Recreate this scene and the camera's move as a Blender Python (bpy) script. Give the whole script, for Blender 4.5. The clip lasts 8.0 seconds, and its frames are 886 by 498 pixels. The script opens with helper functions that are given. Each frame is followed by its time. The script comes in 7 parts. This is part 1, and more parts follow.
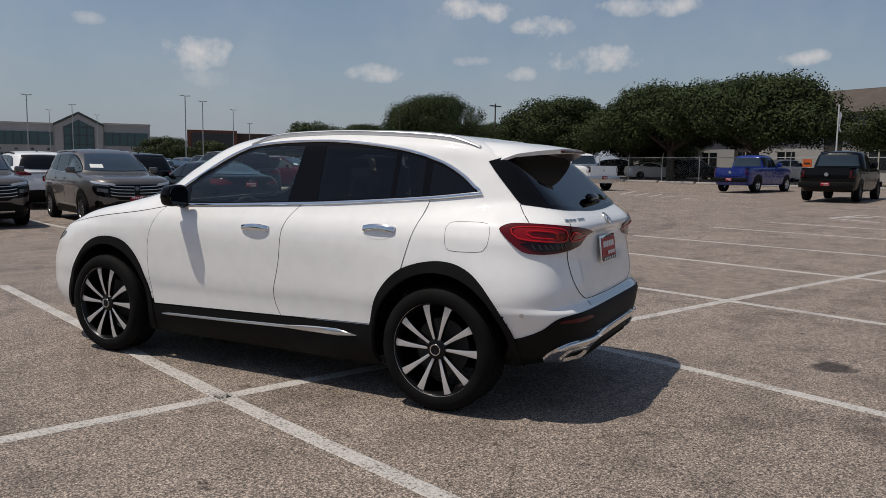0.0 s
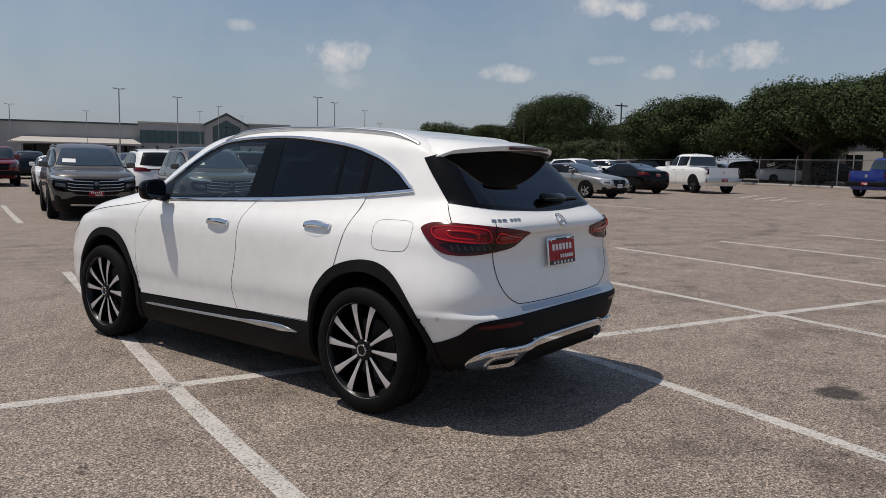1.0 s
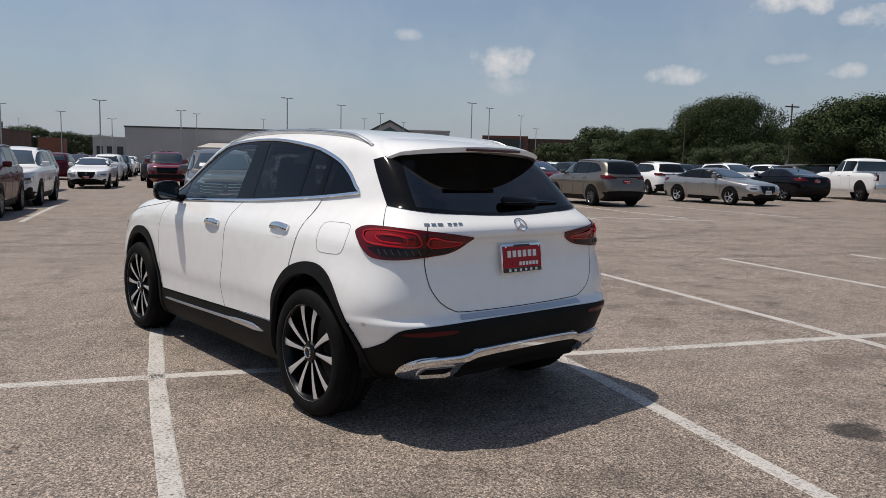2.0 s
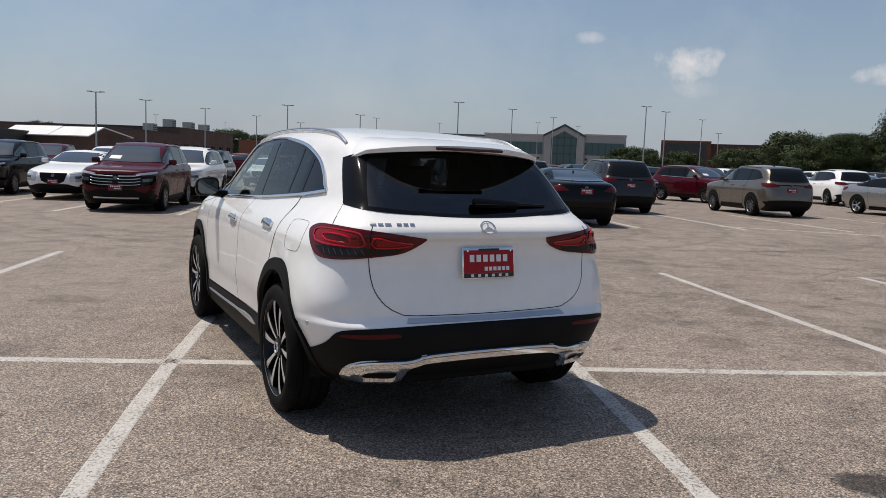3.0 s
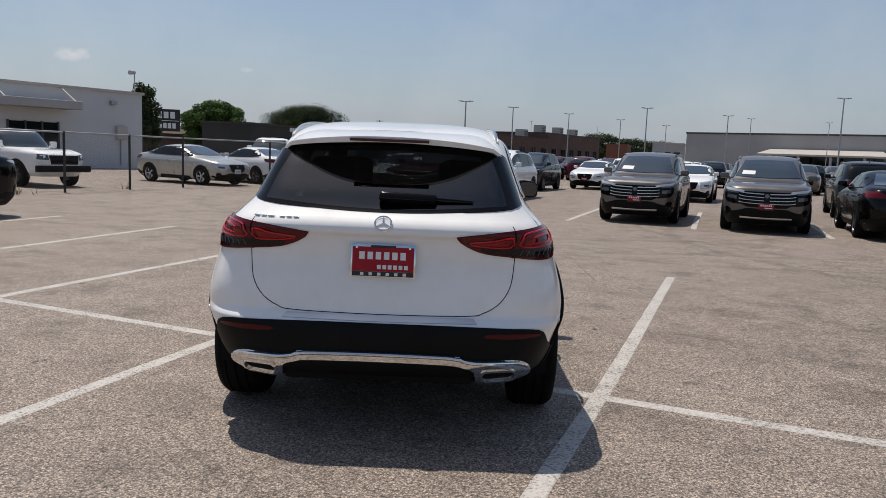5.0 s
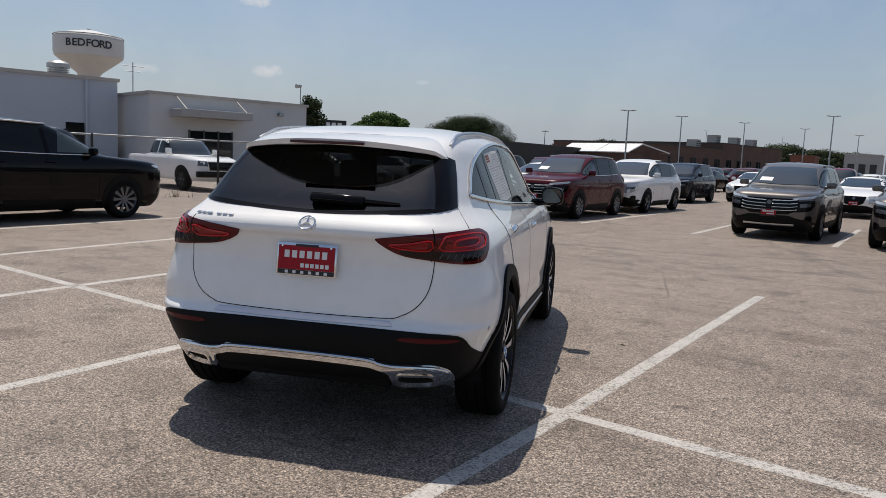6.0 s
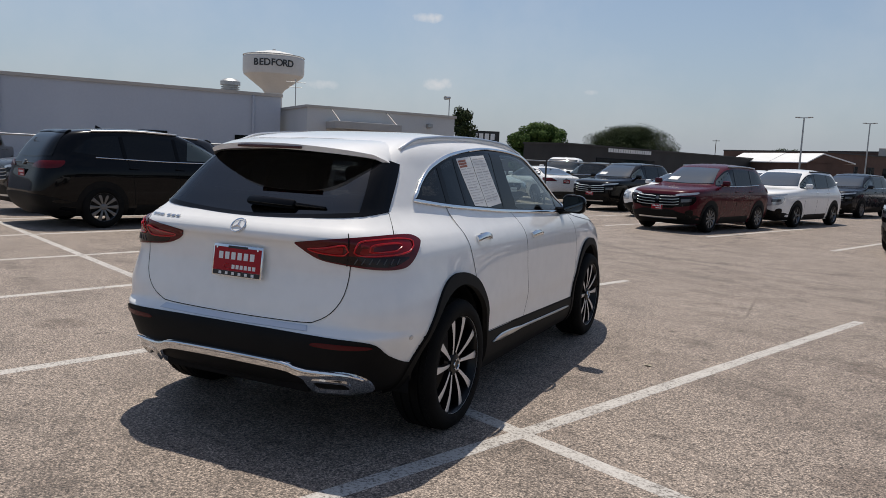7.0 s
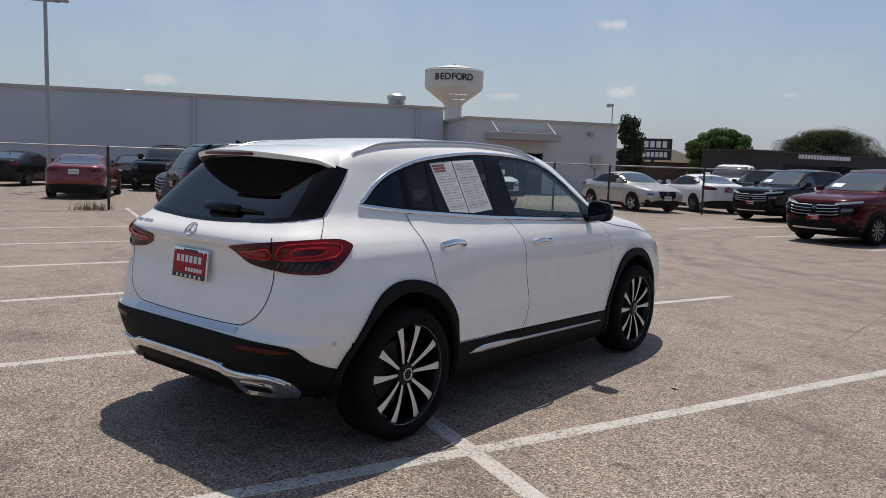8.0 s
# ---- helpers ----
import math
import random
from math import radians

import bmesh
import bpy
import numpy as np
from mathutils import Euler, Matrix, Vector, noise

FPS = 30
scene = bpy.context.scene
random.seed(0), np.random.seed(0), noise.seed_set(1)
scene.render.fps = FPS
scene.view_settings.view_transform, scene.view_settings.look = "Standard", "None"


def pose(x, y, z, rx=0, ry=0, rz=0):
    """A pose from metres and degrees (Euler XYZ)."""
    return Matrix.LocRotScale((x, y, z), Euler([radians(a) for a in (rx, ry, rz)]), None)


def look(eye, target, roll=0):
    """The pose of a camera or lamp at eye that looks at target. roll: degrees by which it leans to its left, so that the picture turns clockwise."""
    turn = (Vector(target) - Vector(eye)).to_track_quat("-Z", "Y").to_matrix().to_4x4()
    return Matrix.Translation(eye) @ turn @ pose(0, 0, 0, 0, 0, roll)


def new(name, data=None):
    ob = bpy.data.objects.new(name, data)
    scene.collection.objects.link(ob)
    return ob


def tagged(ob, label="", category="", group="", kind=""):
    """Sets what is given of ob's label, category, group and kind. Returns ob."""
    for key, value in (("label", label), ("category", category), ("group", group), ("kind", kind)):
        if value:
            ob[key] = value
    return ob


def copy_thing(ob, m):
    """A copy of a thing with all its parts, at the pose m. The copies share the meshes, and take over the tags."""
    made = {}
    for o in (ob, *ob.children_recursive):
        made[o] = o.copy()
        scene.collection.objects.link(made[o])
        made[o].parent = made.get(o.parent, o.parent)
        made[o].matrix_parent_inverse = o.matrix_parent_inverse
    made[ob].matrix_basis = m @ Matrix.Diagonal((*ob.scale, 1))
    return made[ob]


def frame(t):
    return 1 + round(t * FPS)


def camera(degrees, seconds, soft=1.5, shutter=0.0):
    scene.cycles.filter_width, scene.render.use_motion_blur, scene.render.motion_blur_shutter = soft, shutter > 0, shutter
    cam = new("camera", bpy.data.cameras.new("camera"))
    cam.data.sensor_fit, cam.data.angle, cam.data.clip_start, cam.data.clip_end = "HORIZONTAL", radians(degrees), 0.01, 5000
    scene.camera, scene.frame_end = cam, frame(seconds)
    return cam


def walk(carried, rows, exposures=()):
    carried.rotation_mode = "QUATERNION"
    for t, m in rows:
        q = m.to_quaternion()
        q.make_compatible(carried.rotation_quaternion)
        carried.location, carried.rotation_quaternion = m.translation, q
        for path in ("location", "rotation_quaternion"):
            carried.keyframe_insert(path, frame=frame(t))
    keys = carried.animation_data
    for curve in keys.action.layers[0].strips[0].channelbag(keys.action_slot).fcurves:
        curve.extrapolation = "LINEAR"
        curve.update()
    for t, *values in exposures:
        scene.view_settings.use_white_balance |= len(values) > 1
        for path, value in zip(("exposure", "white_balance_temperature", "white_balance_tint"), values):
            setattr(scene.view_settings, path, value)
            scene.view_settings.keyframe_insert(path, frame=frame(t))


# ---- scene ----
cam = camera(61.0, 8.0, soft=0.6)
PATH = [
    (0, (0.266, 0.024, 1.37), (1.559, 1.534, 1.154), 0.8),
    (0.5, (0.721, -0.281, 1.365), (1.885, 1.332, 1.149), 1.1),
    (1, (1.232, -0.504, 1.369), (2.248, 1.204, 1.148), 1.3),
    (2.5, (2.871, -0.944, 1.383), (3.288, 1.0, 1.168), 1.7),
    (3, (3.426, -0.955, 1.387), (3.616, 1.024, 1.166), 2.2),
    (3.5, (4.012, -0.908, 1.388), (3.963, 1.078, 1.156), 2.3),
    (4, (4.574, -0.791, 1.384), (4.279, 1.172, 1.138), 2.6),
    (4.5, (5.104, -0.576, 1.4), (4.572, 1.335, 1.148), 2.4),
    (6, (6.673, 0.255, 1.42), (5.533, 1.881, 1.18), 2.6),
    (6.5, (7.073, 0.668, 1.429), (5.766, 2.162, 1.187), 2.8),
    (7, (7.457, 1.11, 1.435), (5.992, 2.451, 1.204), 2.6),
    (7.5, (7.75, 1.617, 1.438), (6.135, 2.774, 1.211), 2.4),
    (8, (8.052, 2.149, 1.448), (6.31, 3.106, 1.226), 1.9),
]
walk(cam, [(t, look(eye, target, roll)) for t, eye, target, roll in PATH],
     exposures=[(0.0, -0.24), (1.0, -0.13), (2.5, 0.04), (4.5, 0.08), (8.0, 0.09)])

# ---- daylight ----
SUN_TO = Vector((-0.36, 0.20, 1.0)).normalized()
world = bpy.data.worlds.new("sky")
scene.world = world
world.use_nodes = True
wn, wl = world.node_tree.nodes, world.node_tree.links
wn.clear()
sky = wn.new("ShaderNodeTexSky")
sky.sky_type = "NISHITA"
sky.sun_disc = False
sky.sun_elevation = math.asin(SUN_TO.z)
sky.sun_rotation = math.atan2(SUN_TO.x, SUN_TO.y)
sky.altitude, sky.air_density, sky.dust_density, sky.ozone_density = 200, 1.1, 1.2, 2.1


def wnode(kind, **values):
    n = wn.new(kind)
    for key, value in values.items():
        n.inputs[key].default_value = value
    return n


def wmath(op, a, b=None):
    n = wn.new("ShaderNodeMath")
    n.operation = op
    for k, v in ((0, a), (1, b)):
        if v is None:
            continue
        if isinstance(v, (int, float)):
            n.inputs[k].default_value = v
        else:
            wl.new(v, n.inputs[k])
    return n.outputs[0]


# fair-weather clouds: azimuth and elevation in degrees, half width, half height, density
CLOUDS = [(22.8, 7.9, 2.6, 1.6, 0.78), (23.4, 6.2, 2.2, 0.9, 0.25), (35.1, 6.9, 2.6, 0.8, 0.7), (47.7, 10.2, 2.5, 1.0, 0.85), (42.9, 11.4, 3.4, 0.9, 0.75), (51.8, 7.9, 3.6, 1.1, 0.8), (65.6, 7.7, 2.0, 0.6, 0.75),
          (42.5, 7.8, 1.5, 0.5, 0.5), (46.3, 6.9, 1.5, 0.6, 0.6), (15.6, 9.6, 1.3, 0.5, 0.4), (55.5, 11.5, 4.0, 0.8, 0.7), (-49.6, 10.4, 1.4, 0.5, 0.7), (-48.5, 5.6, 1.6, 0.6, 0.6),
          (-37.2, 5.5, 0.9, 0.25, 0.3), (-81.7, 5.3, 1.6, 0.5, 0.45), (-57.2, 5.2, 1.5, 0.5, 0.5)]
coord = wn.new("ShaderNodeTexCoord")
sep = wn.new("ShaderNodeSeparateXYZ")
wl.new(coord.outputs["Generated"], sep.inputs[0])
puff = wnode("ShaderNodeTexNoise", Scale=26.0, Detail=7.0, Roughness=0.62)
wl.new(coord.outputs["Generated"], puff.inputs["Vector"])
warp = wmath("MULTIPLY", wmath("SUBTRACT", puff.outputs["Fac"], 0.5), 3.4)
azimuth = wmath("MULTIPLY", wmath("ARCTAN2", sep.outputs[0], sep.outputs[1]), 180 / math.pi)
height = wmath("MULTIPLY", wmath("ARCSINE", sep.outputs[2]), 180 / math.pi)
cover = None
for az, el, hw, hh, dens in CLOUDS:
    dx = wmath("DIVIDE", wmath("SUBTRACT", azimuth, az), hw)
    dy = wmath("DIVIDE", wmath("SUBTRACT", height, el), hh)
    far2 = wmath("ADD", wmath("MULTIPLY", dx, dx), wmath("MULTIPLY", dy, dy))
    one = wn.new("ShaderNodeMath")
    one.operation, one.use_clamp = "MULTIPLY", True
    wl.new(wmath("ADD", wmath("SUBTRACT", 0.85, far2), warp), one.inputs[0])
    one.inputs[1].default_value = 1.15 * dens
    cover = one.outputs[0] if cover is None else wmath("MAXIMUM", cover, one.outputs[0])
thin = wnode("ShaderNodeTexNoise", Scale=5.0, Detail=6.0, Roughness=0.6)
wl.new(coord.outputs["Generated"], thin.inputs["Vector"])
veil = wn.new("ShaderNodeMapRange")
wl.new(thin.outputs["Fac"], veil.inputs[0])
veil.inputs[1].default_value, veil.inputs[2].default_value, veil.inputs[3].default_value, veil.inputs[4].default_value = 0.45, 0.8, 0.0, 0.22
haze = wn.new("ShaderNodeMix")
haze.data_type = "RGBA"
near_horizon = wn.new("ShaderNodeMath")
near_horizon.operation, near_horizon.use_clamp = "MULTIPLY", True
wl.new(wmath("POWER", 2.718, wmath("DIVIDE", wmath("ABSOLUTE", height), -9.0)), near_horizon.inputs[0])
near_horizon.inputs[1].default_value = 0.9
wl.new(near_horizon.outputs[0], haze.inputs[0])
wl.new(sky.outputs[0], haze.inputs[6])
haze.inputs[7].default_value = (3.75, 4.25, 5.20, 1)
mixer = wn.new("ShaderNodeMix")
mixer.data_type = "RGBA"
wl.new(wmath("MAXIMUM", cover, veil.outputs[0]), mixer.inputs[0])
wl.new(haze.outputs[2], mixer.inputs[6])
mixer.inputs[7].default_value = (7.5, 7.4, 7.5, 1)
back = wn.new("ShaderNodeBackground")
back.inputs[1].default_value = 0.088
wl.new(mixer.outputs[2], back.inputs[0])
wout = wn.new("ShaderNodeOutputWorld")
wl.new(back.outputs[0], wout.inputs[0])

sun_data = bpy.data.lights.new("sun", "SUN")
sun_data.energy, sun_data.angle, sun_data.color = 3.7, radians(0.53), (1.0, 0.925, 0.825)
sun = new("sun", sun_data)
sun.matrix_world = look((0, 0, 60), Vector((0, 0, 60)) - SUN_TO)

# ---- materials ----
def material(name, rgb=(0.5, 0.5, 0.5), rough=0.5, metal=0.0, coat=0.0, spec=0.5):
    m = bpy.data.materials.new(name)
    m.use_nodes = True
    b = m.node_tree.nodes["Principled BSDF"]
    b.inputs["Base Color"].default_value = (*rgb, 1)
    b.inputs["Roughness"].default_value = rough
    b.inputs["Metallic"].default_value = metal
    b.inputs["Coat Weight"].default_value = coat
    b.inputs["Coat Roughness"].default_value = 0.03
    b.inputs["Specular IOR Level"].default_value = spec
    return m


def bsdf(m):
    return m.node_tree.nodes["Principled BSDF"]


def node(m, kind, **values):
    n = m.node_tree.nodes.new(kind)
    for key, value in values.items():
        n.inputs[key].default_value = value
    return n


def join(m, a, b):
    m.node_tree.links.new(a, b)


def place_of(m):
    """Object coordinates in metres."""
    return node(m, "ShaderNodeTexCoord").outputs["Object"]


def noise_of(m, scale, detail=4.0, rough=0.55, vector=None):
    n = node(m, "ShaderNodeTexNoise", Scale=scale, Detail=detail, Roughness=rough)
    join(m, vector or place_of(m), n.inputs["Vector"])
    return n.outputs["Fac"]


def ramp(m, fac, stops):
    n = node(m, "ShaderNodeValToRGB")
    while len(n.color_ramp.elements) < len(stops):
        n.color_ramp.elements.new(0.5)
    for e, (at, c) in zip(n.color_ramp.elements, stops):
        e.position, e.color = at, (*c, 1) if len(c) == 3 else c
    join(m, fac, n.inputs[0])
    return n.outputs[0]


def blend(m, fac, a, b, mode="MIX"):
    n = node(m, "ShaderNodeMix")
    n.data_type, n.blend_type = "RGBA", mode
    for v, k in ((fac, 0), (a, 6), (b, 7)):
        if isinstance(v, (int, float)):
            n.inputs[k].default_value = v
        elif isinstance(v, tuple):
            n.inputs[k].default_value = (*v, 1)
        else:
            join(m, v, n.inputs[k])
    return n.outputs[2]


def calc(m, op, a, b=0.0):
    n = node(m, "ShaderNodeMath")
    n.operation = op
    for k, v in ((0, a), (1, b)):
        if isinstance(v, (int, float)):
            n.inputs[k].default_value = v
        else:
            join(m, v, n.inputs[k])
    return n.outputs[0]


def bump(m, height, strength=0.3, distance=0.01):
    n = node(m, "ShaderNodeBump", Strength=strength, Distance=distance)
    join(m, height, n.inputs["Height"])
    join(m, n.outputs[0], bsdf(m).inputs["Normal"])


def grained(name, low, high, scale, rough=0.6, fine=60.0, strength=0.2, distance=0.004, metal=0.0, coat=0.0, spec=0.5):
    """A surface with broad mottling between two colours, fine grain and relief."""
    m = material(name, low, rough, metal, coat, spec)
    broad = noise_of(m, scale, 5.0)
    small = noise_of(m, fine, 3.0)
    mixf = calc(m, "ADD", calc(m, "MULTIPLY", broad, 0.7), calc(m, "MULTIPLY", small, 0.3))
    join(m, ramp(m, mixf, [(0.35, low), (0.65, high)]), bsdf(m).inputs["Base Color"])
    bump(m, small, strength, distance)
    return m


def paint(name, rgb, metal=0.0, rough=0.25):
    """Car paint under a clear coat, with a thin film of dust."""
    dark = max(rgb) < 0.1
    m = material(name, rgb, rough, metal, 0.38 if dark else 0.8, 0.06 if dark else 0.45)
    flake = noise_of(m, 9.0, 6.0)
    dust = tuple(0.94 * c + (0.001 if dark else 0.004) for c in rgb)
    join(m, ramp(m, flake, [(0.4, rgb), (0.75, dust)]), bsdf(m).inputs["Base Color"])
    join(m, ramp(m, noise_of(m, 3.0, 5.0), [(0.3, (rough * 0.8,) * 3), (0.8, (rough * 1.25,) * 3)]), bsdf(m).inputs["Roughness"])
    return m


def glass(name, tint, ior=1.5):
    """A thin pane: lets light through tinted, and mirrors at a slant."""
    m = bpy.data.materials.new(name)
    m.use_nodes = True
    t, l = m.node_tree.nodes, m.node_tree.links
    t.clear()
    clear = t.new("ShaderNodeBsdfTransparent")
    clear.inputs[0].default_value = (*tint, 1)
    shine = t.new("ShaderNodeBsdfGlossy")
    shine.inputs["Roughness"].default_value = 0.015
    # Schlick's rule, alike from both sides of the pane
    slant = t.new("ShaderNodeLayerWeight")
    slant.inputs[0].default_value = 0.5
    steep = t.new("ShaderNodeMath")
    steep.operation = "POWER"
    steep.inputs[1].default_value = 5.0
    l.new(slant.outputs["Facing"], steep.inputs[0])
    fres = t.new("ShaderNodeMapRange")
    fres.inputs["To Min"].default_value = ((ior - 1) / (ior + 1)) ** 2
    fres.inputs["To Max"].default_value = 1.0
    l.new(steep.outputs[0], fres.inputs[0])
    mixs = t.new("ShaderNodeMixShader")
    out = t.new("ShaderNodeOutputMaterial")
    l.new(fres.outputs[0], mixs.inputs[0])
    l.new(clear.outputs[0], mixs.inputs[1])
    l.new(shine.outputs[0], mixs.inputs[2])
    l.new(mixs.outputs[0], out.inputs[0])
    return m


M_WHITE = paint("white paint", (0.89, 0.88, 0.855), 0.0, 0.5)
bsdf(M_WHITE).inputs["Coat Weight"].default_value = 1.0
bsdf(M_WHITE).inputs["Specular IOR Level"].default_value = 0.2
M_BRAKELAMP = material("high brake lamp lens", (0.050, 0.004, 0.006), 0.2)
M_CLADDING = grained("black grained plastic", (0.0035, 0.0035, 0.0035), (0.007, 0.007, 0.007), 5.0, 0.60, 500.0, 0.15, 0.001, spec=0.16)
M_GLOSSBLACK = material("gloss black trim", (0.004, 0.004, 0.0045), 0.07, 0.0, 0.0, 0.16)
M_RIB = material("grey lamp rib", (0.09, 0.085, 0.085), 0.3, 0.5)
M_MIRROR = material("mirror glass", (0.09, 0.10, 0.105), 0.02, 1.0)
M_REFLECTOR = material("red reflector", (0.075, 0.003, 0.005), 0.25, 0.0, 0.0, 0.25)
M_CHROME = material("chrome", (0.78, 0.79, 0.80), 0.08, 1.0)
M_SATIN = material("satin aluminium", (0.62, 0.63, 0.64), 0.28, 1.0)
M_SEAM = material("panel gap", (0.008, 0.008, 0.008), 0.8, spec=0.1)
# grey stands for the shade in the body-coloured handle recess
M_CUP = material("handle cup with shade painted grey", (0.42, 0.44, 0.47), 0.22, 0.6)
M_SEAMGREY = material("shaded panel gap", (0.10, 0.10, 0.10), 0.7, spec=0.1)
M_TYRE = grained("tyre rubber", (0.0035, 0.0035, 0.0035), (0.009, 0.0087, 0.0083), 6.0, 0.78, 120.0, 0.3, 0.002, spec=0.12)
M_RIMBLACK = material("rim black paint", (0.005, 0.005, 0.0055), 0.3, 0.0, 0.1, 0.2)
M_MACHINED = material("machined rim face", (0.70, 0.70, 0.70), 0.34, 0.6)
M_DISC = material("brake disc steel", (0.035, 0.034, 0.033), 0.5, 0.4)
M_TAILRED = material("red lamp lens", (0.090, 0.002, 0.004), 0.08, 0.0, 0.12, 0.3)
M_TAILMID = material("red lamp chamber", (0.22, 0.003, 0.006), 0.12, 0.0, 0.2, 0.3)
M_TAILBRIGHT = material("red lamp light guide", (0.48, 0.006, 0.010), 0.12, 0.0, 0.3, 0.4)
M_TAILDARK = material("smoked lamp lens", (0.010, 0.0012, 0.0016), 0.08, 0.0, 0.12, 0.3)
M_LAMPCLEAR = material("clear lamp lens", (0.55, 0.57, 0.58), 0.08, 0.3, 1.0)
M_LAMPDARK = material("dark lamp lens", (0.09, 0.09, 0.10), 0.1, 0.3, 0.5)
M_GLASS_CLEAR = glass("green tinted glass", (0.84, 0.92, 0.88), 1.85)
M_GLASS_DARK = glass("privacy glass", (0.040, 0.043, 0.048), 1.55)
M_GLASS_TAIL = glass("dark tailgate glass", (0.045, 0.048, 0.052), 1.92)
M_GLASS_CAR = material("dark car glass", (0.012, 0.021, 0.024), 0.03, 0.0, 1.0, 0.8)
# opaque pane; its paler base imitates light coming through the cabin
M_GLASS_FRONT = material("tinted front glass with see-through light painted in", (0.050, 0.064, 0.060), 0.03, 0.0, 0.5, 0.5)
M_GLASS_SIDE = material("tinted side glass", (0.006, 0.007, 0.008), 0.05, 0.0, 0.0, 0.28)
M_CABIN = grained("dark cabin lining", (0.006, 0.006, 0.0065), (0.012, 0.012, 0.0125), 4.0, 0.8, 200.0, spec=0.1)
M_SEAT = grained("black seat leather", (0.012, 0.012, 0.013), (0.022, 0.022, 0.023), 4.0, 0.5, 90.0)
M_PLATERED = material("red plate", (0.34, 0.004, 0.014), 0.4, 0.0, 0.0, 0.3)
M_PLATEWHITE = material("white plate print", (0.75, 0.75, 0.74), 0.4)
M_PLATEBLACK = material("black plate print", (0.012, 0.012, 0.014), 0.4)
M_PAPER = material("white paper sheet", (0.74, 0.74, 0.72), 0.6)
M_INK = material("grey print", (0.46, 0.45, 0.45), 0.7)
M_INKRED = material("rust coloured print", (0.32, 0.12, 0.08), 0.7)
M_SPOILER = material("grey spoiler underside", (0.42, 0.41, 0.40), 0.4, 0.0, 0.3)

# ---- shared mesh helpers ----
from mathutils import geometry
from mathutils.bvhtree import BVHTree
from mathutils.interpolate import poly_3d_calc


def mesh_of(name, verts, faces, mat, smooth=True, sharp=32, normals=None):
    me = bpy.data.meshes.new(name)
    me.from_pydata([tuple(v) for v in verts], [], [tuple(f) for f in faces])
    for k in (mat if isinstance(mat, (list, tuple)) else [mat]):
        me.materials.append(k)
    if smooth:
        me.polygons.foreach_set("use_smooth", [True] * len(me.polygons))
        me.set_sharp_from_angle(angle=radians(sharp))
    me.update()
    if normals is not None:
        me.normals_split_custom_set_from_vertices([tuple(n) for n in normals])
    return me


def part(name, verts, faces, mat, parent, label="", smooth=True, sharp=32, normals=None):
    ob = new(name, mesh_of(name, verts, faces, mat, smooth, sharp, normals))
    ob.parent = parent
    return tagged(ob, label)


def bm_part(name, bm, mat, parent, label="", smooth=True, sharp=32):
    bmesh.ops.recalc_face_normals(bm, faces=bm.faces[:])
    bm.verts.ensure_lookup_table()
    bm.verts.index_update()
    verts = [v.co[:] for v in bm.verts]
    faces = [[v.index for v in f.verts] for f in bm.faces]
    bm.free()
    return part(name, verts, faces, mat, parent, label, smooth, sharp)


def box(bm, x0, x1, y0, y1, z0, z1, bevel=0.0, turn=None):
    """A block with rounded edges, added to bm."""
    made = bmesh.ops.create_cube(bm, size=1.0)["verts"]
    for v in made:
        v.co = Vector((x0 + (v.co.x + 0.5) * (x1 - x0), y0 + (v.co.y + 0.5) * (y1 - y0), z0 + (v.co.z + 0.5) * (z1 - z0)))
    if bevel > 0:
        edges = list({e for v in made for e in v.link_edges})
        out = bmesh.ops.bevel(bm, geom=edges, offset=bevel, segments=2, affect="EDGES", profile=0.5)
        made = list({v for f in out["faces"] for v in f.verts} | {v for v in made if v.is_valid})
    if turn is not None:
        for v in made:
            v.co = turn @ v.co
    return made


def pole(bm, a, b, r0, r1=None, sides=10):
    """A round bar from a to b."""
    a, b = Vector(a), Vector(b)
    r1 = r0 if r1 is None else r1
    m = Matrix.Translation((a + b) / 2) @ (b - a).to_track_quat("Z", "Y").to_matrix().to_4x4()
    bmesh.ops.create_cone(bm, cap_ends=True, segments=sides, radius1=r0, radius2=r1, depth=(b - a).length, matrix=m)


def pchip(xs, ys):
    """A smooth curve through points that does not overshoot."""
    x, y = np.asarray(xs, float), np.asarray(ys, float)
    h, d = np.diff(x), np.diff(y) / np.diff(x)
    m = np.zeros(len(x))
    m[0], m[-1] = d[0], d[-1]
    for k in range(1, len(x) - 1):
        if d[k - 1] * d[k] > 0:
            a, b = 2 * h[k] + h[k - 1], h[k] + 2 * h[k - 1]
            m[k] = (a + b) / (a / d[k - 1] + b / d[k])

    def f(q):
        q = np.clip(q, x[0], x[-1])
        i = np.clip(np.searchsorted(x, q) - 1, 0, len(h) - 1)
        t = (q - x[i]) / h[i]
        return ((1 + 2 * t) * (1 - t) ** 2 * y[i] + t * (1 - t) ** 2 * h[i] * m[i] + t * t * (3 - 2 * t) * y[i + 1] + t * t * (t - 1) * h[i] * m[i + 1])
    return f


def curve_of(rows):
    return pchip([r[0] for r in rows], [r[1] for r in rows])


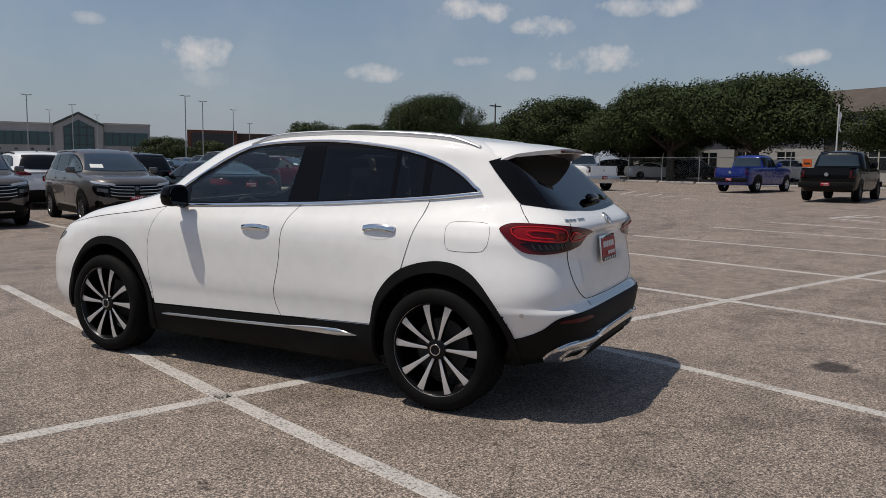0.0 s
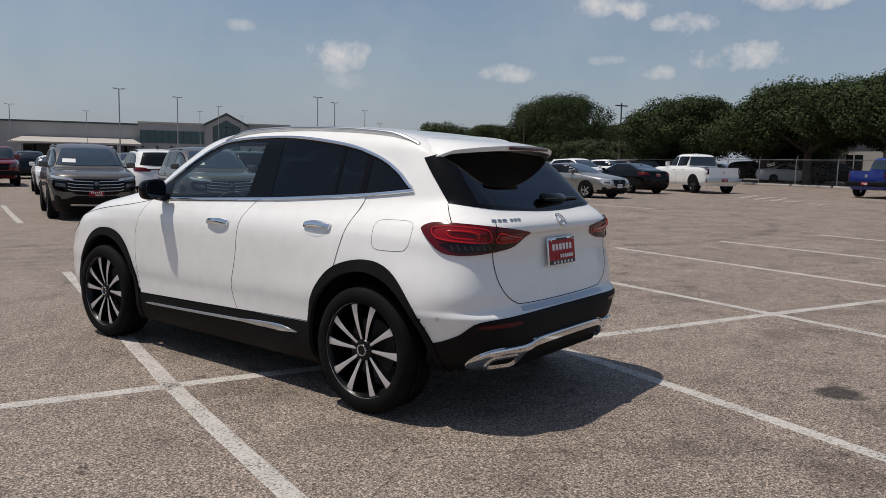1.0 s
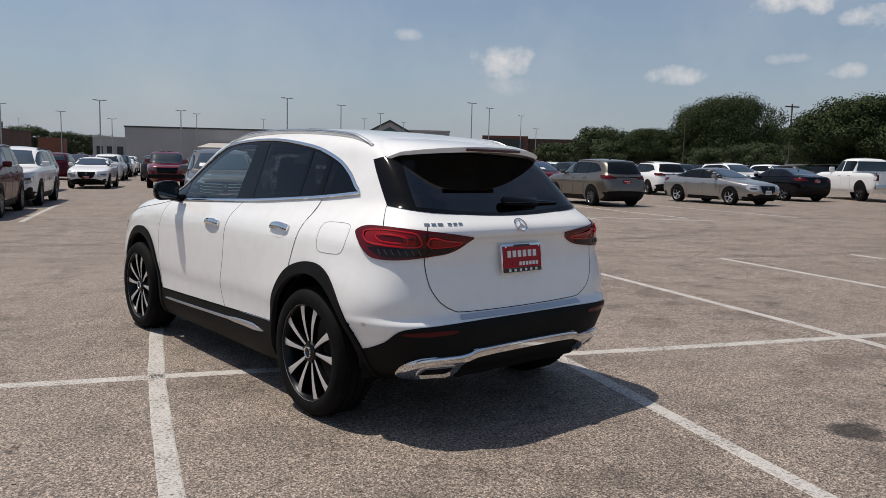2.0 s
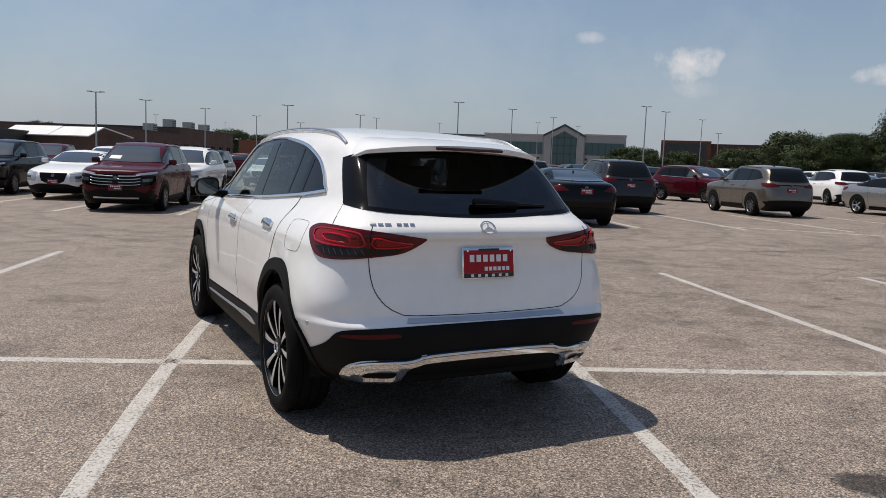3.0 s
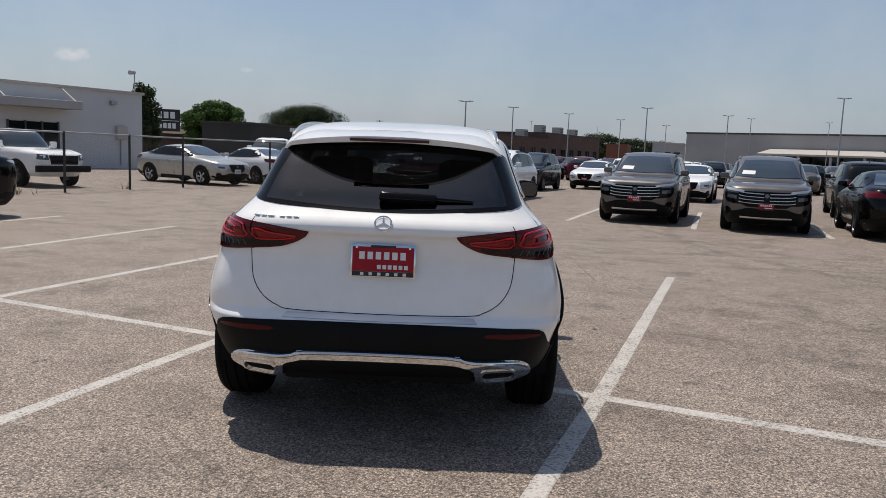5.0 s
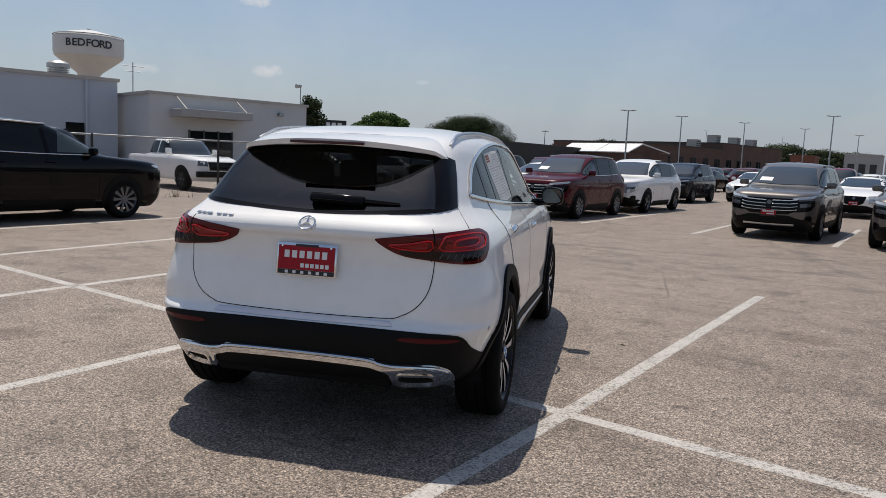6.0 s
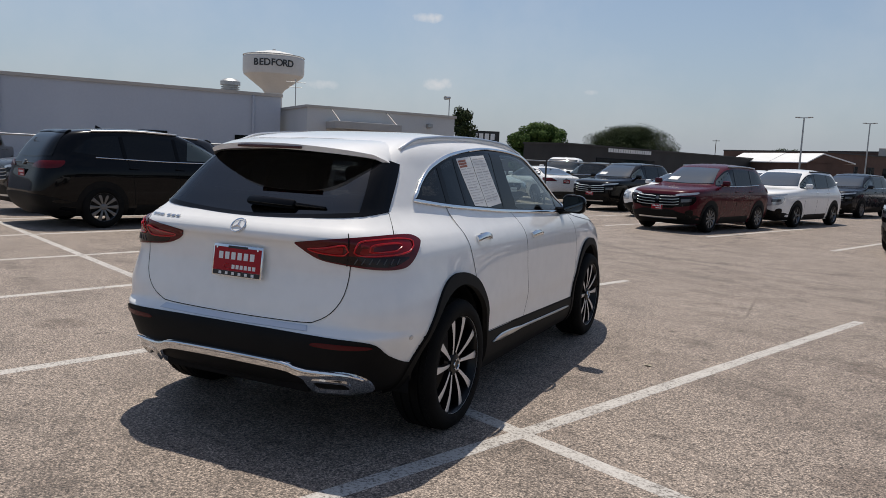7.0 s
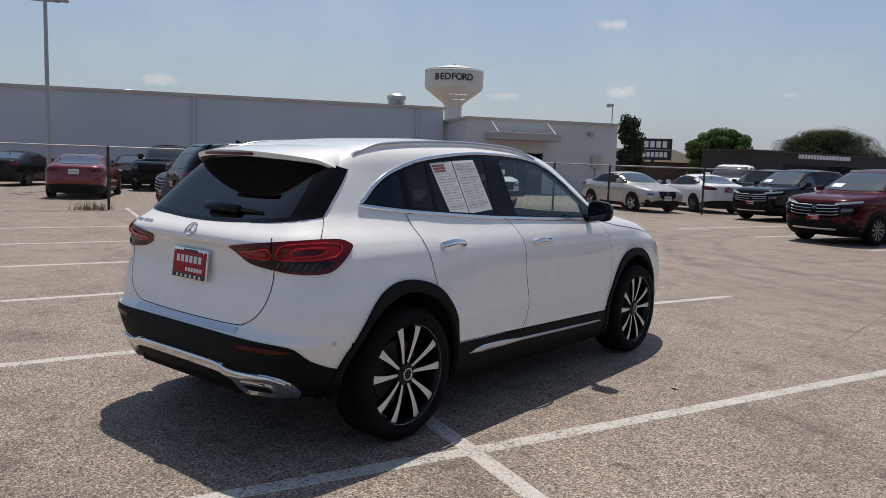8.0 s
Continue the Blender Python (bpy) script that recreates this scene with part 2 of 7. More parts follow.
def spline(points, step=0.03, closed=True):
    """Points along a rounded line through the given ones; a point given twice is a sharp corner."""
    p = [np.asarray(q, float) for q in points]
    n, out = len(p), []
    for i in range(n if closed else n - 1):
        a, b, c, d = (p[(i + k) % n] if closed else p[min(max(i + k, 0), n - 1)] for k in (-1, 0, 1, 2))
        if np.linalg.norm(c - b) < 1e-6:
            continue
        if np.linalg.norm(b - a) < 1e-6:
            a = b
        if np.linalg.norm(d - c) < 1e-6:
            d = c
        k = max(1, int(round(np.linalg.norm(c - b) / step)))
        for s in range(k):
            t = s / k
            out.append(0.5 * (2 * b + (c - a) * t + (2 * a - 5 * b + 4 * c - d) * t * t + (3 * b - a - 3 * c + d) * t ** 3))
    if not closed:
        out.append(p[-1])
    return np.array(out)


def inside(poly, q):
    """Which of the points q lie in the polygon."""
    poly, q = np.asarray(poly), np.asarray(q)
    x, y = q[:, 0], q[:, 1]
    ins = np.zeros(len(q), bool)
    j = len(poly) - 1
    for i in range(len(poly)):
        xi, yi, xj, yj = *poly[i], *poly[j]
        if yi != yj:
            ins ^= ((yi > y) != (yj > y)) & (x < (xj - xi) * (y - yi) / (yj - yi) + xi)
        j = i
    return ins


def nearest_on(poly, q):
    """The nearest points of the polygon's outline to the points q, and how far they are."""
    a = np.asarray(poly)
    b = np.roll(a, -1, 0)
    best, where = np.full(len(q), 1e9), np.array(q, float)
    for s, e in zip(a, b):
        d = e - s
        t = np.clip(((q - s) @ d) / max(d @ d, 1e-12), 0, 1)[:, None]
        c = s + t * d
        far = np.linalg.norm(q - c, axis=1)
        near = far < best
        best[near], where[near] = far[near], c[near]
    return where, best


class Shell:
    """A vehicle's outer skin as level outlines, each a rounded rectangle in plan."""

    def __init__(self, w, rear, front, mid, nr, nf, zs, around, taper=((0.0, 0.0), (3.0, 0.0))):
        fw, fr, ff, fm, fnr, fnf, ft = (curve_of(v) for v in (w, rear, front, mid, nr, nf, taper))
        rows = []
        for z in zs:
            W, YR, YF, YM, NR, NF = fw(z), fr(z), ff(z), fm(z), fnr(z), fnf(z)
            t = np.linspace(0, np.pi / 2, 240)
            s, c = np.sin(t), np.cos(t)
            back = np.stack([W * s ** (2 / NR), YM - (YM - YR) * c ** (2 / NR)], 1)
            back[:, 0] *= 1 - ft(z) * ((YM - back[:, 1]) / (YM - YR)) ** 2
            ahead = np.stack([W * s[::-1] ** (2 / NF), YM + (YF - YM) * c[::-1] ** (2 / NF)], 1)
            half = np.concatenate([back, ahead[1:]])
            run = np.r_[0, np.cumsum(np.linalg.norm(np.diff(half, axis=0), axis=1))]
            at = np.linspace(0, run[-1], around + 1)
            hx, hy = np.interp(at, run, half[:, 0]), np.interp(at, run, half[:, 1])
            hx[0] = hx[-1] = 0
            rows.append(np.stack([np.r_[hx, -hx[-2:0:-1]], np.r_[hy, hy[-2:0:-1]], np.full(2 * around, z)], 1))
        self.grid = np.array(rows)
        self.levels, self.n = len(zs), 2 * around
        self.verts = self.grid.reshape(-1, 3)
        du = np.roll(self.grid, -1, 1) - np.roll(self.grid, 1, 1)
        dv = np.gradient(self.grid, axis=0)
        nrm = np.cross(du, dv)
        nrm /= np.linalg.norm(nrm, axis=2, keepdims=True) + 1e-12
        self.normals = nrm.reshape(-1, 3)
        n = self.n
        self.faces = [(k * n + i, k * n + (i + 1) % n, (k + 1) * n + (i + 1) % n, (k + 1) * n + i) for k in range(self.levels - 1) for i in range(n)]
        self.top = tuple((self.levels - 1) * n + i for i in range(n))
        self.bvh = BVHTree.FromPolygons([tuple(v) for v in self.verts], self.faces + [self.top])

    def on(self, mode, a, b, side=1, centre=-1.2):
        """The place and normal of the skin at (a, b) seen from that way."""
        if mode == "side":
            org, way = Vector((side * 4, a, b)), Vector((-side, 0, 0))
        elif mode == "rear":
            org, way = Vector((a, -8, b)), Vector((0, 1, 0))
        elif mode == "front":
            org, way = Vector((a, 8, b)), Vector((0, -1, 0))
        elif mode == "top":
            org, way = Vector((a, b, 5)), Vector((0, 0, -1))
        else:  # round: degrees from straight back or straight ahead, and height
            sy = -1 if mode == "round" else 1
            d = Vector((side * math.sin(radians(a)), sy * math.cos(radians(a)), 0))
            org, way = Vector((0, centre, b)) + d * 6, -d
        hit, nor, idx, _ = self.bvh.ray_cast(org, way)
        if hit is None:
            hit, nor, idx, _ = self.bvh.find_nearest(org + way * (org - Vector((0, centre if mode in ("round", "ahead") else 0, b))).length * 0.8)
        if idx is not None and idx < len(self.faces):
            ids = self.faces[idx]
            ws = poly_3d_calc([Vector(self.verts[i]) for i in ids], hit)
            nn = sum((w * self.normals[i] for w, i in zip(ws, ids)), np.zeros(3))
            nor2 = Vector(nn)
            if nor2.length > 0.2:
                nor = nor2.normalized()
        if nor.dot(way) > 0:
            nor = -nor
        return np.array(hit), np.array(nor)

    def patch(self, name, mode, poly, mat, parent, lift=0.003, thick=0.004, step=0.05, side=1, holes=(), label="", centre=-1.2):
        """A sheet of that outline laid on the skin."""
        poly = np.asarray(poly, float)
        k = 60.0 if mode in ("round", "ahead") else 1.0
        unit = np.array([k, 1.0])
        flat = [poly / unit] + [np.asarray(h, float) / unit for h in holes]
        pts, edges = [], []
        for loop in flat:
            base = len(pts)
            pts += [tuple(q) for q in loop]
            edges += [(base + i, base + (i + 1) % len(loop)) for i in range(len(loop))]
        lo, hi = flat[0].min(0), flat[0].max(0)
        gx, gy = np.meshgrid(np.arange(lo[0] + step / 2, hi[0], step), np.arange(lo[1] + step / 2, hi[1], step))
        g = np.stack([gx.ravel(), gy.ravel()], 1)
        if len(g):
            keep = inside(flat[0], g)
            for loop in flat:
                keep &= nearest_on(loop, g)[1] > step * 0.35
            for loop in flat[1:]:
                keep &= ~inside(loop, g)
            pts += [tuple(q) for q in g[keep]]
        vs, _, fs, *_ = geometry.delaunay_2d_cdt([Vector(q) for q in pts], edges, [], 1, 1e-5)
        vs = np.array([v[:] for v in vs])
        fs = np.array([f for f in fs if len(f) == 3])
        if not len(fs):
            return None
        mid = vs[fs].mean(1)
        keep = inside(flat[0], mid)
        for loop in flat[1:]:
            keep &= ~inside(loop, mid)
        fs = fs[keep]
        place, normal = zip(*(self.on(mode, *(v * unit), side=side, centre=centre) for v in vs))
        place, normal = np.array(place), np.array(normal)
        outer, inner = place + normal * lift, place + normal * (lift - thick)
        tri = fs[0]
        if np.cross(outer[tri[1]] - outer[tri[0]], outer[tri[2]] - outer[tri[0]]) @ normal[tri[0]] < 0:
            fs = fs[:, ::-1]
        count = {}
        for a, b, c in fs:
            for e in ((a, b), (b, c), (c, a)):
                count[e] = count.get(e, 0) + 1
        n = len(vs)
        rim = [e for e in count if (e[1], e[0]) not in count]
        # the rim has corners of its own, so that the sheet keeps the skin's smooth shading
        ids = {v: 2 * n + k for k, v in enumerate(sorted({v for e in rim for v in e}))}
        verts = np.concatenate([outer, inner, outer[sorted(ids)]]) if ids else np.concatenate([outer, inner])
        faces = [tuple(f) for f in fs] + [(ids[a], a + n, b + n, ids[b]) for a, b in rim]
        out = verts - verts.mean(0)
        nrm = np.concatenate([normal, normal, normal[sorted(ids)]]) if ids else np.concatenate([normal, normal])
        return part(name, verts, faces, mat, parent, label, True, 40, nrm)

    def line(self, mode, pts, side=1, step=0.03, closed=False, lift=0.0, centre=-1.2):
        """A run of places and normals along a rounded line on the skin."""
        k = 60.0 if mode in ("round", "ahead") else 1.0
        run = spline([np.asarray(q, float) / [k, 1] for q in pts], step, closed) * [k, 1]
        got = [self.on(mode, *q, side=side, centre=centre) for q in run]
        return np.array([p + n * lift for p, n in got]), np.array([n for _, n in got])


def sweep(run, normals, width, height, closed=False, sides=8):
    """A strip of oval section laid along a run: width across, height off the skin."""
    run = np.asarray(run)
    tang = np.roll(run, -1, 0) - np.roll(run, 1, 0)
    if not closed:
        tang[0], tang[-1] = run[1] - run[0], run[-1] - run[-2]
    tang /= np.linalg.norm(tang, axis=1, keepdims=True) + 1e-9
    across = np.cross(tang, normals)
    across /= np.linalg.norm(across, axis=1, keepdims=True) + 1e-9
    n = len(run)
    widths = np.broadcast_to(np.asarray(width, float), (n,))
    ang = np.arange(sides) / sides * 2 * np.pi
    verts = [run[i] + across[i] * math.cos(a) * widths[i] / 2 + normals[i] * math.sin(a) * height / 2 for i in range(n) for a in ang]
    faces = []
    for i in range(n if closed else n - 1):
        j = (i + 1) % n
        faces += [(i * sides + k, i * sides + (k + 1) % sides, j * sides + (k + 1) % sides, j * sides + k) for k in range(sides)]
    if not closed:
        faces += [tuple(range(sides - 1, -1, -1)), tuple((n - 1) * sides + k for k in range(sides))]
    return verts, faces


def lathe(profile, sides, axis="x"):
    """A body of revolution about x from (x, r) rows."""
    verts, faces, n = [], [], len(profile)
    for i in range(sides):
        a = 2 * math.pi * i / sides
        verts += [(x, r * math.cos(a), r * math.sin(a)) for x, r in profile]
    for i in range(sides):
        j = (i + 1) % sides
        faces += [(i * n + k, j * n + k, j * n + k + 1, i * n + k + 1) for k in range(n - 1)]
    return verts, faces


def moved(verts, x=0, y=0, z=0, flip=False):
    return [((-v[0] if flip else v[0]) + x, v[1] + y, v[2] + z) for v in verts]


def turned(faces, flip):
    return [tuple(reversed(f)) for f in faces] if flip else faces


def wheel(parent, x, y, radius, rim, wide, spokes=10, fine=True, face=M_MACHINED, spoke_half=0.030, twist=0.0, pair=0.0):
    """A wheel whose outer side looks away from the car's middle: tyre, rim, spokes, cap, brake disc."""
    flip = x < 0
    side = 48 if fine else 24
    hub = new("wheel")
    hub.parent, hub.location = parent, (x, y, radius)
    w, sh = wide, radius - rim
    prof = [(-w, rim - 0.004), (-w - 0.004, rim + 0.02), (-w * 1.0 - 0.003, rim + sh * 0.55), (-w * 0.93, radius - 0.014), (-w * 0.8, radius - 0.003)]
    if fine:
        for gx in (-0.55, -0.02, 0.5):
            c = w * (gx - 0.45) / 2
            prof += [(c - 0.006, radius), (c - 0.005, radius - 0.007), (c + 0.005, radius - 0.007), (c + 0.006, radius)]
        prof.sort(key=lambda p: p[0])
    # the outer face stands at x = 0, the inner one at x = -2 w
    outer = [(0.0, rim - 0.006), (0.006, rim + 0.004), (0.008, rim + sh * 0.4), (0.002, rim + sh * 0.72), (-0.012, radius - 0.012), (-0.03, radius - 0.003)]
    inner = [(-2 * w - x0, r) for x0, r in reversed(outer)]
    tread = []
    if fine:
        for c in (-0.060, -0.112, -0.164):
            tread += [(c + 0.006, radius), (c + 0.005, radius - 0.008), (c - 0.005, radius - 0.008), (c - 0.006, radius)]
    v, f = lathe(outer + tread + inner, side)
    tyre = part("tyre", moved(v, flip=flip), turned(f, not flip), M_TYRE, hub, sharp=50)
    if fine:
        # shoulder blocks
        bm = bmesh.new()
        for k in range(64):
            a = 2 * math.pi * k / 64
            m = Matrix.Rotation(a, 4, "X")
            box(bm, -0.052, -0.028, -0.011, 0.011, radius - 0.016, radius - 0.0008, 0.0, m)
            box(bm, -2 * w + 0.028, -2 * w + 0.052, -0.011, 0.011, radius - 0.016, radius - 0.0005, 0.0, m)
        if flip:
            for q in bm.verts:
                q.co.x *= -1
        tagged(bm_part("tread_pattern", bm, M_TYRE, hub, smooth=False), kind="stuff")
    v, f = lathe([(-0.008, rim + 0.001), (-0.004, rim - 0.007), (-0.018, rim - 0.018), (-0.09, rim - 0.030), (-0.17, rim - 0.035)], side)
    rimob = part("rim", moved(v, flip=flip), turned(f, not flip), face if not fine else M_RIMBLACK, hub, sharp=50)
    if fine:
        v, f = lathe([(-0.008, rim - 0.001), (-0.003, rim - 0.002), (-0.004, rim - 0.0065), (-0.012, rim - 0.008)], side)
        part("rim_flange", moved(v, flip=flip), turned(f, not flip), M_MACHINED, rimob)
    bm, core = bmesh.new(), bmesh.new()
    for k in range(spokes):
        a = 2 * math.pi * (k + (pair if k % 2 else -pair)) / spokes + math.pi / 2
        r0, r1 = rim * 0.16, rim - 0.008
        m = Matrix.Rotation(a, 4, "X")
        rows = []
        for s in np.linspace(0, 1, 7):
            r = r0 + (r1 - r0) * s
            hw = spoke_half * ((0.30 + 0.34 * s + 0.36 * s ** 3) if fine else (0.42 + 0.30 * s + 0.35 * s ** 3))
            sx = -0.030 + 0.022 * math.sin(s * 1.9) - 0.006 * s
            off = twist * s * s * rim
            section = [m @ Vector(q) for q in ((sx - 0.030, off - hw * 1.1, r), (sx, off - hw, r), (sx + 0.003, off, r), (sx, off + hw, r), (sx - 0.030, off + hw * 1.1, r))]
            rows.append([section[:2], section[1:4], section[3:]])
        for part_no, into in ((0, core), (1, bm), (2, core)):
            strip = [[into.verts.new(q) for q in row[part_no]] for row in rows]
            for a0, b0 in zip(strip, strip[1:]):
                for i in range(len(a0) - 1):
                    into.faces.new((a0[i], b0[i], b0[i + 1], a0[i + 1]))
    if flip:
        for q in bm.verts[:] + core.verts[:]:
            q.co.x *= -1
    bm_part("spokes", bm, face, rimob, sharp=45)
    bm_part("spoke_backing", core, M_RIMBLACK if fine else face, rimob, sharp=45)
    v, f = lathe([(-0.034, rim * 0.24), (-0.020, rim * 0.20), (-0.014, rim * 0.13), (-0.012, 0.001)], 24)
    part("hub_cap", moved(v, flip=flip), turned(f, not flip), M_RIMBLACK if fine else face, rimob)
    if fine:
        v, f = lathe([(-0.015, 0.034), (-0.007, 0.032), (-0.007, 0.028), (-0.012, 0.026)], 24)
        part("cap_badge", moved(v, flip=flip), turned(f, not flip), M_CHROME, rimob, "chrome centre badge")
        bm = bmesh.new()
        for k in range(5):
            a = 2 * math.pi * k / 5 + 0.3
            c = Vector((-0.03, 0.056 * math.cos(a), 0.056 * math.sin(a)))
            pole(bm, c, c + Vector((0.014, 0, 0)), 0.010, 0.008, 8)
        if flip:
            for q in bm.verts:
                q.co.x *= -1
        bm_part("wheel_bolts", bm, M_RIMBLACK, rimob)
    v, f = lathe([(-0.11, rim * 0.62), (-0.10, rim * 0.62), (-0.10, 0.03)], 32)
    part("brake_disc", moved(v, flip=flip), turned(f, not flip), M_DISC if fine else M_RIMBLACK, hub)
    return hub

# ---- the lot ----
def rise(x):
    """The lot is level round the car and climbs gently beyond it."""
    return 0.013 * (math.log1p(math.exp((min(x, 90) - 8) / 1.5)) * 1.5)


M_LOT = material("worn sunlit asphalt", (0.25, 0.23, 0.21), 0.72)
obj = place_of(M_LOT)
broad = noise_of(M_LOT, 0.35, 6.0, 0.6, obj)
middle = noise_of(M_LOT, 3.0, 5.0, 0.6, obj)
grit = noise_of(M_LOT, 150.0, 3.0, 0.7, obj)
pit = node(M_LOT, "ShaderNodeTexVoronoi", Scale=105.0)
join(M_LOT, obj, pit.inputs["Vector"])
tone = ramp(M_LOT, calc(M_LOT, "ADD", calc(M_LOT, "MULTIPLY", broad, 0.6), calc(M_LOT, "MULTIPLY", middle, 0.4)), [(0.33, (0.252, 0.205, 0.168)), (0.48, (0.311, 0.255, 0.211)), (0.66, (0.355, 0.295, 0.246))])
stones = ramp(M_LOT, pit.outputs["Color"], [(0.12, (0.35, 0.35, 0.35)), (0.45, (1.0, 1.0, 1.0)), (0.9, (1.70, 1.68, 1.66))])
gaps = ramp(M_LOT, pit.outputs["Distance"], [(0.38, (1.0, 1.0, 1.0)), (0.62, (0.42, 0.41, 0.41)), (0.85, (0.22, 0.21, 0.21))])
stones = blend(M_LOT, 1.0, stones, gaps, "MULTIPLY")
tone = blend(M_LOT, 0.75, tone, stones, "MULTIPLY")
tone = blend(M_LOT, 0.8, tone, ramp(M_LOT, grit, [(0.36, (0.30, 0.29, 0.28)), (0.48, (1.0, 1.0, 1.0)), (0.66, (1.55, 1.52, 1.48))]), "MULTIPLY")
# faint drive marks stretched along the aisles
lane = node(M_LOT, "ShaderNodeMapping")
lane.inputs["Scale"].default_value = (0.10, 0.9, 1.0)
lane.inputs["Rotation"].default_value = (0, 0, radians(8))
join(M_LOT, obj, lane.inputs["Vector"])
marks = noise_of(M_LOT, 1.6, 5.0, 0.65, lane.outputs[0])
tone = blend(M_LOT, 0.45, tone, ramp(M_LOT, marks, [(0.30, (0.62, 0.60, 0.58)), (0.46, (1.0, 1.0, 1.0)), (0.75, (1.08, 1.08, 1.08))]), "MULTIPLY")
drips = noise_of(M_LOT, 1.1, 3.0, 0.5, obj)
tone = blend(M_LOT, 0.55, tone, ramp(M_LOT, drips, [(0.22, (0.45, 0.43, 0.42)), (0.31, (1.0, 1.0, 1.0))]), "MULTIPLY")
# oil drips and old stains: place, half width, depth of tone
for sx, sy, half, deep in ((5.74, 2.16, 0.185, 0.20), (6.35, 4.95, 0.30, 0.72), (4.55, 1.35, 0.22, 0.75), (7.3, 6.3, 0.35, 0.78), (1.05, 2.9, 0.25, 0.78), (5.6, 7.3, 0.30, 0.75), (0.6, 6.3, 0.35, 0.8), (8.6, 3.1, 0.30, 0.75), (3.6, 0.6, 0.28, 0.8), (6.9, 3.4, 0.26, 0.74)):
    off = node(M_LOT, "ShaderNodeVectorMath")
    off.operation = "SUBTRACT"
    join(M_LOT, obj, off.inputs[0])
    off.inputs[1].default_value = (sx, sy, 0)
    size = node(M_LOT, "ShaderNodeVectorMath")
    size.operation = "LENGTH"
    join(M_LOT, off.outputs[0], size.inputs[0])
    edge = calc(M_LOT, "ADD", calc(M_LOT, "DIVIDE", size.outputs["Value"], half), calc(M_LOT, "MULTIPLY", calc(M_LOT, "SUBTRACT", noise_of(M_LOT, 6.0, 4.0, 0.6, obj), 0.5), 1.3))
    tone = blend(M_LOT, 1.0, tone, ramp(M_LOT, edge, [(0.62, (deep, deep * 0.97, deep * 0.95)), (0.95, (1.0, 1.0, 1.0))]), "MULTIPLY")
# curved tyre marks: centre, radius, half width, depth of tone
for sx, sy, rad, wide, deep in ((7.4, 6.1, 1.0, 0.10, 0.86), (7.6, 6.4, 1.5, 0.08, 0.89), (3.0, 19.5, 7.6, 0.16, 0.79), (3.4, 19.9, 9.2, 0.15, 0.81), (9.5, 18.5, 6.4, 0.16, 0.80), (-1.0, 20.5, 8.4, 0.15, 0.81), (12.0, 17.0, 8.0, 0.18, 0.81), (-6.0, 15.0, 6.0, 0.15, 0.82), (1.0, 15.5, 5.0, 0.13, 0.83)):
    off = node(M_LOT, "ShaderNodeVectorMath")
    off.operation = "SUBTRACT"
    join(M_LOT, obj, off.inputs[0])
    off.inputs[1].default_value = (sx, sy, 0)
    size = node(M_LOT, "ShaderNodeVectorMath")
    size.operation = "LENGTH"
    join(M_LOT, off.outputs[0], size.inputs[0])
    band = calc(M_LOT, "DIVIDE", calc(M_LOT, "ABSOLUTE", calc(M_LOT, "SUBTRACT", size.outputs["Value"], rad)), wide)
    band = calc(M_LOT, "ADD", band, calc(M_LOT, "MULTIPLY", calc(M_LOT, "SUBTRACT", middle, 0.47), 4.0))
    tone = blend(M_LOT, 1.0, tone, ramp(M_LOT, band, [(0.35, (deep, deep, deep)), (1.0, (1.0, 1.0, 1.0))]), "MULTIPLY")
# dark crack lines
crackmap = node(M_LOT, "ShaderNodeTexVoronoi", Scale=0.33)
crackmap.feature = "DISTANCE_TO_EDGE"
bent = blend(M_LOT, 0.18, obj, node(M_LOT, "ShaderNodeTexNoise", Scale=2.4, Detail=5.0).outputs["Color"], "ADD")
join(M_LOT, bent, crackmap.inputs["Vector"])
cracks = ramp(M_LOT, crackmap.outputs["Distance"], [(0.0, (0.55, 0.54, 0.52)), (0.004, (1.0, 1.0, 1.0))])
tone = blend(M_LOT, ramp(M_LOT, broad, [(0.45, (0, 0, 0)), (0.62, (1, 1, 1))]), tone, blend(M_LOT, 1.0, tone, cracks, "MULTIPLY"))
speck = noise_of(M_LOT, 58.0, 3.0, 0.65, obj)
clod = noise_of(M_LOT, 11.0, 4.0, 0.65, obj)
tone = blend(M_LOT, 1.0, tone, ramp(M_LOT, clod, [(0.33, (0.80, 0.79, 0.78)), (0.50, (1.0, 1.0, 1.0)), (0.68, (1.10, 1.10, 1.10))]), "MULTIPLY")
mottle = noise_of(M_LOT, 1.7, 7.0, 0.68, obj)
tone = blend(M_LOT, 1.0, tone, ramp(M_LOT, mottle, [(0.34, (0.66, 0.65, 0.64)), (0.47, (0.97, 0.97, 0.97)), (0.70, (1.12, 1.12, 1.12))]), "MULTIPLY")
chip = noise_of(M_LOT, 5.5, 3.0, 0.55, obj)
tone = blend(M_LOT, 1.0, tone, ramp(M_LOT, chip, [(0.275, (0.52, 0.50, 0.49)), (0.335, (1.0, 1.0, 1.0))]), "MULTIPLY")
tone = blend(M_LOT, 0.9, tone, ramp(M_LOT, speck, [(0.375, (0.28, 0.275, 0.27)), (0.47, (1.0, 1.0, 1.0)), (0.66, (1.37, 1.36, 1.35))]), "MULTIPLY")
join(M_LOT, tone, bsdf(M_LOT).inputs["Base Color"])
bump(M_LOT, calc(M_LOT, "ADD", calc(M_LOT, "MULTIPLY", pit.outputs["Distance"], 0.8), grit), 0.6, 0.006)

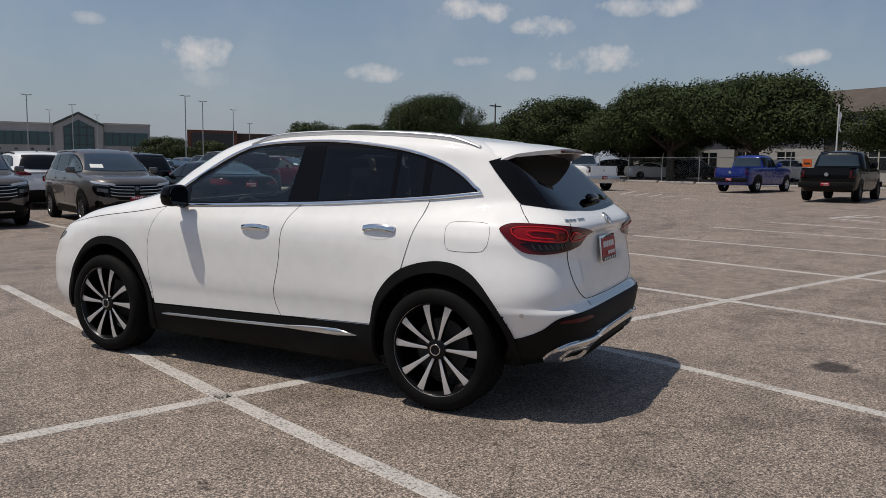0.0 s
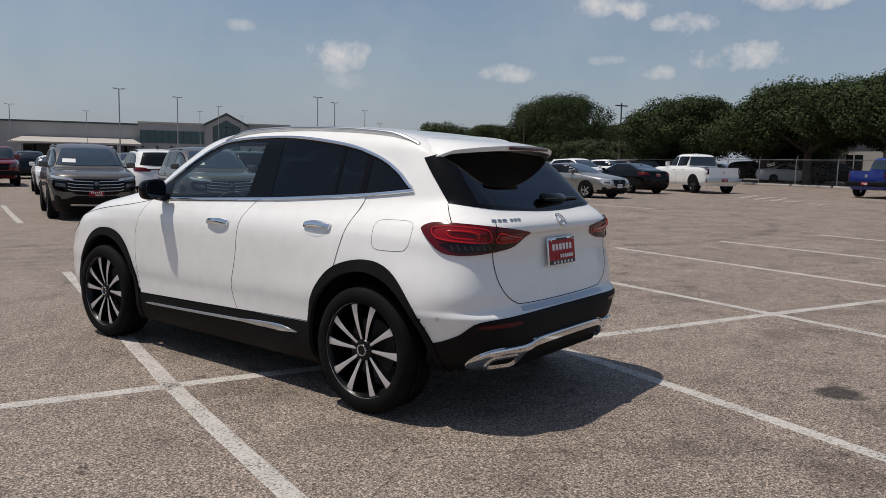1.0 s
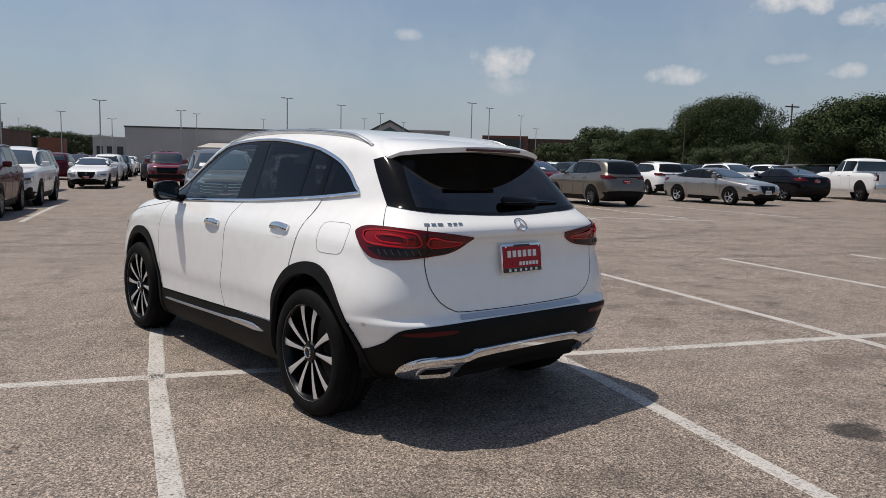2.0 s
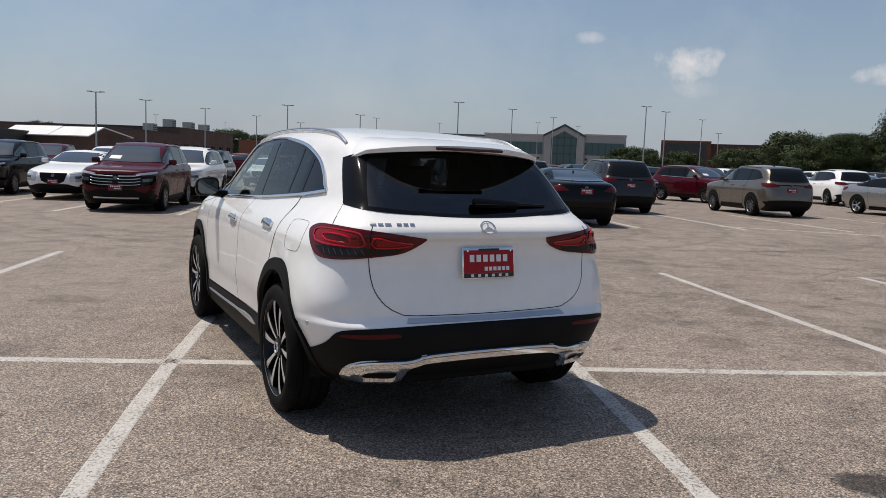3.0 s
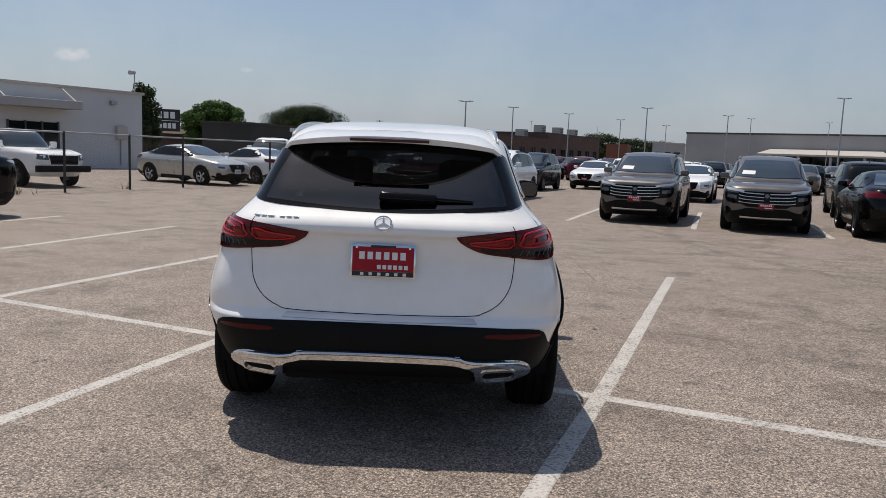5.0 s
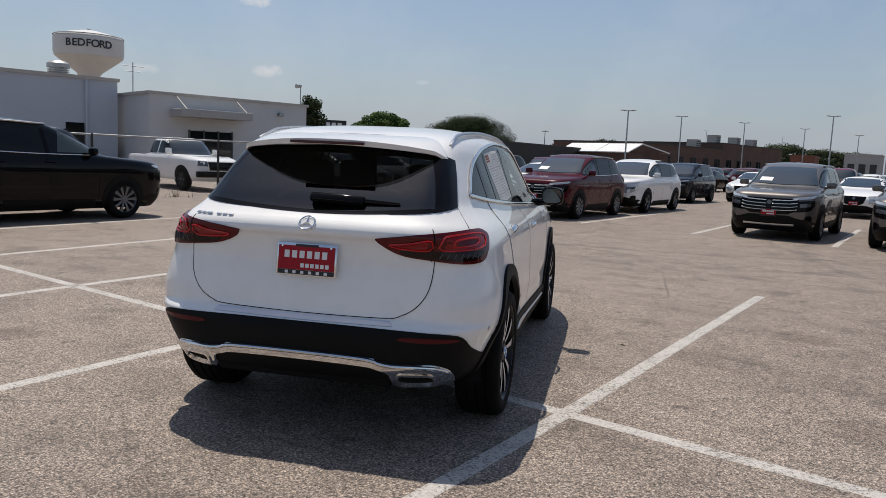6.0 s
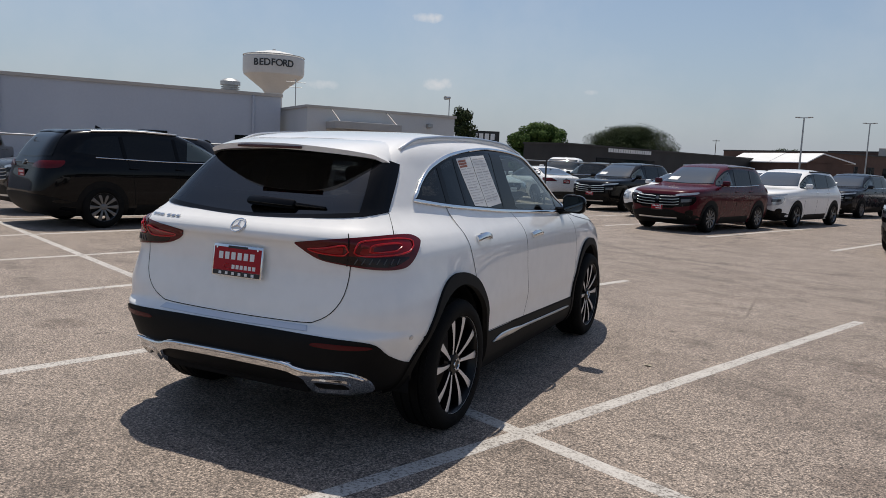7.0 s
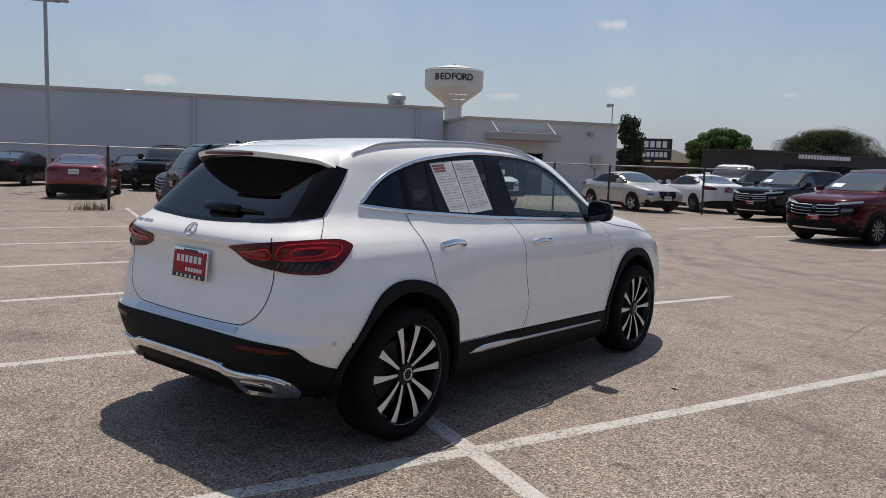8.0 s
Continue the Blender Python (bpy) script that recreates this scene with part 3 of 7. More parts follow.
xs = np.unique(np.concatenate([np.linspace(-900, -60, 12), np.linspace(-60, 0, 7), np.linspace(0, 30, 31), np.linspace(30, 95, 14), np.linspace(95, 900, 12)]))
ys = np.unique(np.concatenate([np.linspace(-600, -40, 8), np.linspace(-40, 60, 11), np.linspace(60, 1200, 16)]))
verts = [(x, y, rise(x)) for y in ys for x in xs]
faces = [(j * len(xs) + i, j * len(xs) + i + 1, (j + 1) * len(xs) + i + 1, (j + 1) * len(xs) + i) for j in range(len(ys) - 1) for i in range(len(xs) - 1)]
ground = new("ground", mesh_of("ground", verts, faces, M_LOT))
tagged(ground, "worn pale asphalt parking lot with cracks and tyre marks", "ground", kind="structure")

M_LINE = material("worn white road paint", (0.62, 0.60, 0.57), 0.7)
obj = place_of(M_LINE)
wear = calc(M_LINE, "ADD", calc(M_LINE, "MULTIPLY", noise_of(M_LINE, 62.0, 4.0, 0.75, obj), 0.75), calc(M_LINE, "MULTIPLY", noise_of(M_LINE, 4.0, 4.0, 0.6, obj), 0.25))
join(M_LINE, ramp(M_LINE, wear, [(0.38, (0.11, 0.095, 0.083)), (0.43, (0.27, 0.245, 0.22)), (0.485, (0.46, 0.43, 0.395)), (0.62, (0.56, 0.53, 0.49))]), bsdf(M_LINE).inputs["Base Color"])
bump(M_LINE, noise_of(M_LINE, 110.0, 3.0, 0.7, obj), 0.5, 0.005)


def stripe(points, wide=0.090):
    """A painted line through points on the lot, with uneven edges."""
    run = spline(points, 0.12, False)
    tang = np.gradient(run, axis=0)
    across = np.stack([-tang[:, 1], tang[:, 0]], 1) / (np.linalg.norm(tang, axis=1, keepdims=True) + 1e-9)
    verts = []
    for k, ((x, y), (ax, ay)) in enumerate(zip(run, across)):
        for s, drop, out in ((-1, -0.001, 0.010), (-1, 0.0025, 0.0), (1, 0.0025, 0.0), (1, -0.001, 0.010)):
            w = out + wide / 2 + 0.004 * noise.noise((x * 3 + 7 * s, y * 3, 0.5)) + 0.003 * noise.noise((x * 14, y * 14 + 9 * s, 2.5))
            px, py = x + s * ax * w, y + s * ay * w
            verts += [(px, py, rise(px) + drop)]
    faces = [(4 * k + i, 4 * k + i + 1, 4 * k + i + 5, 4 * k + i + 4) for k in range(len(run) - 1) for i in range(3)]
    ob = new("painted_line", mesh_of("painted_line", verts, faces, M_LINE, False))
    me = ob.data
    if me.polygons[0].normal.z < 0:
        me.flip_normals()
    return tagged(ob, "worn white painted parking stall line on the asphalt", "road marking", "stall lines", "structure")


stripe([(-14.0, 4.40), (-7.9, 4.29), (0.8, 4.165), (2.4, 4.155), (4.5, 4.10), (6.0, 4.06), (7.8, 4.02), (9.7, 3.94), (11.4, 3.83), (22.0, 3.35)])
# stall lines: the x at y = 9.4, at 4.1 and at -1.5
for top, x0, x1, x2 in ((9.45, 1.92, 2.11, 2.52), (9.36, 4.77, 4.89, 4.92), (9.12, 7.46, 7.65, 7.74), (9.0, 10.33, 10.46, 10.66), (8.95, 12.95, 13.25, 13.45), (8.95, 15.98, 16.15, 16.3),
                        (9.85, -0.86, -0.50, 0.10), (9.92, -3.62, -2.95, -2.50), (9.9, -6.30, -5.60, -5.10), (9.9, -9.1, -8.4, -7.9), (8.8, 18.36, 18.5, 18.7)):
    stripe([(x0, top), ((x0 + x1) / 2, (top + 4.1) / 2), (x1, 4.1), ((x1 + x2) / 2, 1.3), (x2, -1.5)])
for x in (-6.2, -3.9, -1.1, 1.62, 4.45, 7.2, 10.0, 12.8, 15.6):
    stripe([(x + 0.02, 17.0), (x - 0.12, 20.0), (x - 0.25, 23.4)], 0.11)
# hatched bay and arrow by the eastern stalls
for a, b in (((30.4, 23.0), (32.3, 23.4)), ((28.3, 20.6), (32.2, 22.5)), ((27.9, 19.5), (31.0, 20.9)), ((27.5, 18.5), (30.4, 19.8)), ((27.4, 17.9), (28.8, 18.1)), ((27.6, 17.0), (27.3, 16.1))):
    stripe([a, ((a[0] + b[0]) / 2, (a[1] + b[1]) / 2), b], 0.12)
for a, b in (((21.0, 8.5), (20.5, 7.1)), ((21.0, 8.5), (22.8, 8.4)), ((22.8, 8.4), (22.6, 7.6)), ((21.6, 8.45), (22.2, 7.9))):
    stripe([a, ((a[0] + b[0]) / 2, (a[1] + b[1]) / 2), b], 0.12)
for a, b in (((12.6, 18.2), (15.7, 16.0)), ((18.7, 23.1), (19.2, 16.7))):
    stripe([a, ((a[0] + b[0]) / 2, (a[1] + b[1]) / 2), b], 0.10)

# dry leaves blown onto the lot
M_DRYLEAF = grained("dry leaf", (0.34, 0.30, 0.22), (0.50, 0.45, 0.34), 20.0, 0.8, 60.0)
for lx, ly, turn, big in ((4.50, 5.92, 20, 0.030), (4.55, 5.77, 110, 0.016), (5.45, 6.9, 60, 0.012), (1.6, 2.6, 200, 0.012), (5.9, 3.3, 300, 0.010)):
    rim = [(big * math.cos(a) * (1.0 if abs(math.cos(a)) > 0.5 else 0.75), big * 0.55 * math.sin(a), 0.004 + 0.25 * big * abs(math.sin(1.7 * a))) for a in np.arange(10) / 10 * 2 * math.pi]
    verts = rim + [(x * 0.98, y * 0.98, z - 0.0015) for x, y, z in rim] + [(0, 0, 0.004), (0, 0, 0.0025)]
    faces = [(k, (k + 1) % 10, 20) for k in range(10)] + [((k + 1) % 10 + 10, k + 10, 21) for k in range(10)] + [(k + 10, (k + 1) % 10 + 10, (k + 1) % 10, k) for k in range(10)]
    leaf = tagged(new("dry_leaf", mesh_of("dry_leaf", verts, faces, M_DRYLEAF, False)), "small curled dry leaf lying on the asphalt", "leaf", "dry leaves")
    leaf.matrix_world = pose(lx, ly, rise(lx), 0, 0, turn)

# ---- buildings, poles, fences and trees round the lot ----
M_STEELWALL = grained("grey-blue painted steel cladding", (0.45, 0.48, 0.54), (0.51, 0.54, 0.60), 0.25, 0.55, 8.0, 0.05, 0.004)
M_STUCCO = grained("pale painted block wall", (0.52, 0.53, 0.53), (0.60, 0.60, 0.60), 0.3, 0.8, 12.0, 0.1, 0.006)
M_BEIGE = grained("pale grey panel wall", (0.34, 0.33, 0.32), (0.41, 0.40, 0.385), 0.2, 0.8, 6.0, 0.05)
M_BROWN = grained("dark brown brick wall", (0.085, 0.050, 0.038), (0.125, 0.074, 0.055), 0.6, 0.9, 14.0, 0.2)
M_CHAR = grained("charcoal painted wall", (0.028, 0.027, 0.026), (0.042, 0.040, 0.038), 0.4, 0.8, 10.0, 0.1)
M_BRICKRED = grained("orange brick wall", (0.15, 0.060, 0.038), (0.21, 0.085, 0.055), 0.5, 0.9, 10.0, 0.2)
M_TEAL = material("teal tinted curtain glass", (0.016, 0.070, 0.074), 0.05, 0.0, 0.4, 0.5)
M_DARKPANE = material("dark window pane", (0.010, 0.012, 0.013), 0.06, 0.0, 0.2, 0.4)
M_MULLION = material("dark mullion", (0.05, 0.06, 0.06), 0.5)
M_ROOFWHITE = grained("white metal roof", (0.70, 0.70, 0.68), (0.80, 0.80, 0.78), 0.4, 0.5, 6.0, 0.05)
M_ROOFBROWN = grained("brown shingle roof", (0.065, 0.050, 0.040), (0.105, 0.082, 0.064), 0.8, 0.9, 20.0, 0.3, 0.01)
M_TRIMPALE = grained("pale coping", (0.42, 0.39, 0.35), (0.50, 0.46, 0.42), 0.5, 0.6, 20.0)
M_GALV = grained("galvanised steel", (0.34, 0.35, 0.35), (0.42, 0.43, 0.43), 2.0, 0.45, 40.0, 0.05, 0.002, 0.7)
M_DARKPOST = grained("dark weathered post", (0.028, 0.026, 0.024), (0.05, 0.046, 0.042), 2.0, 0.7, 40.0)
M_BARK = grained("grey brown bark", (0.05, 0.038, 0.028), (0.10, 0.08, 0.062), 3.0, 0.9, 18.0, 0.6, 0.03)
M_SIGNBLACK = grained("black sign face", (0.012, 0.012, 0.013), (0.018, 0.018, 0.019), 1.0, 0.4, 20.0)
M_TANK = grained("pale tank paint", (0.58, 0.58, 0.56), (0.66, 0.66, 0.64), 0.2, 0.5, 2.0, 0.02)
M_LETTER = grained("dark lettering", (0.025, 0.03, 0.035), (0.04, 0.045, 0.05), 2.0, 0.6, 20.0)
M_GRASS = grained("dry grass", (0.17, 0.14, 0.065), (0.32, 0.26, 0.14), 0.4, 0.95, 4.0, 0.4, 0.05)


def block(name, x0, x1, y0, y1, z0, z1, mat, parent, label="", bevel=0.0, m=None):
    bm = bmesh.new()
    box(bm, x0, x1, y0, y1, z0, z1, bevel, m)
    return bm_part(name, bm, mat, parent, label, False)


def word_bars(name, parent, m, n, letter_w, letter_h, gap, mat):
    """Plain bars where lettering stands that is not spelled out."""
    for k in range(n):
        block(name, k * (letter_w + gap), k * (letter_w + gap) + letter_w, -0.03, 0.0, 0, letter_h, mat, parent, "", 0.0, m)


# the body shop: a long steel hall with a lower block in front
shop = tagged(new("body_shop_building"), "long grey-blue steel hall with a pale lower annex", "building")
shop.matrix_world = pose(-31.5, 23.6, 0, 0, 0, 76.5)
# local x runs along the hall's front to the north-east, y away from the lot
hall = block("hall_wall", -46.0, 0.0, 0.0, 24.0, 0, 4.67, M_STEELWALL, shop, "grey-blue steel hall")
block("hall_coping", -46.1, 0.1, -0.10, 24.1, 4.67, 4.84, M_TRIMPALE, hall)
for x in (-1.6, -14.0, -27.0, -40.0):
    bm = bmesh.new()
    pole(bm, (x, -0.12, 0.1), (x, -0.12, 4.64), 0.07, 0.07, 8)
    bm_part("downpipe", bm, M_STEELWALL, hall)
for x, low in ((-2.6, 0.0), (-17.5, 0.62)):
    bm = bmesh.new()
    pole(bm, (x, 1.2, 4.3), (x, 1.2, 5.20 - low), 0.42, 0.42, 20)
    pole(bm, (x, 1.2, 5.20 - low), (x, 1.2, 5.42 - low), 0.56, 0.56, 20)
    pole(bm, (x, 1.2, 5.42 - low), (x, 1.2, 5.56 - low), 0.56, 0.34, 20)
    for k in range(3):
        pole(bm, (x, 1.2, 4.86 - low + 0.11 * k), (x, 1.2, 4.91 - low + 0.11 * k), 0.52, 0.52, 20)
    bm_part("roof_vent", bm, M_GALV, hall)
annex = block("annex_wall", 0.4, 9.5, -3.6, 12.0, 0, 4.00, M_STUCCO, shop, "pale painted annex")
block("annex_coping", 0.3, 9.6, -3.7, 12.1, 4.00, 4.14, M_TRIMPALE, annex)
block("canopy", 1.45, 5.35, -5.1, -3.6, 2.92, 3.32, M_BEIGE, annex, "boxed entrance canopy", 0.03)
for x in (1.75, 5.05):
    bm = bmesh.new()
    pole(bm, (x, -5.0, 3.3), (x, -3.62, 4.0), 0.035, 0.035, 8)
    bm_part("canopy_tie", bm, M_TRIMPALE, annex)
block("entrance_door", 2.45, 4.85, -3.66, -3.58, 0.0, 2.25, M_DARKPANE, annex, "dark glazed entrance")
for x in (2.45, 3.25, 4.05, 4.85):
    block("door_frame", x - 0.04, x + 0.04, -3.70, -3.60, 0, 2.3, M_MULLION, annex)
block("utility_box", 7.9, 8.5, -3.85, -3.6, 1.55, 2.25, M_TRIMPALE, annex, "", 0.02)
block("conduit", 8.18, 8.24, -3.68, -3.6, 0.2, 1.55, M_GALV, annex)
block("wall_light", 7.6, 7.9, -3.9, -3.6, 3.35, 3.55, M_GALV, annex, "", 0.02)
bm = bmesh.new()
pole(bm, (9.2, -3.4, 4.1), (9.2, -3.4, 5.2), 0.03, 0.03, 6)
pole(bm, (9.2, -3.4, 5.2), (8.8, -3.6, 5.15), 0.09, 0.12, 8)
bm_part("floodlight", bm, M_GALV, annex)
bm = bmesh.new()
pole(bm, (1.5, 2.0, 4.2), (1.5, 2.0, 6.0), 0.03, 0.03, 6)
pole(bm, (0.9, 2.0, 5.8), (2.1, 2.0, 5.8), 0.02, 0.02, 6)
pole(bm, (1.1, 2.0, 5.5), (1.9, 2.0, 5.5), 0.02, 0.02, 6)
bm_part("roof_aerial", bm, M_GALV, annex)
for x, w in ((-1.7, 0.9), (-6.2, 1.5)):
    block("hall_opening", x - w, x, -0.05, 0.02, 0.0, 2.4, M_DARKPANE, hall)

# the sign on its post
sign = tagged(new("pole_sign"), "black rectangular shop sign on a dark post", "sign")
sign.matrix_world = pose(-39.3, 47.9, 0, 0, 0, 42)
block("sign_board", -1.5, 1.5, -0.18, 0.18, 2.45, 4.22, M_SIGNBLACK, sign, "black sign board", 0.02)
word_bars("sign_bar", sign, pose(-0.75, -0.185, 3.48), 4, 0.36, 0.52, 0.14, M_PLATEWHITE)
word_bars("sign_bar", sign, pose(-0.85, -0.185, 2.68), 6, 0.26, 0.42, 0.09, M_PLATEWHITE)
block("sign_rule", -1.4, 1.4, -0.19, -0.15, 3.27, 3.31, M_PLATEWHITE, sign)
bm = bmesh.new()
pole(bm, (0, 0.02, -0.1), (0, 0.02, 2.5), 0.15, 0.15, 10)
bm_part("sign_post", bm, M_DARKPOST, sign)

# the water tower
tower = tagged(new("water_tower"), "tall pale water tower lettered with the town's name", "water tower")
tower.matrix_world = pose(-219.0, 129.0, 0, 0, 0, 59.5)
v, f = lathe([(21.3, 2.9), (22.4, 3.6), (24.2, 6.0), (27.0, 9.6), (28.2, 9.95), (32.4, 9.95), (33.0, 9.5), (34.2, 6.0), (34.9, 2.5), (35.1, 0.6), (35.6, 0.5), (35.7, 0.05)], 64)
part("tank", [(y, z, x) for x, y, z in v], f, M_TANK, tower, "pale painted tank", sharp=25)
v, f = lathe([(0, 4.2), (3, 3.0), (21.5, 2.9)], 40)
part("shaft", [(y, z, x) for x, y, z in v], f, M_TANK, tower)
v, f = lathe([(33.0, 9.6), (33.25, 9.9), (33.0, 10.0)], 64)
part("tank_rim", [(y, z, x) for x, y, z in v], f, M_TRIMPALE, tower)
word = "BEDFORD"
for k, ch in enumerate(word):
    a = (k - 3) * 0.190
    cu = bpy.data.curves.new("letter", "FONT")
    cu.body, cu.size, cu.extrude, cu.align_x, cu.offset = ch, 3.0, 0.08, "CENTER", 0.05
    cu.materials.append(M_LETTER)
    ob = new("letter", cu)
    ob.parent = tower
    ob.matrix_local = pose(10.05 * math.sin(a), -10.05 * math.cos(a), 29.3, 90, 0, math.degrees(a))

# charcoal clubhouse and brown brick block to the north-west
club = tagged(new("charcoal_building"), "low charcoal flat-roofed building with a lettered front", "building")
club.matrix_world = pose(-41.8, 63.1, 0, 0, 0, 92)
block("wall", 0.0, 44.0, 0.0, 6.0, 0, 3.75, M_CHAR, club)
block("coping", -0.1, 44.1, -0.1, 6.1, 3.75, 3.92, M_DARKPOST, club)
block("porch_recess", 5.0, 17.0, -0.04, 0.02, 0.0, 2.6, M_DARKPANE, club)
word_bars("front_bar", club, pose(7.2, -0.02, 3.28), 18, 0.40, 0.42, 0.10, M_PLATEWHITE)
brick = tagged(new("brown_brick_building"), "long low brown brick building with rooftop units", "building")
brick.matrix_world = pose(-39.8, 123.5, 0, 0, 0, 82.5)
for x0, x1, y0, z in ((0.0, 34.0, 0.0, 5.45), (34.0, 68.0, 0.5, 6.8)):
    block("wall", x0, x1, y0, 18.0, 0, z, M_BROWN, brick)
    block("coping", x0, x1, y0 - 0.12, 18.1, z, z + 0.22, M_DARKPOST, brick)
    for k in range(6):
        x = x0 + 2.4 + 5.4 * k
        w = block("window", x, x + 2.4, y0 - 0.06, y0 + 0.05, 1.6, 3.6, M_DARKPANE, brick)
        block("window_bar", x + 1.14, x + 1.26, y0 - 0.12, y0, 1.6, 3.6, M_MULLION, w)
for x in (27.0, 36.4, 47.0, 56.5):
    z = 5.55 if x < 33 else 6.9
    u = block("rooftop_unit", x, x + 2.2, 3.0, 5.0, z, z + 1.8, M_TRIMPALE, brick, "", 0.06)
    for k in range(4):
        block("louvre", x + 0.2, x + 2.0, 2.94, 3.04, z + 0.2 + 0.36 * k, z + 0.36 + 0.36 * k, M_MULLION, u)
shed = tagged(new("white_roofed_shed"), "low shed with a sloping white metal roof", "building")
shed.matrix_world = pose(-46.6, 110.7, 0, 0, 0, -26.6)
block("wall", 0.1, 16.0, -2.3, 5.0, 0, 3.45, M_BROWN, shed)
for x0, x1, zt in ((0.0, 8.9, 4.75), (9.0, 16.1, 4.7)):
    gab = [(-2.6, 3.45), (0.0, zt), (5.2, 3.6), (5.2, 3.45), (0.0, zt - 0.16), (-2.6, 3.32)]
    part("roof", [(x0, y, z) for y, z in gab] + [(x1, y, z) for y, z in gab], [(k, k + 6, (k + 1) % 6 + 6, (k + 1) % 6) for k in range(6)] + [(0, 1, 4, 5), (1, 2, 3, 4), (11, 10, 7, 6), (10, 9, 8, 7)], M_ROOFWHITE, shed, "white metal roof", False)
part("gable_wall", [(16.0, -2.3, 3.3), (16.0, 0, 4.6), (16.0, 5.0, 3.5), (15.8, -2.3, 3.3), (15.8, 0, 4.6), (15.8, 5.0, 3.5)], [(0, 2, 1), (3, 4, 5), (0, 1, 4, 3), (1, 2, 5, 4)], M_BROWN, shed, smooth=False)

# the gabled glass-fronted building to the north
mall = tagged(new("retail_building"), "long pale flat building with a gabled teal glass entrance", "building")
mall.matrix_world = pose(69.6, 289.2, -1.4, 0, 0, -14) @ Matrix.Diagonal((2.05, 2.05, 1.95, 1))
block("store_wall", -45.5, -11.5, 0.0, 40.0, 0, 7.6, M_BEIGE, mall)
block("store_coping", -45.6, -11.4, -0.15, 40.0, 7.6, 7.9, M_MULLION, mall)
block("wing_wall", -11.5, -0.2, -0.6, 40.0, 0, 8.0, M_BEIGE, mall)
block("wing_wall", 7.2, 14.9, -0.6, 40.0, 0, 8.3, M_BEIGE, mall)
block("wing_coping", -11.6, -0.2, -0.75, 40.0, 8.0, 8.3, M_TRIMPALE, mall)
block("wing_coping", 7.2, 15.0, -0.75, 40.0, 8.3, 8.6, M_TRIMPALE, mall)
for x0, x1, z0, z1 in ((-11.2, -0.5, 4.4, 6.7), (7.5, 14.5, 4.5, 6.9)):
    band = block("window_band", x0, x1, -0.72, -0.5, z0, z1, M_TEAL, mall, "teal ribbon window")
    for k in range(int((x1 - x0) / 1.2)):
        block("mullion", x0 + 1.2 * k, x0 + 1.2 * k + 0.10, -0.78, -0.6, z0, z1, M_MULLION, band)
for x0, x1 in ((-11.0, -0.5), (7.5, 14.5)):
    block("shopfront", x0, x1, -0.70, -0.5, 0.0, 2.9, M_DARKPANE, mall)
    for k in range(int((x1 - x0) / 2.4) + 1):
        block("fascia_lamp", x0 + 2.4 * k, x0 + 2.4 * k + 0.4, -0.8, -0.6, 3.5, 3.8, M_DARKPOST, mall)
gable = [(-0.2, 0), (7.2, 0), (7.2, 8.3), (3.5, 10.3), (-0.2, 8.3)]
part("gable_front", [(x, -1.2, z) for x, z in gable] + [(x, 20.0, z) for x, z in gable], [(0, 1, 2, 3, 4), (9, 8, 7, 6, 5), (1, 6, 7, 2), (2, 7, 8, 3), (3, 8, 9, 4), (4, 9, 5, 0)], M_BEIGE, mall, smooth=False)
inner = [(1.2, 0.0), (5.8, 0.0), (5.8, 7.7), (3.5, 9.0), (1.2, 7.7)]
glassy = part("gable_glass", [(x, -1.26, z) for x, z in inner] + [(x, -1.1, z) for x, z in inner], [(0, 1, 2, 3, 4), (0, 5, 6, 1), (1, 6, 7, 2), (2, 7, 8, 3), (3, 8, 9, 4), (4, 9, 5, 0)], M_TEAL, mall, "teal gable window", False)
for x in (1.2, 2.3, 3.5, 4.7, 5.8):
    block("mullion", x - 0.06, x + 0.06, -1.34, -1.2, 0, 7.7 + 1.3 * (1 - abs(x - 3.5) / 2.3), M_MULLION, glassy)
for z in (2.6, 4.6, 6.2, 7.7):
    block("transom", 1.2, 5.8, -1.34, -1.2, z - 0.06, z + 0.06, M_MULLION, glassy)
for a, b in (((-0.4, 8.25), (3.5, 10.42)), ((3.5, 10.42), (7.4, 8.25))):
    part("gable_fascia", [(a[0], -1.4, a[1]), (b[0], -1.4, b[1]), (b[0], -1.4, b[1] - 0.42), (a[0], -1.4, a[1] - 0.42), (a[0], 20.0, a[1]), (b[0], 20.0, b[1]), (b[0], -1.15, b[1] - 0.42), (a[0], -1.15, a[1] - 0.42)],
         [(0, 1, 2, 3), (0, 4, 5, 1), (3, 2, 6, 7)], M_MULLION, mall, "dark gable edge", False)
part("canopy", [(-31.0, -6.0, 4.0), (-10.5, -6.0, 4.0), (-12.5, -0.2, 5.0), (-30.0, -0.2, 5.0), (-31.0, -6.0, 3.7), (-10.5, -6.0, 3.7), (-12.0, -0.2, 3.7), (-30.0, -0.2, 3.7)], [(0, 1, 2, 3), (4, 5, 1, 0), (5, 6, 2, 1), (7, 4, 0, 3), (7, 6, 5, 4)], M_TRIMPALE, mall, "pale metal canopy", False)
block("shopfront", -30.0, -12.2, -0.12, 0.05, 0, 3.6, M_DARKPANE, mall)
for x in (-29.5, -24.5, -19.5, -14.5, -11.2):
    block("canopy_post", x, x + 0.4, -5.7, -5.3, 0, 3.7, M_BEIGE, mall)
red = tagged(new("orange_brick_building"), "orange brick building with a dark glazed front", "building")
red.matrix_world = pose(109.3, 271.9, 0.9, 0, 0, -24) @ Matrix.Scale(1.95, 4)
block("wall", 0, 9.0, 0, 20, 0, 6.6, M_BRICKRED, red)
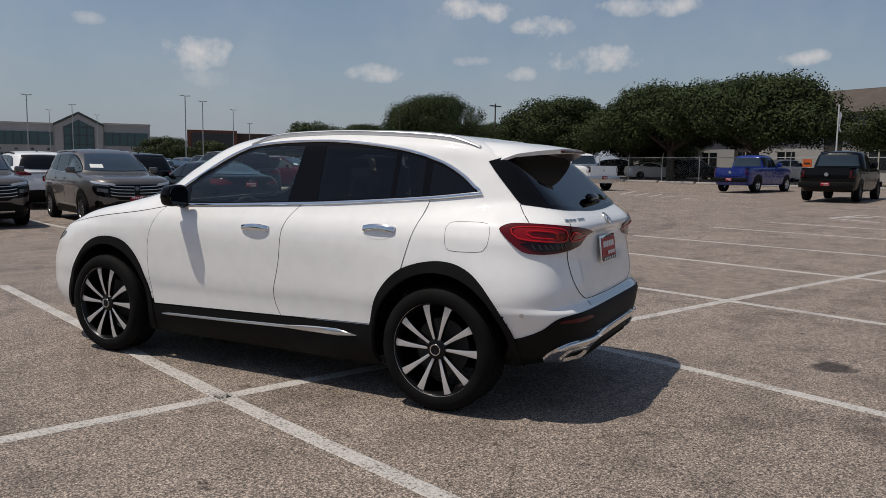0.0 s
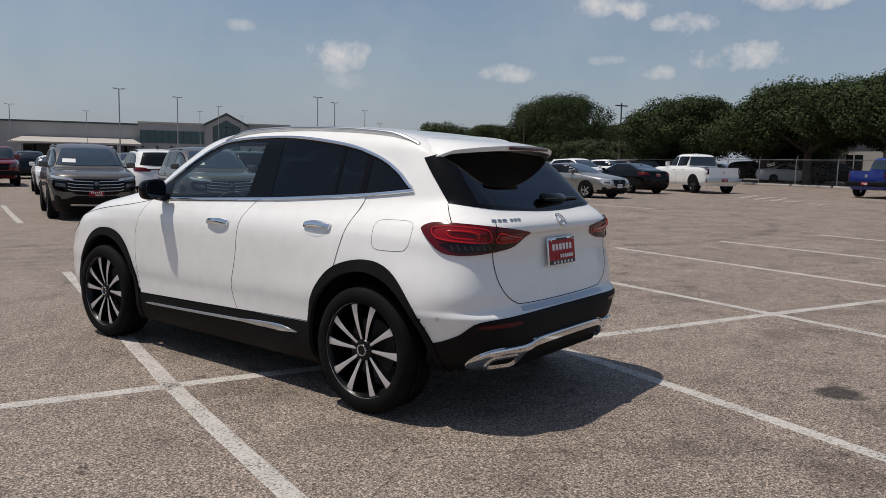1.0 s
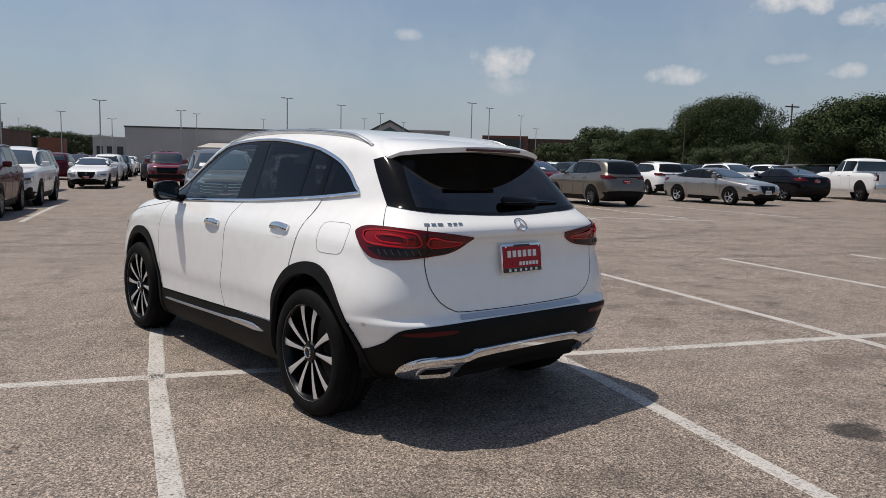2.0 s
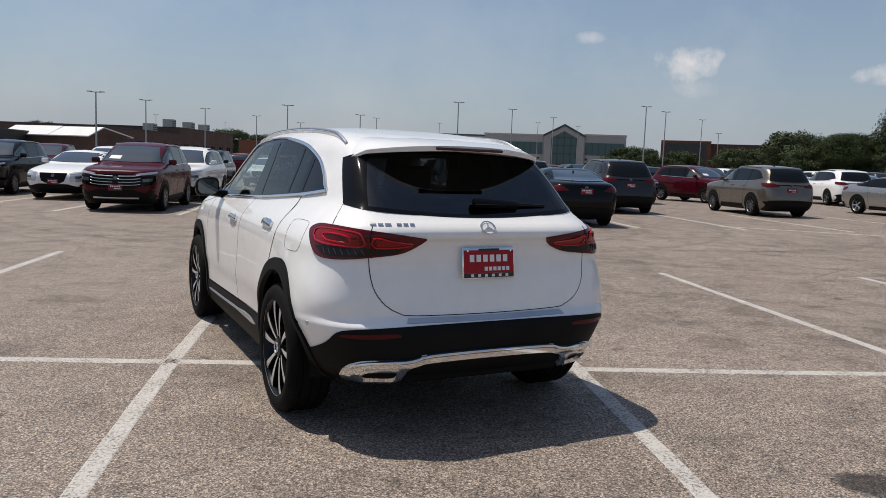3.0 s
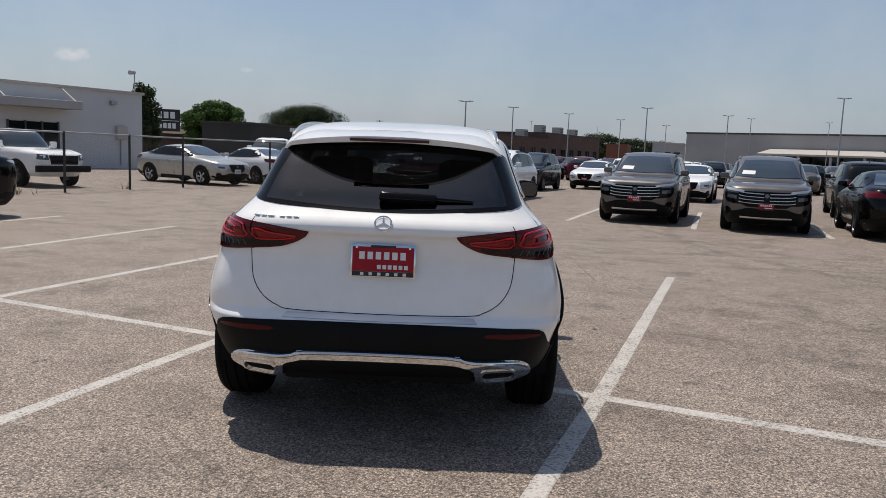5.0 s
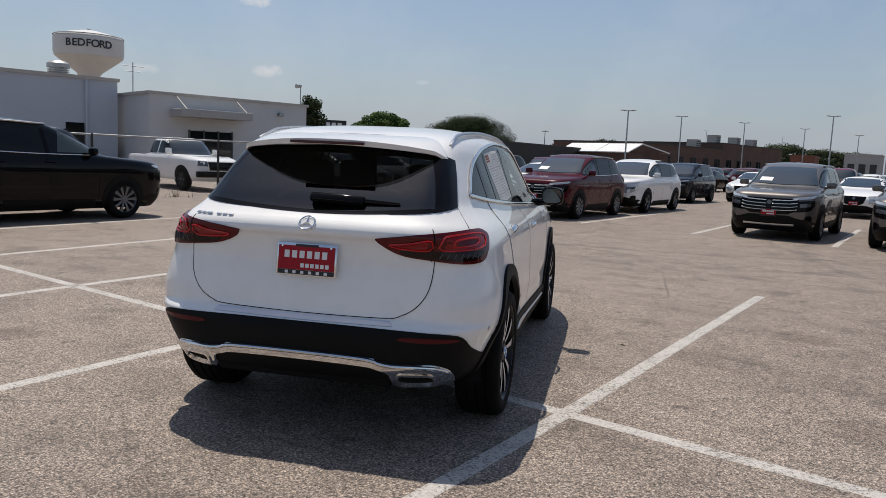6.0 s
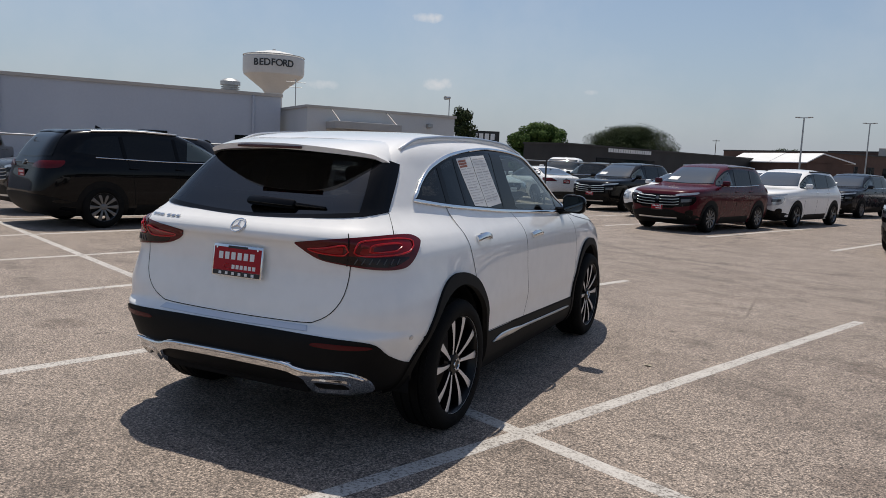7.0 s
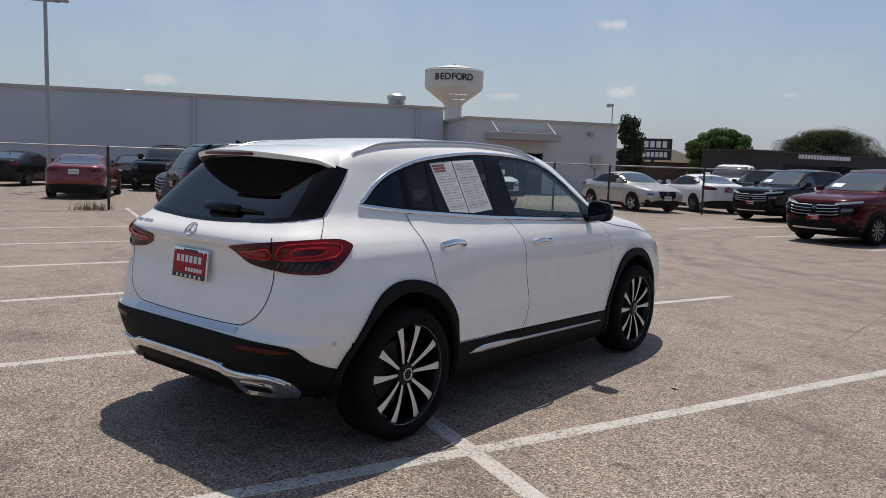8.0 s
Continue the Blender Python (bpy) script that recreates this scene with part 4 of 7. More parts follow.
glazing = block("glazing", 0.8, 8.2, -0.1, 0.1, 0.2, 6.0, M_DARKPANE, red)
for k in range(6):
    block("mullion", 0.8 + 1.45 * k, 0.95 + 1.45 * k, -0.2, 0.0, 0.2, 6.0, M_MULLION, glazing)
block("wall", 9.0, 18.0, 2.0, 20, 0, 6.2, M_BROWN, red)
block("wall", 18.0, 42.0, 3.0, 24, 0, 6.4, M_BROWN, red)
for k in range(10):
    block("window", 18.6 + 2.3 * k, 19.9 + 2.3 * k, 2.9, 3.05, 3.6, 5.2, M_DARKPANE, red)
low = tagged(new("pale_low_building"), "pale low building behind the lot", "building")
low.matrix_world = pose(-21.7, 217.0, 0, 0, 0, 3)
block("wall", 0, 8.3, 0, 14, 0, 6.9, M_BEIGE, low)
block("wall", -13.2, -7.2, 4, 14, 0, 6.5, M_BRICKRED, low, "orange brick wing")
block("coping", -0.1, 8.4, -0.12, 14, 6.9, 7.15, M_TRIMPALE, low)
for x in (0.9, 3.4, 5.9):
    block("opening", x, x + 1.5, -0.06, 0.05, 0, 4.6, M_DARKPANE, low)
house = tagged(new("low_house"), "low brown house with a shingle roof beyond the club", "building")
house.matrix_world = pose(-66.0, 66.0, 0, 0, 0, 55)
block("wall", -14.0, 12.0, 0, 9.0, 0, 2.7, M_BROWN, house)
part("roof", [(-14.6, -0.6, 2.7), (12.6, -0.6, 2.7), (12.6, 9.6, 2.7), (-14.6, 9.6, 2.7), (-11.0, 4.5, 4.4), (9.0, 4.5, 4.4)], [(0, 1, 5, 4), (1, 2, 5), (2, 3, 4, 5), (3, 0, 4), (3, 2, 1, 0)], M_ROOFBROWN, house, smooth=False)
# the apartment block behind the eastern trees
flats = tagged(new("apartment_building"), "two-storey pale apartment building with a brown hipped roof", "building")
flats.matrix_world = pose(62.0, 30.0, rise(62), 0, 0, -97)
fw = block("wall", -16.0, 26.0, 0.0, 12.0, 0, 5.2, M_BEIGE, flats)
part("roof", [(-17, -1, 5.2), (27, -1, 5.2), (27, 13, 5.2), (-17, 13, 5.2), (-11, 6, 7.6), (21, 6, 7.6)], [(0, 1, 5, 4), (1, 2, 5), (2, 3, 4, 5), (3, 0, 4), (3, 2, 1, 0)], M_ROOFBROWN, flats, smooth=False)
for k in range(11):
    for z in (0.9, 3.4):
        w = block("window", -14.5 + 3.7 * k, -13.0 + 3.7 * k, -0.08, 0.05, z, z + 1.4, M_DARKPANE, flats)
        block("window_bar", -13.8 + 3.7 * k, -13.7 + 3.7 * k, -0.12, 0.0, z, z + 1.4, M_TRIMPALE, w)
for k in range(5):
    block("entrance_recess", -11.8 + 8.0 * k, -10.4 + 8.0 * k, -0.06, 0.05, 0, 5.0, M_DARKPOST, flats)


# light masts of the lot
def mast(height):
    m = tagged(new("light_mast"), "tall grey lot light mast with twin floodlights", "street lamp", "light masts")
    bm = bmesh.new()
    pole(bm, (0, 0, 0), (0, 0, 0.7), 0.28, 0.28, 12)
    bm_part("mast_base", bm, M_TRIMPALE, m)
    bm = bmesh.new()
    pole(bm, (0, 0, 0.6), (0, 0, height), 0.095, 0.065, 10)
    bm_part("mast_pole", bm, M_GALV, m)
    bm = bmesh.new()
    box(bm, -0.5, 0.5, -0.03, 0.03, height - 0.06, height + 0.02, 0.01)
    bm_part("mast_arm", bm, M_GALV, m)
    for s in (-1, 1):
        bm = bmesh.new()
        box(bm, s * 0.55 - 0.22, s * 0.55 + 0.22, -0.14, 0.14, height - 0.02, height + 0.07, 0.03)
        bm_part("floodlight", bm, M_GALV, m)
    return m


for x, y, top in ((-22.7, 73.5, 7.0), (-25.2, 97.8, 8.1), (-61.4, 232.7, 13.1), (-22.0, 116.6, 8.5), (-68.4, 374.6, 18.0), (-17.9, 139.7, 9.0), (-7.8, 98.9, 8.3), (-11.0, 150.0, 8.6), (1.2, 117.0, 8.6), (3.8, 161.1, 10.8),
                  (20.9, 204.8, 12.7), (14.1, 96.8, 9.5), (25.3, 119.6, 10.7), (48.7, 207.8, 14.2), (41.6, 159.8, 12.5), (63.4, 219.9, 14.3), (40.3, 100.3, 10.4), (48.2, 113.3, 10.9), (71.0, 151.4, 12.8), (75.0, 152.0, 10.2)):
    mast(top).matrix_world = pose(x, y, 0, 0, 0, 12)
mast(9.0).matrix_world = pose(-23.5, 2.75, -2.1, 0, 0, 80)

# wire fences
def fence(name, run, high, spacing, mat, label, arms=False, slope=False, wires=0.085, kerb=False):
    fn = tagged(new(name), label, "fence")
    pts = []
    for (xa, ya), (xb, yb) in zip(run, run[1:]):
        n = max(1, round(math.hypot(xb - xa, yb - ya) / spacing))
        pts += [(xa + (xb - xa) * k / n, ya + (yb - ya) * k / n) for k in range(n)]
    pts.append(run[-1])
    for x, y in pts:
        bm = bmesh.new()
        z = rise(x)
        pole(bm, (x, y, z - 0.1), (x, y, z + high + 0.03), 0.034, 0.034, 8)
        if arms:
            pole(bm, (x, y, z + high), (x + 0.28, y + 0.1, z + high + 0.3), 0.02, 0.015, 6)
        bm_part("fence_post", bm, mat, fn)
    lines, tubes = [], []
    for (xa, ya), (xb, yb) in zip(pts, pts[1:]):
        bm = bmesh.new()
        pole(bm, (xa, ya, rise(xa) + high), (xb, yb, rise(xb) + high), 0.024, 0.024, 8)
        bm_part("top_rail", bm, M_GALV, fn)
        long = math.hypot(xb - xa, yb - ya)
        n = int(long / wires)
        for k in range(-int(high / wires), n):
            for s in (0, 1):
                u0, u1 = k * wires, k * wires + high
                a, b = max(u0, 0.0), min(u1, long)
                if b - a < 0.02:
                    continue
                za, zb = (a - u0, b - u0) if s == 0 else (high - (a - u0), high - (b - u0))
                q = lambda u, z: (xa + (xb - xa) * u / long, ya + (yb - ya) * u / long, rise(xa + (xb - xa) * u / long) + 0.02 + z * (high - 0.02) / high)
                tubes.append((q(a, za), q(b, zb)))
    vs, fs = [], []
    for a, b in tubes:
        k = len(vs)
        r = 0.0016
        for p in (a, b):
            vs += [(p[0] + r, p[1], p[2]), (p[0] - r * 0.5, p[1] + r * 0.5, p[2] + r * 0.8), (p[0] - r * 0.5, p[1] - r * 0.5, p[2] - r * 0.8)]
        fs += [(k, k + 1, k + 4, k + 3), (k + 1, k + 2, k + 5, k + 4), (k + 2, k, k + 3, k + 5)]
    w = part("wire_mesh", vs, fs, M_GALV if arms else M_DARKPOST, fn, "woven chain-link wire", False)
    tagged(w, kind="stuff")
    if kerb:
        for (xa, ya), (xb, yb) in zip(pts, pts[1:]):
            bm = bmesh.new()
            long = math.hypot(xb - xa, yb - ya)
            box(bm, 0.1, long - 0.1, -0.16, 0.0, 0, 0.14, 0.02, Matrix.Translation((xa - 0.5, ya, rise(xa))) @ Matrix.Rotation(math.atan2(yb - ya, xb - xa), 4, "Z"))
            bm_part("wheel_stop", bm, M_TRIMPALE, fn, "pale concrete kerb")
    return fn


fence("chain_link_fence", [(-15.4, -22.0), (-13.2, 3.9), (-11.6, 14.6), (-11.9, 19.5), (-10.95, 23.0), (-10.6, 27.0)], 1.62, 3.1, M_DARKPOST, "chain-link fence on dark posts along the lot")
fence("chain_link_fence", [(44.5, 8.0), (45.7, 24.2), (47.5, 34.0), (55.0, 56.0)], 1.75, 3.6, M_GALV, "galvanised chain-link fence with raked arms", True, wires=0.14, kerb=True)

# flag, utility poles, orange sign
def simple_pole(name, x, y, z, high, r, mat, label, cat):
    t = tagged(new(name), label, cat)
    t.matrix_world = pose(x, y, z)
    bm = bmesh.new()
    pole(bm, (0, 0, -0.2), (0, 0, high), r, r * 0.75, 8)
    bm_part("shaft", bm, mat, t)
    return t


flag = simple_pole("flag_pole", 43.5, 17.6, rise(43.5), 4.6, 0.05, M_TANK, "pale flag pole with a limp white flag", "flag pole")
vs = [(0.05 + 0.32 * u + 0.04 * math.sin(9 * v), 0.06 * math.sin(6 * u + 4 * v), 4.45 - 0.9 * v - 0.45 * u) for v in np.linspace(0, 1, 8) for u in np.linspace(0, 1, 6)]
part("flag", vs, [(6 * j + i, 6 * j + i + 1, 6 * j + i + 7, 6 * j + i + 6) for j in range(7) for i in range(5)], M_PLATEWHITE, flag, "limp white flag")
for x, y, h in ((63.2, 64.4, 8.6), (70.0, 92.0, 9.0), (-80.7, 166.0, 9.0)):
    up = simple_pole("utility_pole", x, y, 0.3, h, 0.10, M_BARK, "wooden utility pole with a cross arm", "utility pole")
    block("cross_arm", -0.9, 0.9, -0.06, 0.06, h - 0.35, h - 0.22, M_BARK, up)
osign = simple_pole("road_sign", 44.6, 19.6, rise(44), 1.2, 0.03, M_DARKPOST, "square orange road work sign on a thin post", "sign")
M_ORANGE = material("orange sign sheet", (0.55, 0.10, 0.01), 0.6)
block("sign_face", -0.03, 0.03, -0.24, 0.24, 1.2, 1.66, M_ORANGE, osign, "", 0.0, pose(0, 0, 0, 0, 0, 10))
block("sign_bar", -0.045, -0.03, -0.15, 0.15, 1.38, 1.46, M_PLATEBLACK, osign, "", 0.0, pose(0, 0, 0, 0, 0, 10))


# trees: trunk, limbs, and a crown of leaf clumps
def leaf_material(name, low, high):
    m = material(name, low, 0.85, spec=0.2)
    g = node(m, "ShaderNodeNewGeometry")
    join(m, ramp(m, g.outputs["Random Per Island"], [(0.1, low), (0.9, high)]), bsdf(m).inputs["Base Color"])
    bsdf(m).inputs["Subsurface Weight"].default_value = 0.0
    return m


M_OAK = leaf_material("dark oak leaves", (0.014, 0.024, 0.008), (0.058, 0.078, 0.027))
# paler than M_OAK: distance haze is put into the leaf colour
M_FAROAK = leaf_material("far oak leaves with haze painted in", (0.024, 0.038, 0.016), (0.085, 0.105, 0.048))
M_ELM = leaf_material("light green leaves", (0.035, 0.070, 0.014), (0.100, 0.160, 0.038))


def tree(seed, high, wide, leaves, mat, label, trunk=0.28, bare=0.25, leaf=0.24, clumps=34, puff=1.0):
    rg = random.Random(seed)
    t = tagged(new("tree"), label, "tree", "trees")
    bm = bmesh.new()
    fork = high * bare
    pole(bm, (0, 0, -0.2), (0.1, 0.05, fork), trunk, trunk * 0.72, 10)
    tips = []
    for k in range(clumps):
        a = rg.uniform(0, 2 * math.pi)
        u = rg.uniform(0, 1)
        zc = high * (bare + 0.10 + (0.86 - bare) * u ** 0.8)
        spread = wide / 2 * (0.35 + 0.65 * math.sin(math.pi * min(0.97, 0.22 + 0.72 * u)))
        r = spread * rg.uniform(0.35, 1.0) * (1 + 0.15 * math.sin(3 * a + seed))
        tips.append(Vector((r * math.cos(a), r * math.sin(a), zc)))
    for tip in tips[:14]:
        knee = Vector((tip.x * 0.45, tip.y * 0.45, fork + (tip.z - fork) * 0.45 + 0.1 * high * rg.random()))
        pole(bm, (0.1, 0.05, fork - 0.15), knee, trunk * 0.42, trunk * 0.26, 6)
        pole(bm, knee, tip, trunk * 0.26, trunk * 0.08, 6)
    bm_part("trunk", bm, M_BARK, t, "grey brown trunk and limbs")
    n_each = leaves // clumps
    vs, fs = [], []
    for tip in tips:
        size = puff * wide * rg.uniform(0.075, 0.135)
        for _ in range(n_each):
            d = Vector((rg.gauss(0, 1), rg.gauss(0, 1), rg.gauss(0, 0.8)))
            d = d.normalized() * size * rg.uniform(0.45, 1.08) ** 0.6
            p = tip + Vector((d.x, d.y, d.z * 0.75))
            face = d.normalized() + Vector((rg.gauss(0, 0.45), rg.gauss(0, 0.45), rg.gauss(0.25, 0.45)))
            ax = face.cross(Vector((rg.gauss(0, 1), rg.gauss(0, 1), rg.gauss(0, 1)))).normalized()
            up = face.cross(ax).normalized()
            w, h = leaf * rg.uniform(0.5, 1.1), leaf * rg.uniform(0.8, 1.6)
            k = len(vs)
            vs += [p - ax * w * 0.5, p + up * h * 0.5 + ax * w * 0.1, p + ax * w * 0.5, p - up * h * 0.5]
            fs.append((k, k + 1, k + 2, k + 3))
    c = part("crown", vs, fs, mat, t, "leafy crown", False)
    return t


oak_a = tree(3, 8.0, 12.5, 92000, M_OAK, "broad dark green live oak", 0.32, 0.16, 0.155, 190, 1.12)
oak_a.matrix_world = pose(95.5, 115.5, 0.4) @ Matrix.Diagonal((1.5, 1.5, 1.76, 1))
oak_b = tree(8, 6.9, 11.0, 84000, M_OAK, "dense dark green live oak", 0.30, 0.26, 0.15, 150, 1.05)
oak_b.matrix_world = pose(54.5, 46.5, rise(54) - 0.2)
oak_c = tree(14, 6.7, 11.5, 84000, M_OAK, "spreading live oak with dark foliage", 0.34, 0.36, 0.15, 140, 1.05)
oak_c.matrix_world = pose(51.5, 33.0, rise(51), 0, 0, 30)
for src, x, y, s, rz in ((oak_c, 50.3, 25.6, 1.02, 130), (oak_b, 60.0, 41.0, 0.78, 200), (oak_b, 86.0, 124.0, 1.18, 220), (oak_c, 60.5, 53.0, 0.78, 15), (oak_b, 119.0, 120.0, 1.40, 100),
                         (oak_c, 52.0, 15.6, 0.78, 260), (oak_b, 129.0, 140.0, 1.37, 170), (oak_c, 54.6, 39.0, 0.88, 300)):
    copy_thing(src, pose(x, y, rise(x) - 0.2, 0, 0, rz) @ Matrix.Scale(1.0, 4)).scale = (s, s, s)
elm = tree(21, 3.7, 4.1, 42000, M_ELM, "round bright green shade tree", 0.16, 0.06, 0.11, 130)
elm.matrix_world = pose(-54.6, 73.2, -0.3) @ Matrix.Scale(1.84, 4)
slim = tree(29, 4.6, 1.3, 6000, M_OAK, "narrow dark tree beside the annex", 0.12, 0.06, 0.14, 46, 3.0)
slim.matrix_world = pose(-31.7, 38.3, 0) @ Matrix.Scale(1.13, 4)
for src, x, y, s, rz in ((oak_a, -51.6, 88.3, 0.86, 40), (oak_b, -69.0, 98.0, 0.70, 140)):
    copy_thing(src, pose(x, y, 0, 0, 0, rz)).scale = (s, s, s)
# far oaks take the leaf colour with painted haze
oak_far = tree(33, 7.6, 12.0, 18000, M_FAROAK, "dark oak far behind the lot, haze painted into its leaves", 0.30, 0.16, 0.26, 110)
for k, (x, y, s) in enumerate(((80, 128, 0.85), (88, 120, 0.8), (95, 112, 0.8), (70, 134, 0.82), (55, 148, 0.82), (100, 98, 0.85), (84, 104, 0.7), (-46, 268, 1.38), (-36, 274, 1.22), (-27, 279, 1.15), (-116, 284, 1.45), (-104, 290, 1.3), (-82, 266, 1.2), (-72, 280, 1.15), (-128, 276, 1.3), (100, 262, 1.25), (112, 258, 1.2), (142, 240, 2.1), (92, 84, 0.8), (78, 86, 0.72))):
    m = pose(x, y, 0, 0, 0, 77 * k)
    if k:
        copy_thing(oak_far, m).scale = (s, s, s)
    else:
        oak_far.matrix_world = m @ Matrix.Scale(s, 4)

# weeds along the fence foot
weeds = tagged(new("weeds"), "dry weeds growing along the foot of the fence", "weeds", kind="stuff")
vs, fs = [], []
rg = random.Random(5)
for cx, cy, n in ((-13.2, 3.5, 130), (-13.5, 0.9, 20), (-12.1, 17.0, 14), (-11.6, 13.2, 20)):
    for _ in range(n):
        x, y = cx + rg.gauss(0, 0.12), cy + rg.gauss(0, 0.22)
        h, a = rg.uniform(0.06, 0.30), rg.uniform(0, 6.28)
        k = len(vs)
        dx, dy = 0.012 * math.cos(a), 0.012 * math.sin(a)
        lean = (rg.gauss(0, 0.08), rg.gauss(0, 0.08))
        vs += [(x - dx, y - dy, 0), (x + dx, y + dy, 0), (x + lean[0], y + lean[1], h)]
        fs.append((k, k + 1, k + 2))
part("blades", vs, fs, M_GRASS, weeds, smooth=False)

# ---- the white crossover in the middle of the lot ----
HERO = (3.256, 4.782, 0.0)
HERO_TURN = 21.85
hero = tagged(new("crossover_car"), "white compact crossover car parked askew across painted stall lines", "car")
hero.matrix_world = pose(*HERO, 0, 0, HERO_TURN)

zs = np.unique(np.round(np.concatenate([np.arange(0.19, 0.86, 0.022), np.arange(0.596, 0.654, 0.006), np.arange(0.86, 1.08, 0.010), np.arange(1.08, 1.50, 0.018), np.arange(1.50, 1.58, 0.007),
                                        [1.585, 1.589, 1.593, 1.596, 1.598, 1.5995]]), 4))
zs = zs + 0.10 * np.maximum(0.0, zs - 1.45)
skin = Shell(
    w=[(0.19, 0.809), (0.25, 0.854), (0.35, 0.874), (0.45, 0.876), (0.50, 0.877), (0.545, 0.881), (0.58, 0.886), (0.64, 0.887), (0.70, 0.886), (0.85, 0.883), (0.90, 0.880), (0.98, 0.867), (1.04, 0.840), (1.08, 0.812), (1.12, 0.786), (1.20, 0.757),
       (1.30, 0.719), (1.40, 0.681), (1.461, 0.660), (1.505, 0.635), (1.538, 0.600), (1.5655, 0.556), (1.5875, 0.480), (1.6018, 0.365), (1.6095, 0.245), (1.6144, 0.080)],
    rear=[(0.19, -1.50), (0.25, -1.72), (0.295, -2.00), (0.33, -2.085), (0.42, -2.130), (0.52, -2.142), (0.596, -2.134), (0.610, -2.122), (0.622, -2.106), (0.634, -2.093), (0.652, -2.085), (0.70, -2.077), (0.80, -2.055), (0.90, -2.038), (0.97, -2.038), (1.00, -2.046), (1.022, -2.070), (1.04, -2.073),
          (1.08, -2.050), (1.12, -1.988), (1.16, -1.942), (1.20, -1.901), (1.22, -1.879), (1.30, -1.787), (1.35, -1.730), (1.40, -1.667), (1.45, -1.593), (1.483, -1.537), (1.516, -1.454), (1.549, -1.326), (1.582, -1.079), (1.5985, -0.899), (1.6095, -0.679), (1.6144, -0.520)],
    front=[(0.19, 2.093), (0.30, 2.245), (0.45, 2.311), (0.60, 2.281), (0.70, 2.235), (0.75, 2.207), (0.84, 2.122), (0.90, 2.045), (0.94, 1.940), (0.98, 1.835), (1.01, 1.735), (1.04, 1.610), (1.06, 1.505), (1.10, 1.335), (1.15, 1.175), (1.20, 1.088), (1.30, 0.933), (1.40, 0.755),
           (1.483, 0.586), (1.538, 0.426), (1.571, 0.266), (1.593, 0.106), (1.604, -0.014), (1.6144, -0.233)],
    mid=[(0.19, -0.1), (1.0, -0.3), (1.2, -0.45), (1.62, -0.49)],
    nr=[(0.19, 3.3), (0.40, 4.4), (0.60, 5.6), (0.75, 7.2), (0.95, 7.8), (1.05, 6.6), (1.20, 11.5), (1.45, 17.0), (1.53, 13.0), (1.6, 4.5), (1.62, 3.2)],
    nf=[(0.19, 5.5), (0.40, 6.0), (0.60, 6.3), (0.75, 6.7), (0.95, 7.2), (1.05, 8.6), (1.20, 5.5), (1.45, 5.3), (1.53, 5.0), (1.6, 3.2), (1.62, 2.6)],
    taper=[(0.19, -0.140), (0.40, -0.150), (0.60, -0.160), (0.75, -0.104), (0.95, -0.030), (1.05, -0.035), (1.20, 0.118), (1.45, 0.128), (1.62, 0.128)],
    zs=zs, around=190)

RADIUS, RIM = 0.354, 0.270
AXLES = (-1.3645, 1.3645)
# glass outlines in the side view, as (along, up)
DLO = spline([(0.80, 1.088), (0.80, 1.088), (0.45, 1.094), (-0.30, 1.128), (-0.654, 1.148), (-1.193, 1.188), (-1.535, 1.226), (-1.535, 1.226), (-1.484, 1.262), (-1.426, 1.308), (-1.284, 1.388), (-1.066, 1.457),
              (-0.83, 1.493), (-0.562, 1.515), (-0.35, 1.520), (-0.073, 1.512), (0.15, 1.490), (0.26, 1.458), (0.417, 1.390), (0.70, 1.228), (0.83, 1.14), (0.83, 1.14)], 0.035)
PANE_F = spline([(0.62, 1.112), (0.62, 1.112), (0.30, 1.118), (-0.225, 1.142), (-0.225, 1.142), (-0.268, 1.490), (-0.268, 1.490), (-0.05, 1.490), (0.14, 1.470), (0.25, 1.435), (0.40, 1.368), (0.60, 1.255), (0.655, 1.215), (0.655, 1.215)], 0.03)
PANE_R = spline([(-0.452, 1.155), (-0.452, 1.155), (-0.965, 1.186), (-0.965, 1.186), (-0.950, 1.455), (-0.950, 1.455), (-0.83, 1.472), (-0.56, 1.494), (-0.432, 1.498), (-0.432, 1.498)], 0.03)
PANE_D = spline([(-0.995, 1.190), (-0.995, 1.190), (-1.170, 1.200), (-1.170, 1.200), (-1.155, 1.408), (-1.155, 1.408), (-1.06, 1.436), (-0.98, 1.452), (-0.98, 1.452)], 0.03)
PANE_Q = spline([(-1.215, 1.207), (-1.215, 1.207), (-1.490, 1.235), (-1.490, 1.235), (-1.42, 1.292), (-1.30, 1.358), (-1.20, 1.395), (-1.20, 1.395)], 0.03)
# glass outlines in the rear and front views, as (across, up)
REAR_GLASS = spline([(-0.690, 1.172), (-0.690, 1.172), (-0.35, 1.130), (0, 1.119), (0.35, 1.130), (0.690, 1.172), (0.690, 1.172), (0.652, 1.29), (0.598, 1.410), (0.598, 1.410), (0.53, 1.440), (0, 1.462), (-0.53, 1.440), (-0.598, 1.410), (-0.598, 1.410), (-0.652, 1.29)], 0.035)
REAR_OPEN = spline([(-0.600, 1.168), (-0.600, 1.168), (-0.3, 1.143), (0, 1.133), (0.3, 1.143), (0.600, 1.168), (0.600, 1.168), (0.565, 1.29), (0.505, 1.435), (0.505, 1.435), (0, 1.445), (-0.505, 1.435), (-0.505, 1.435), (-0.565, 1.29)], 0.035)
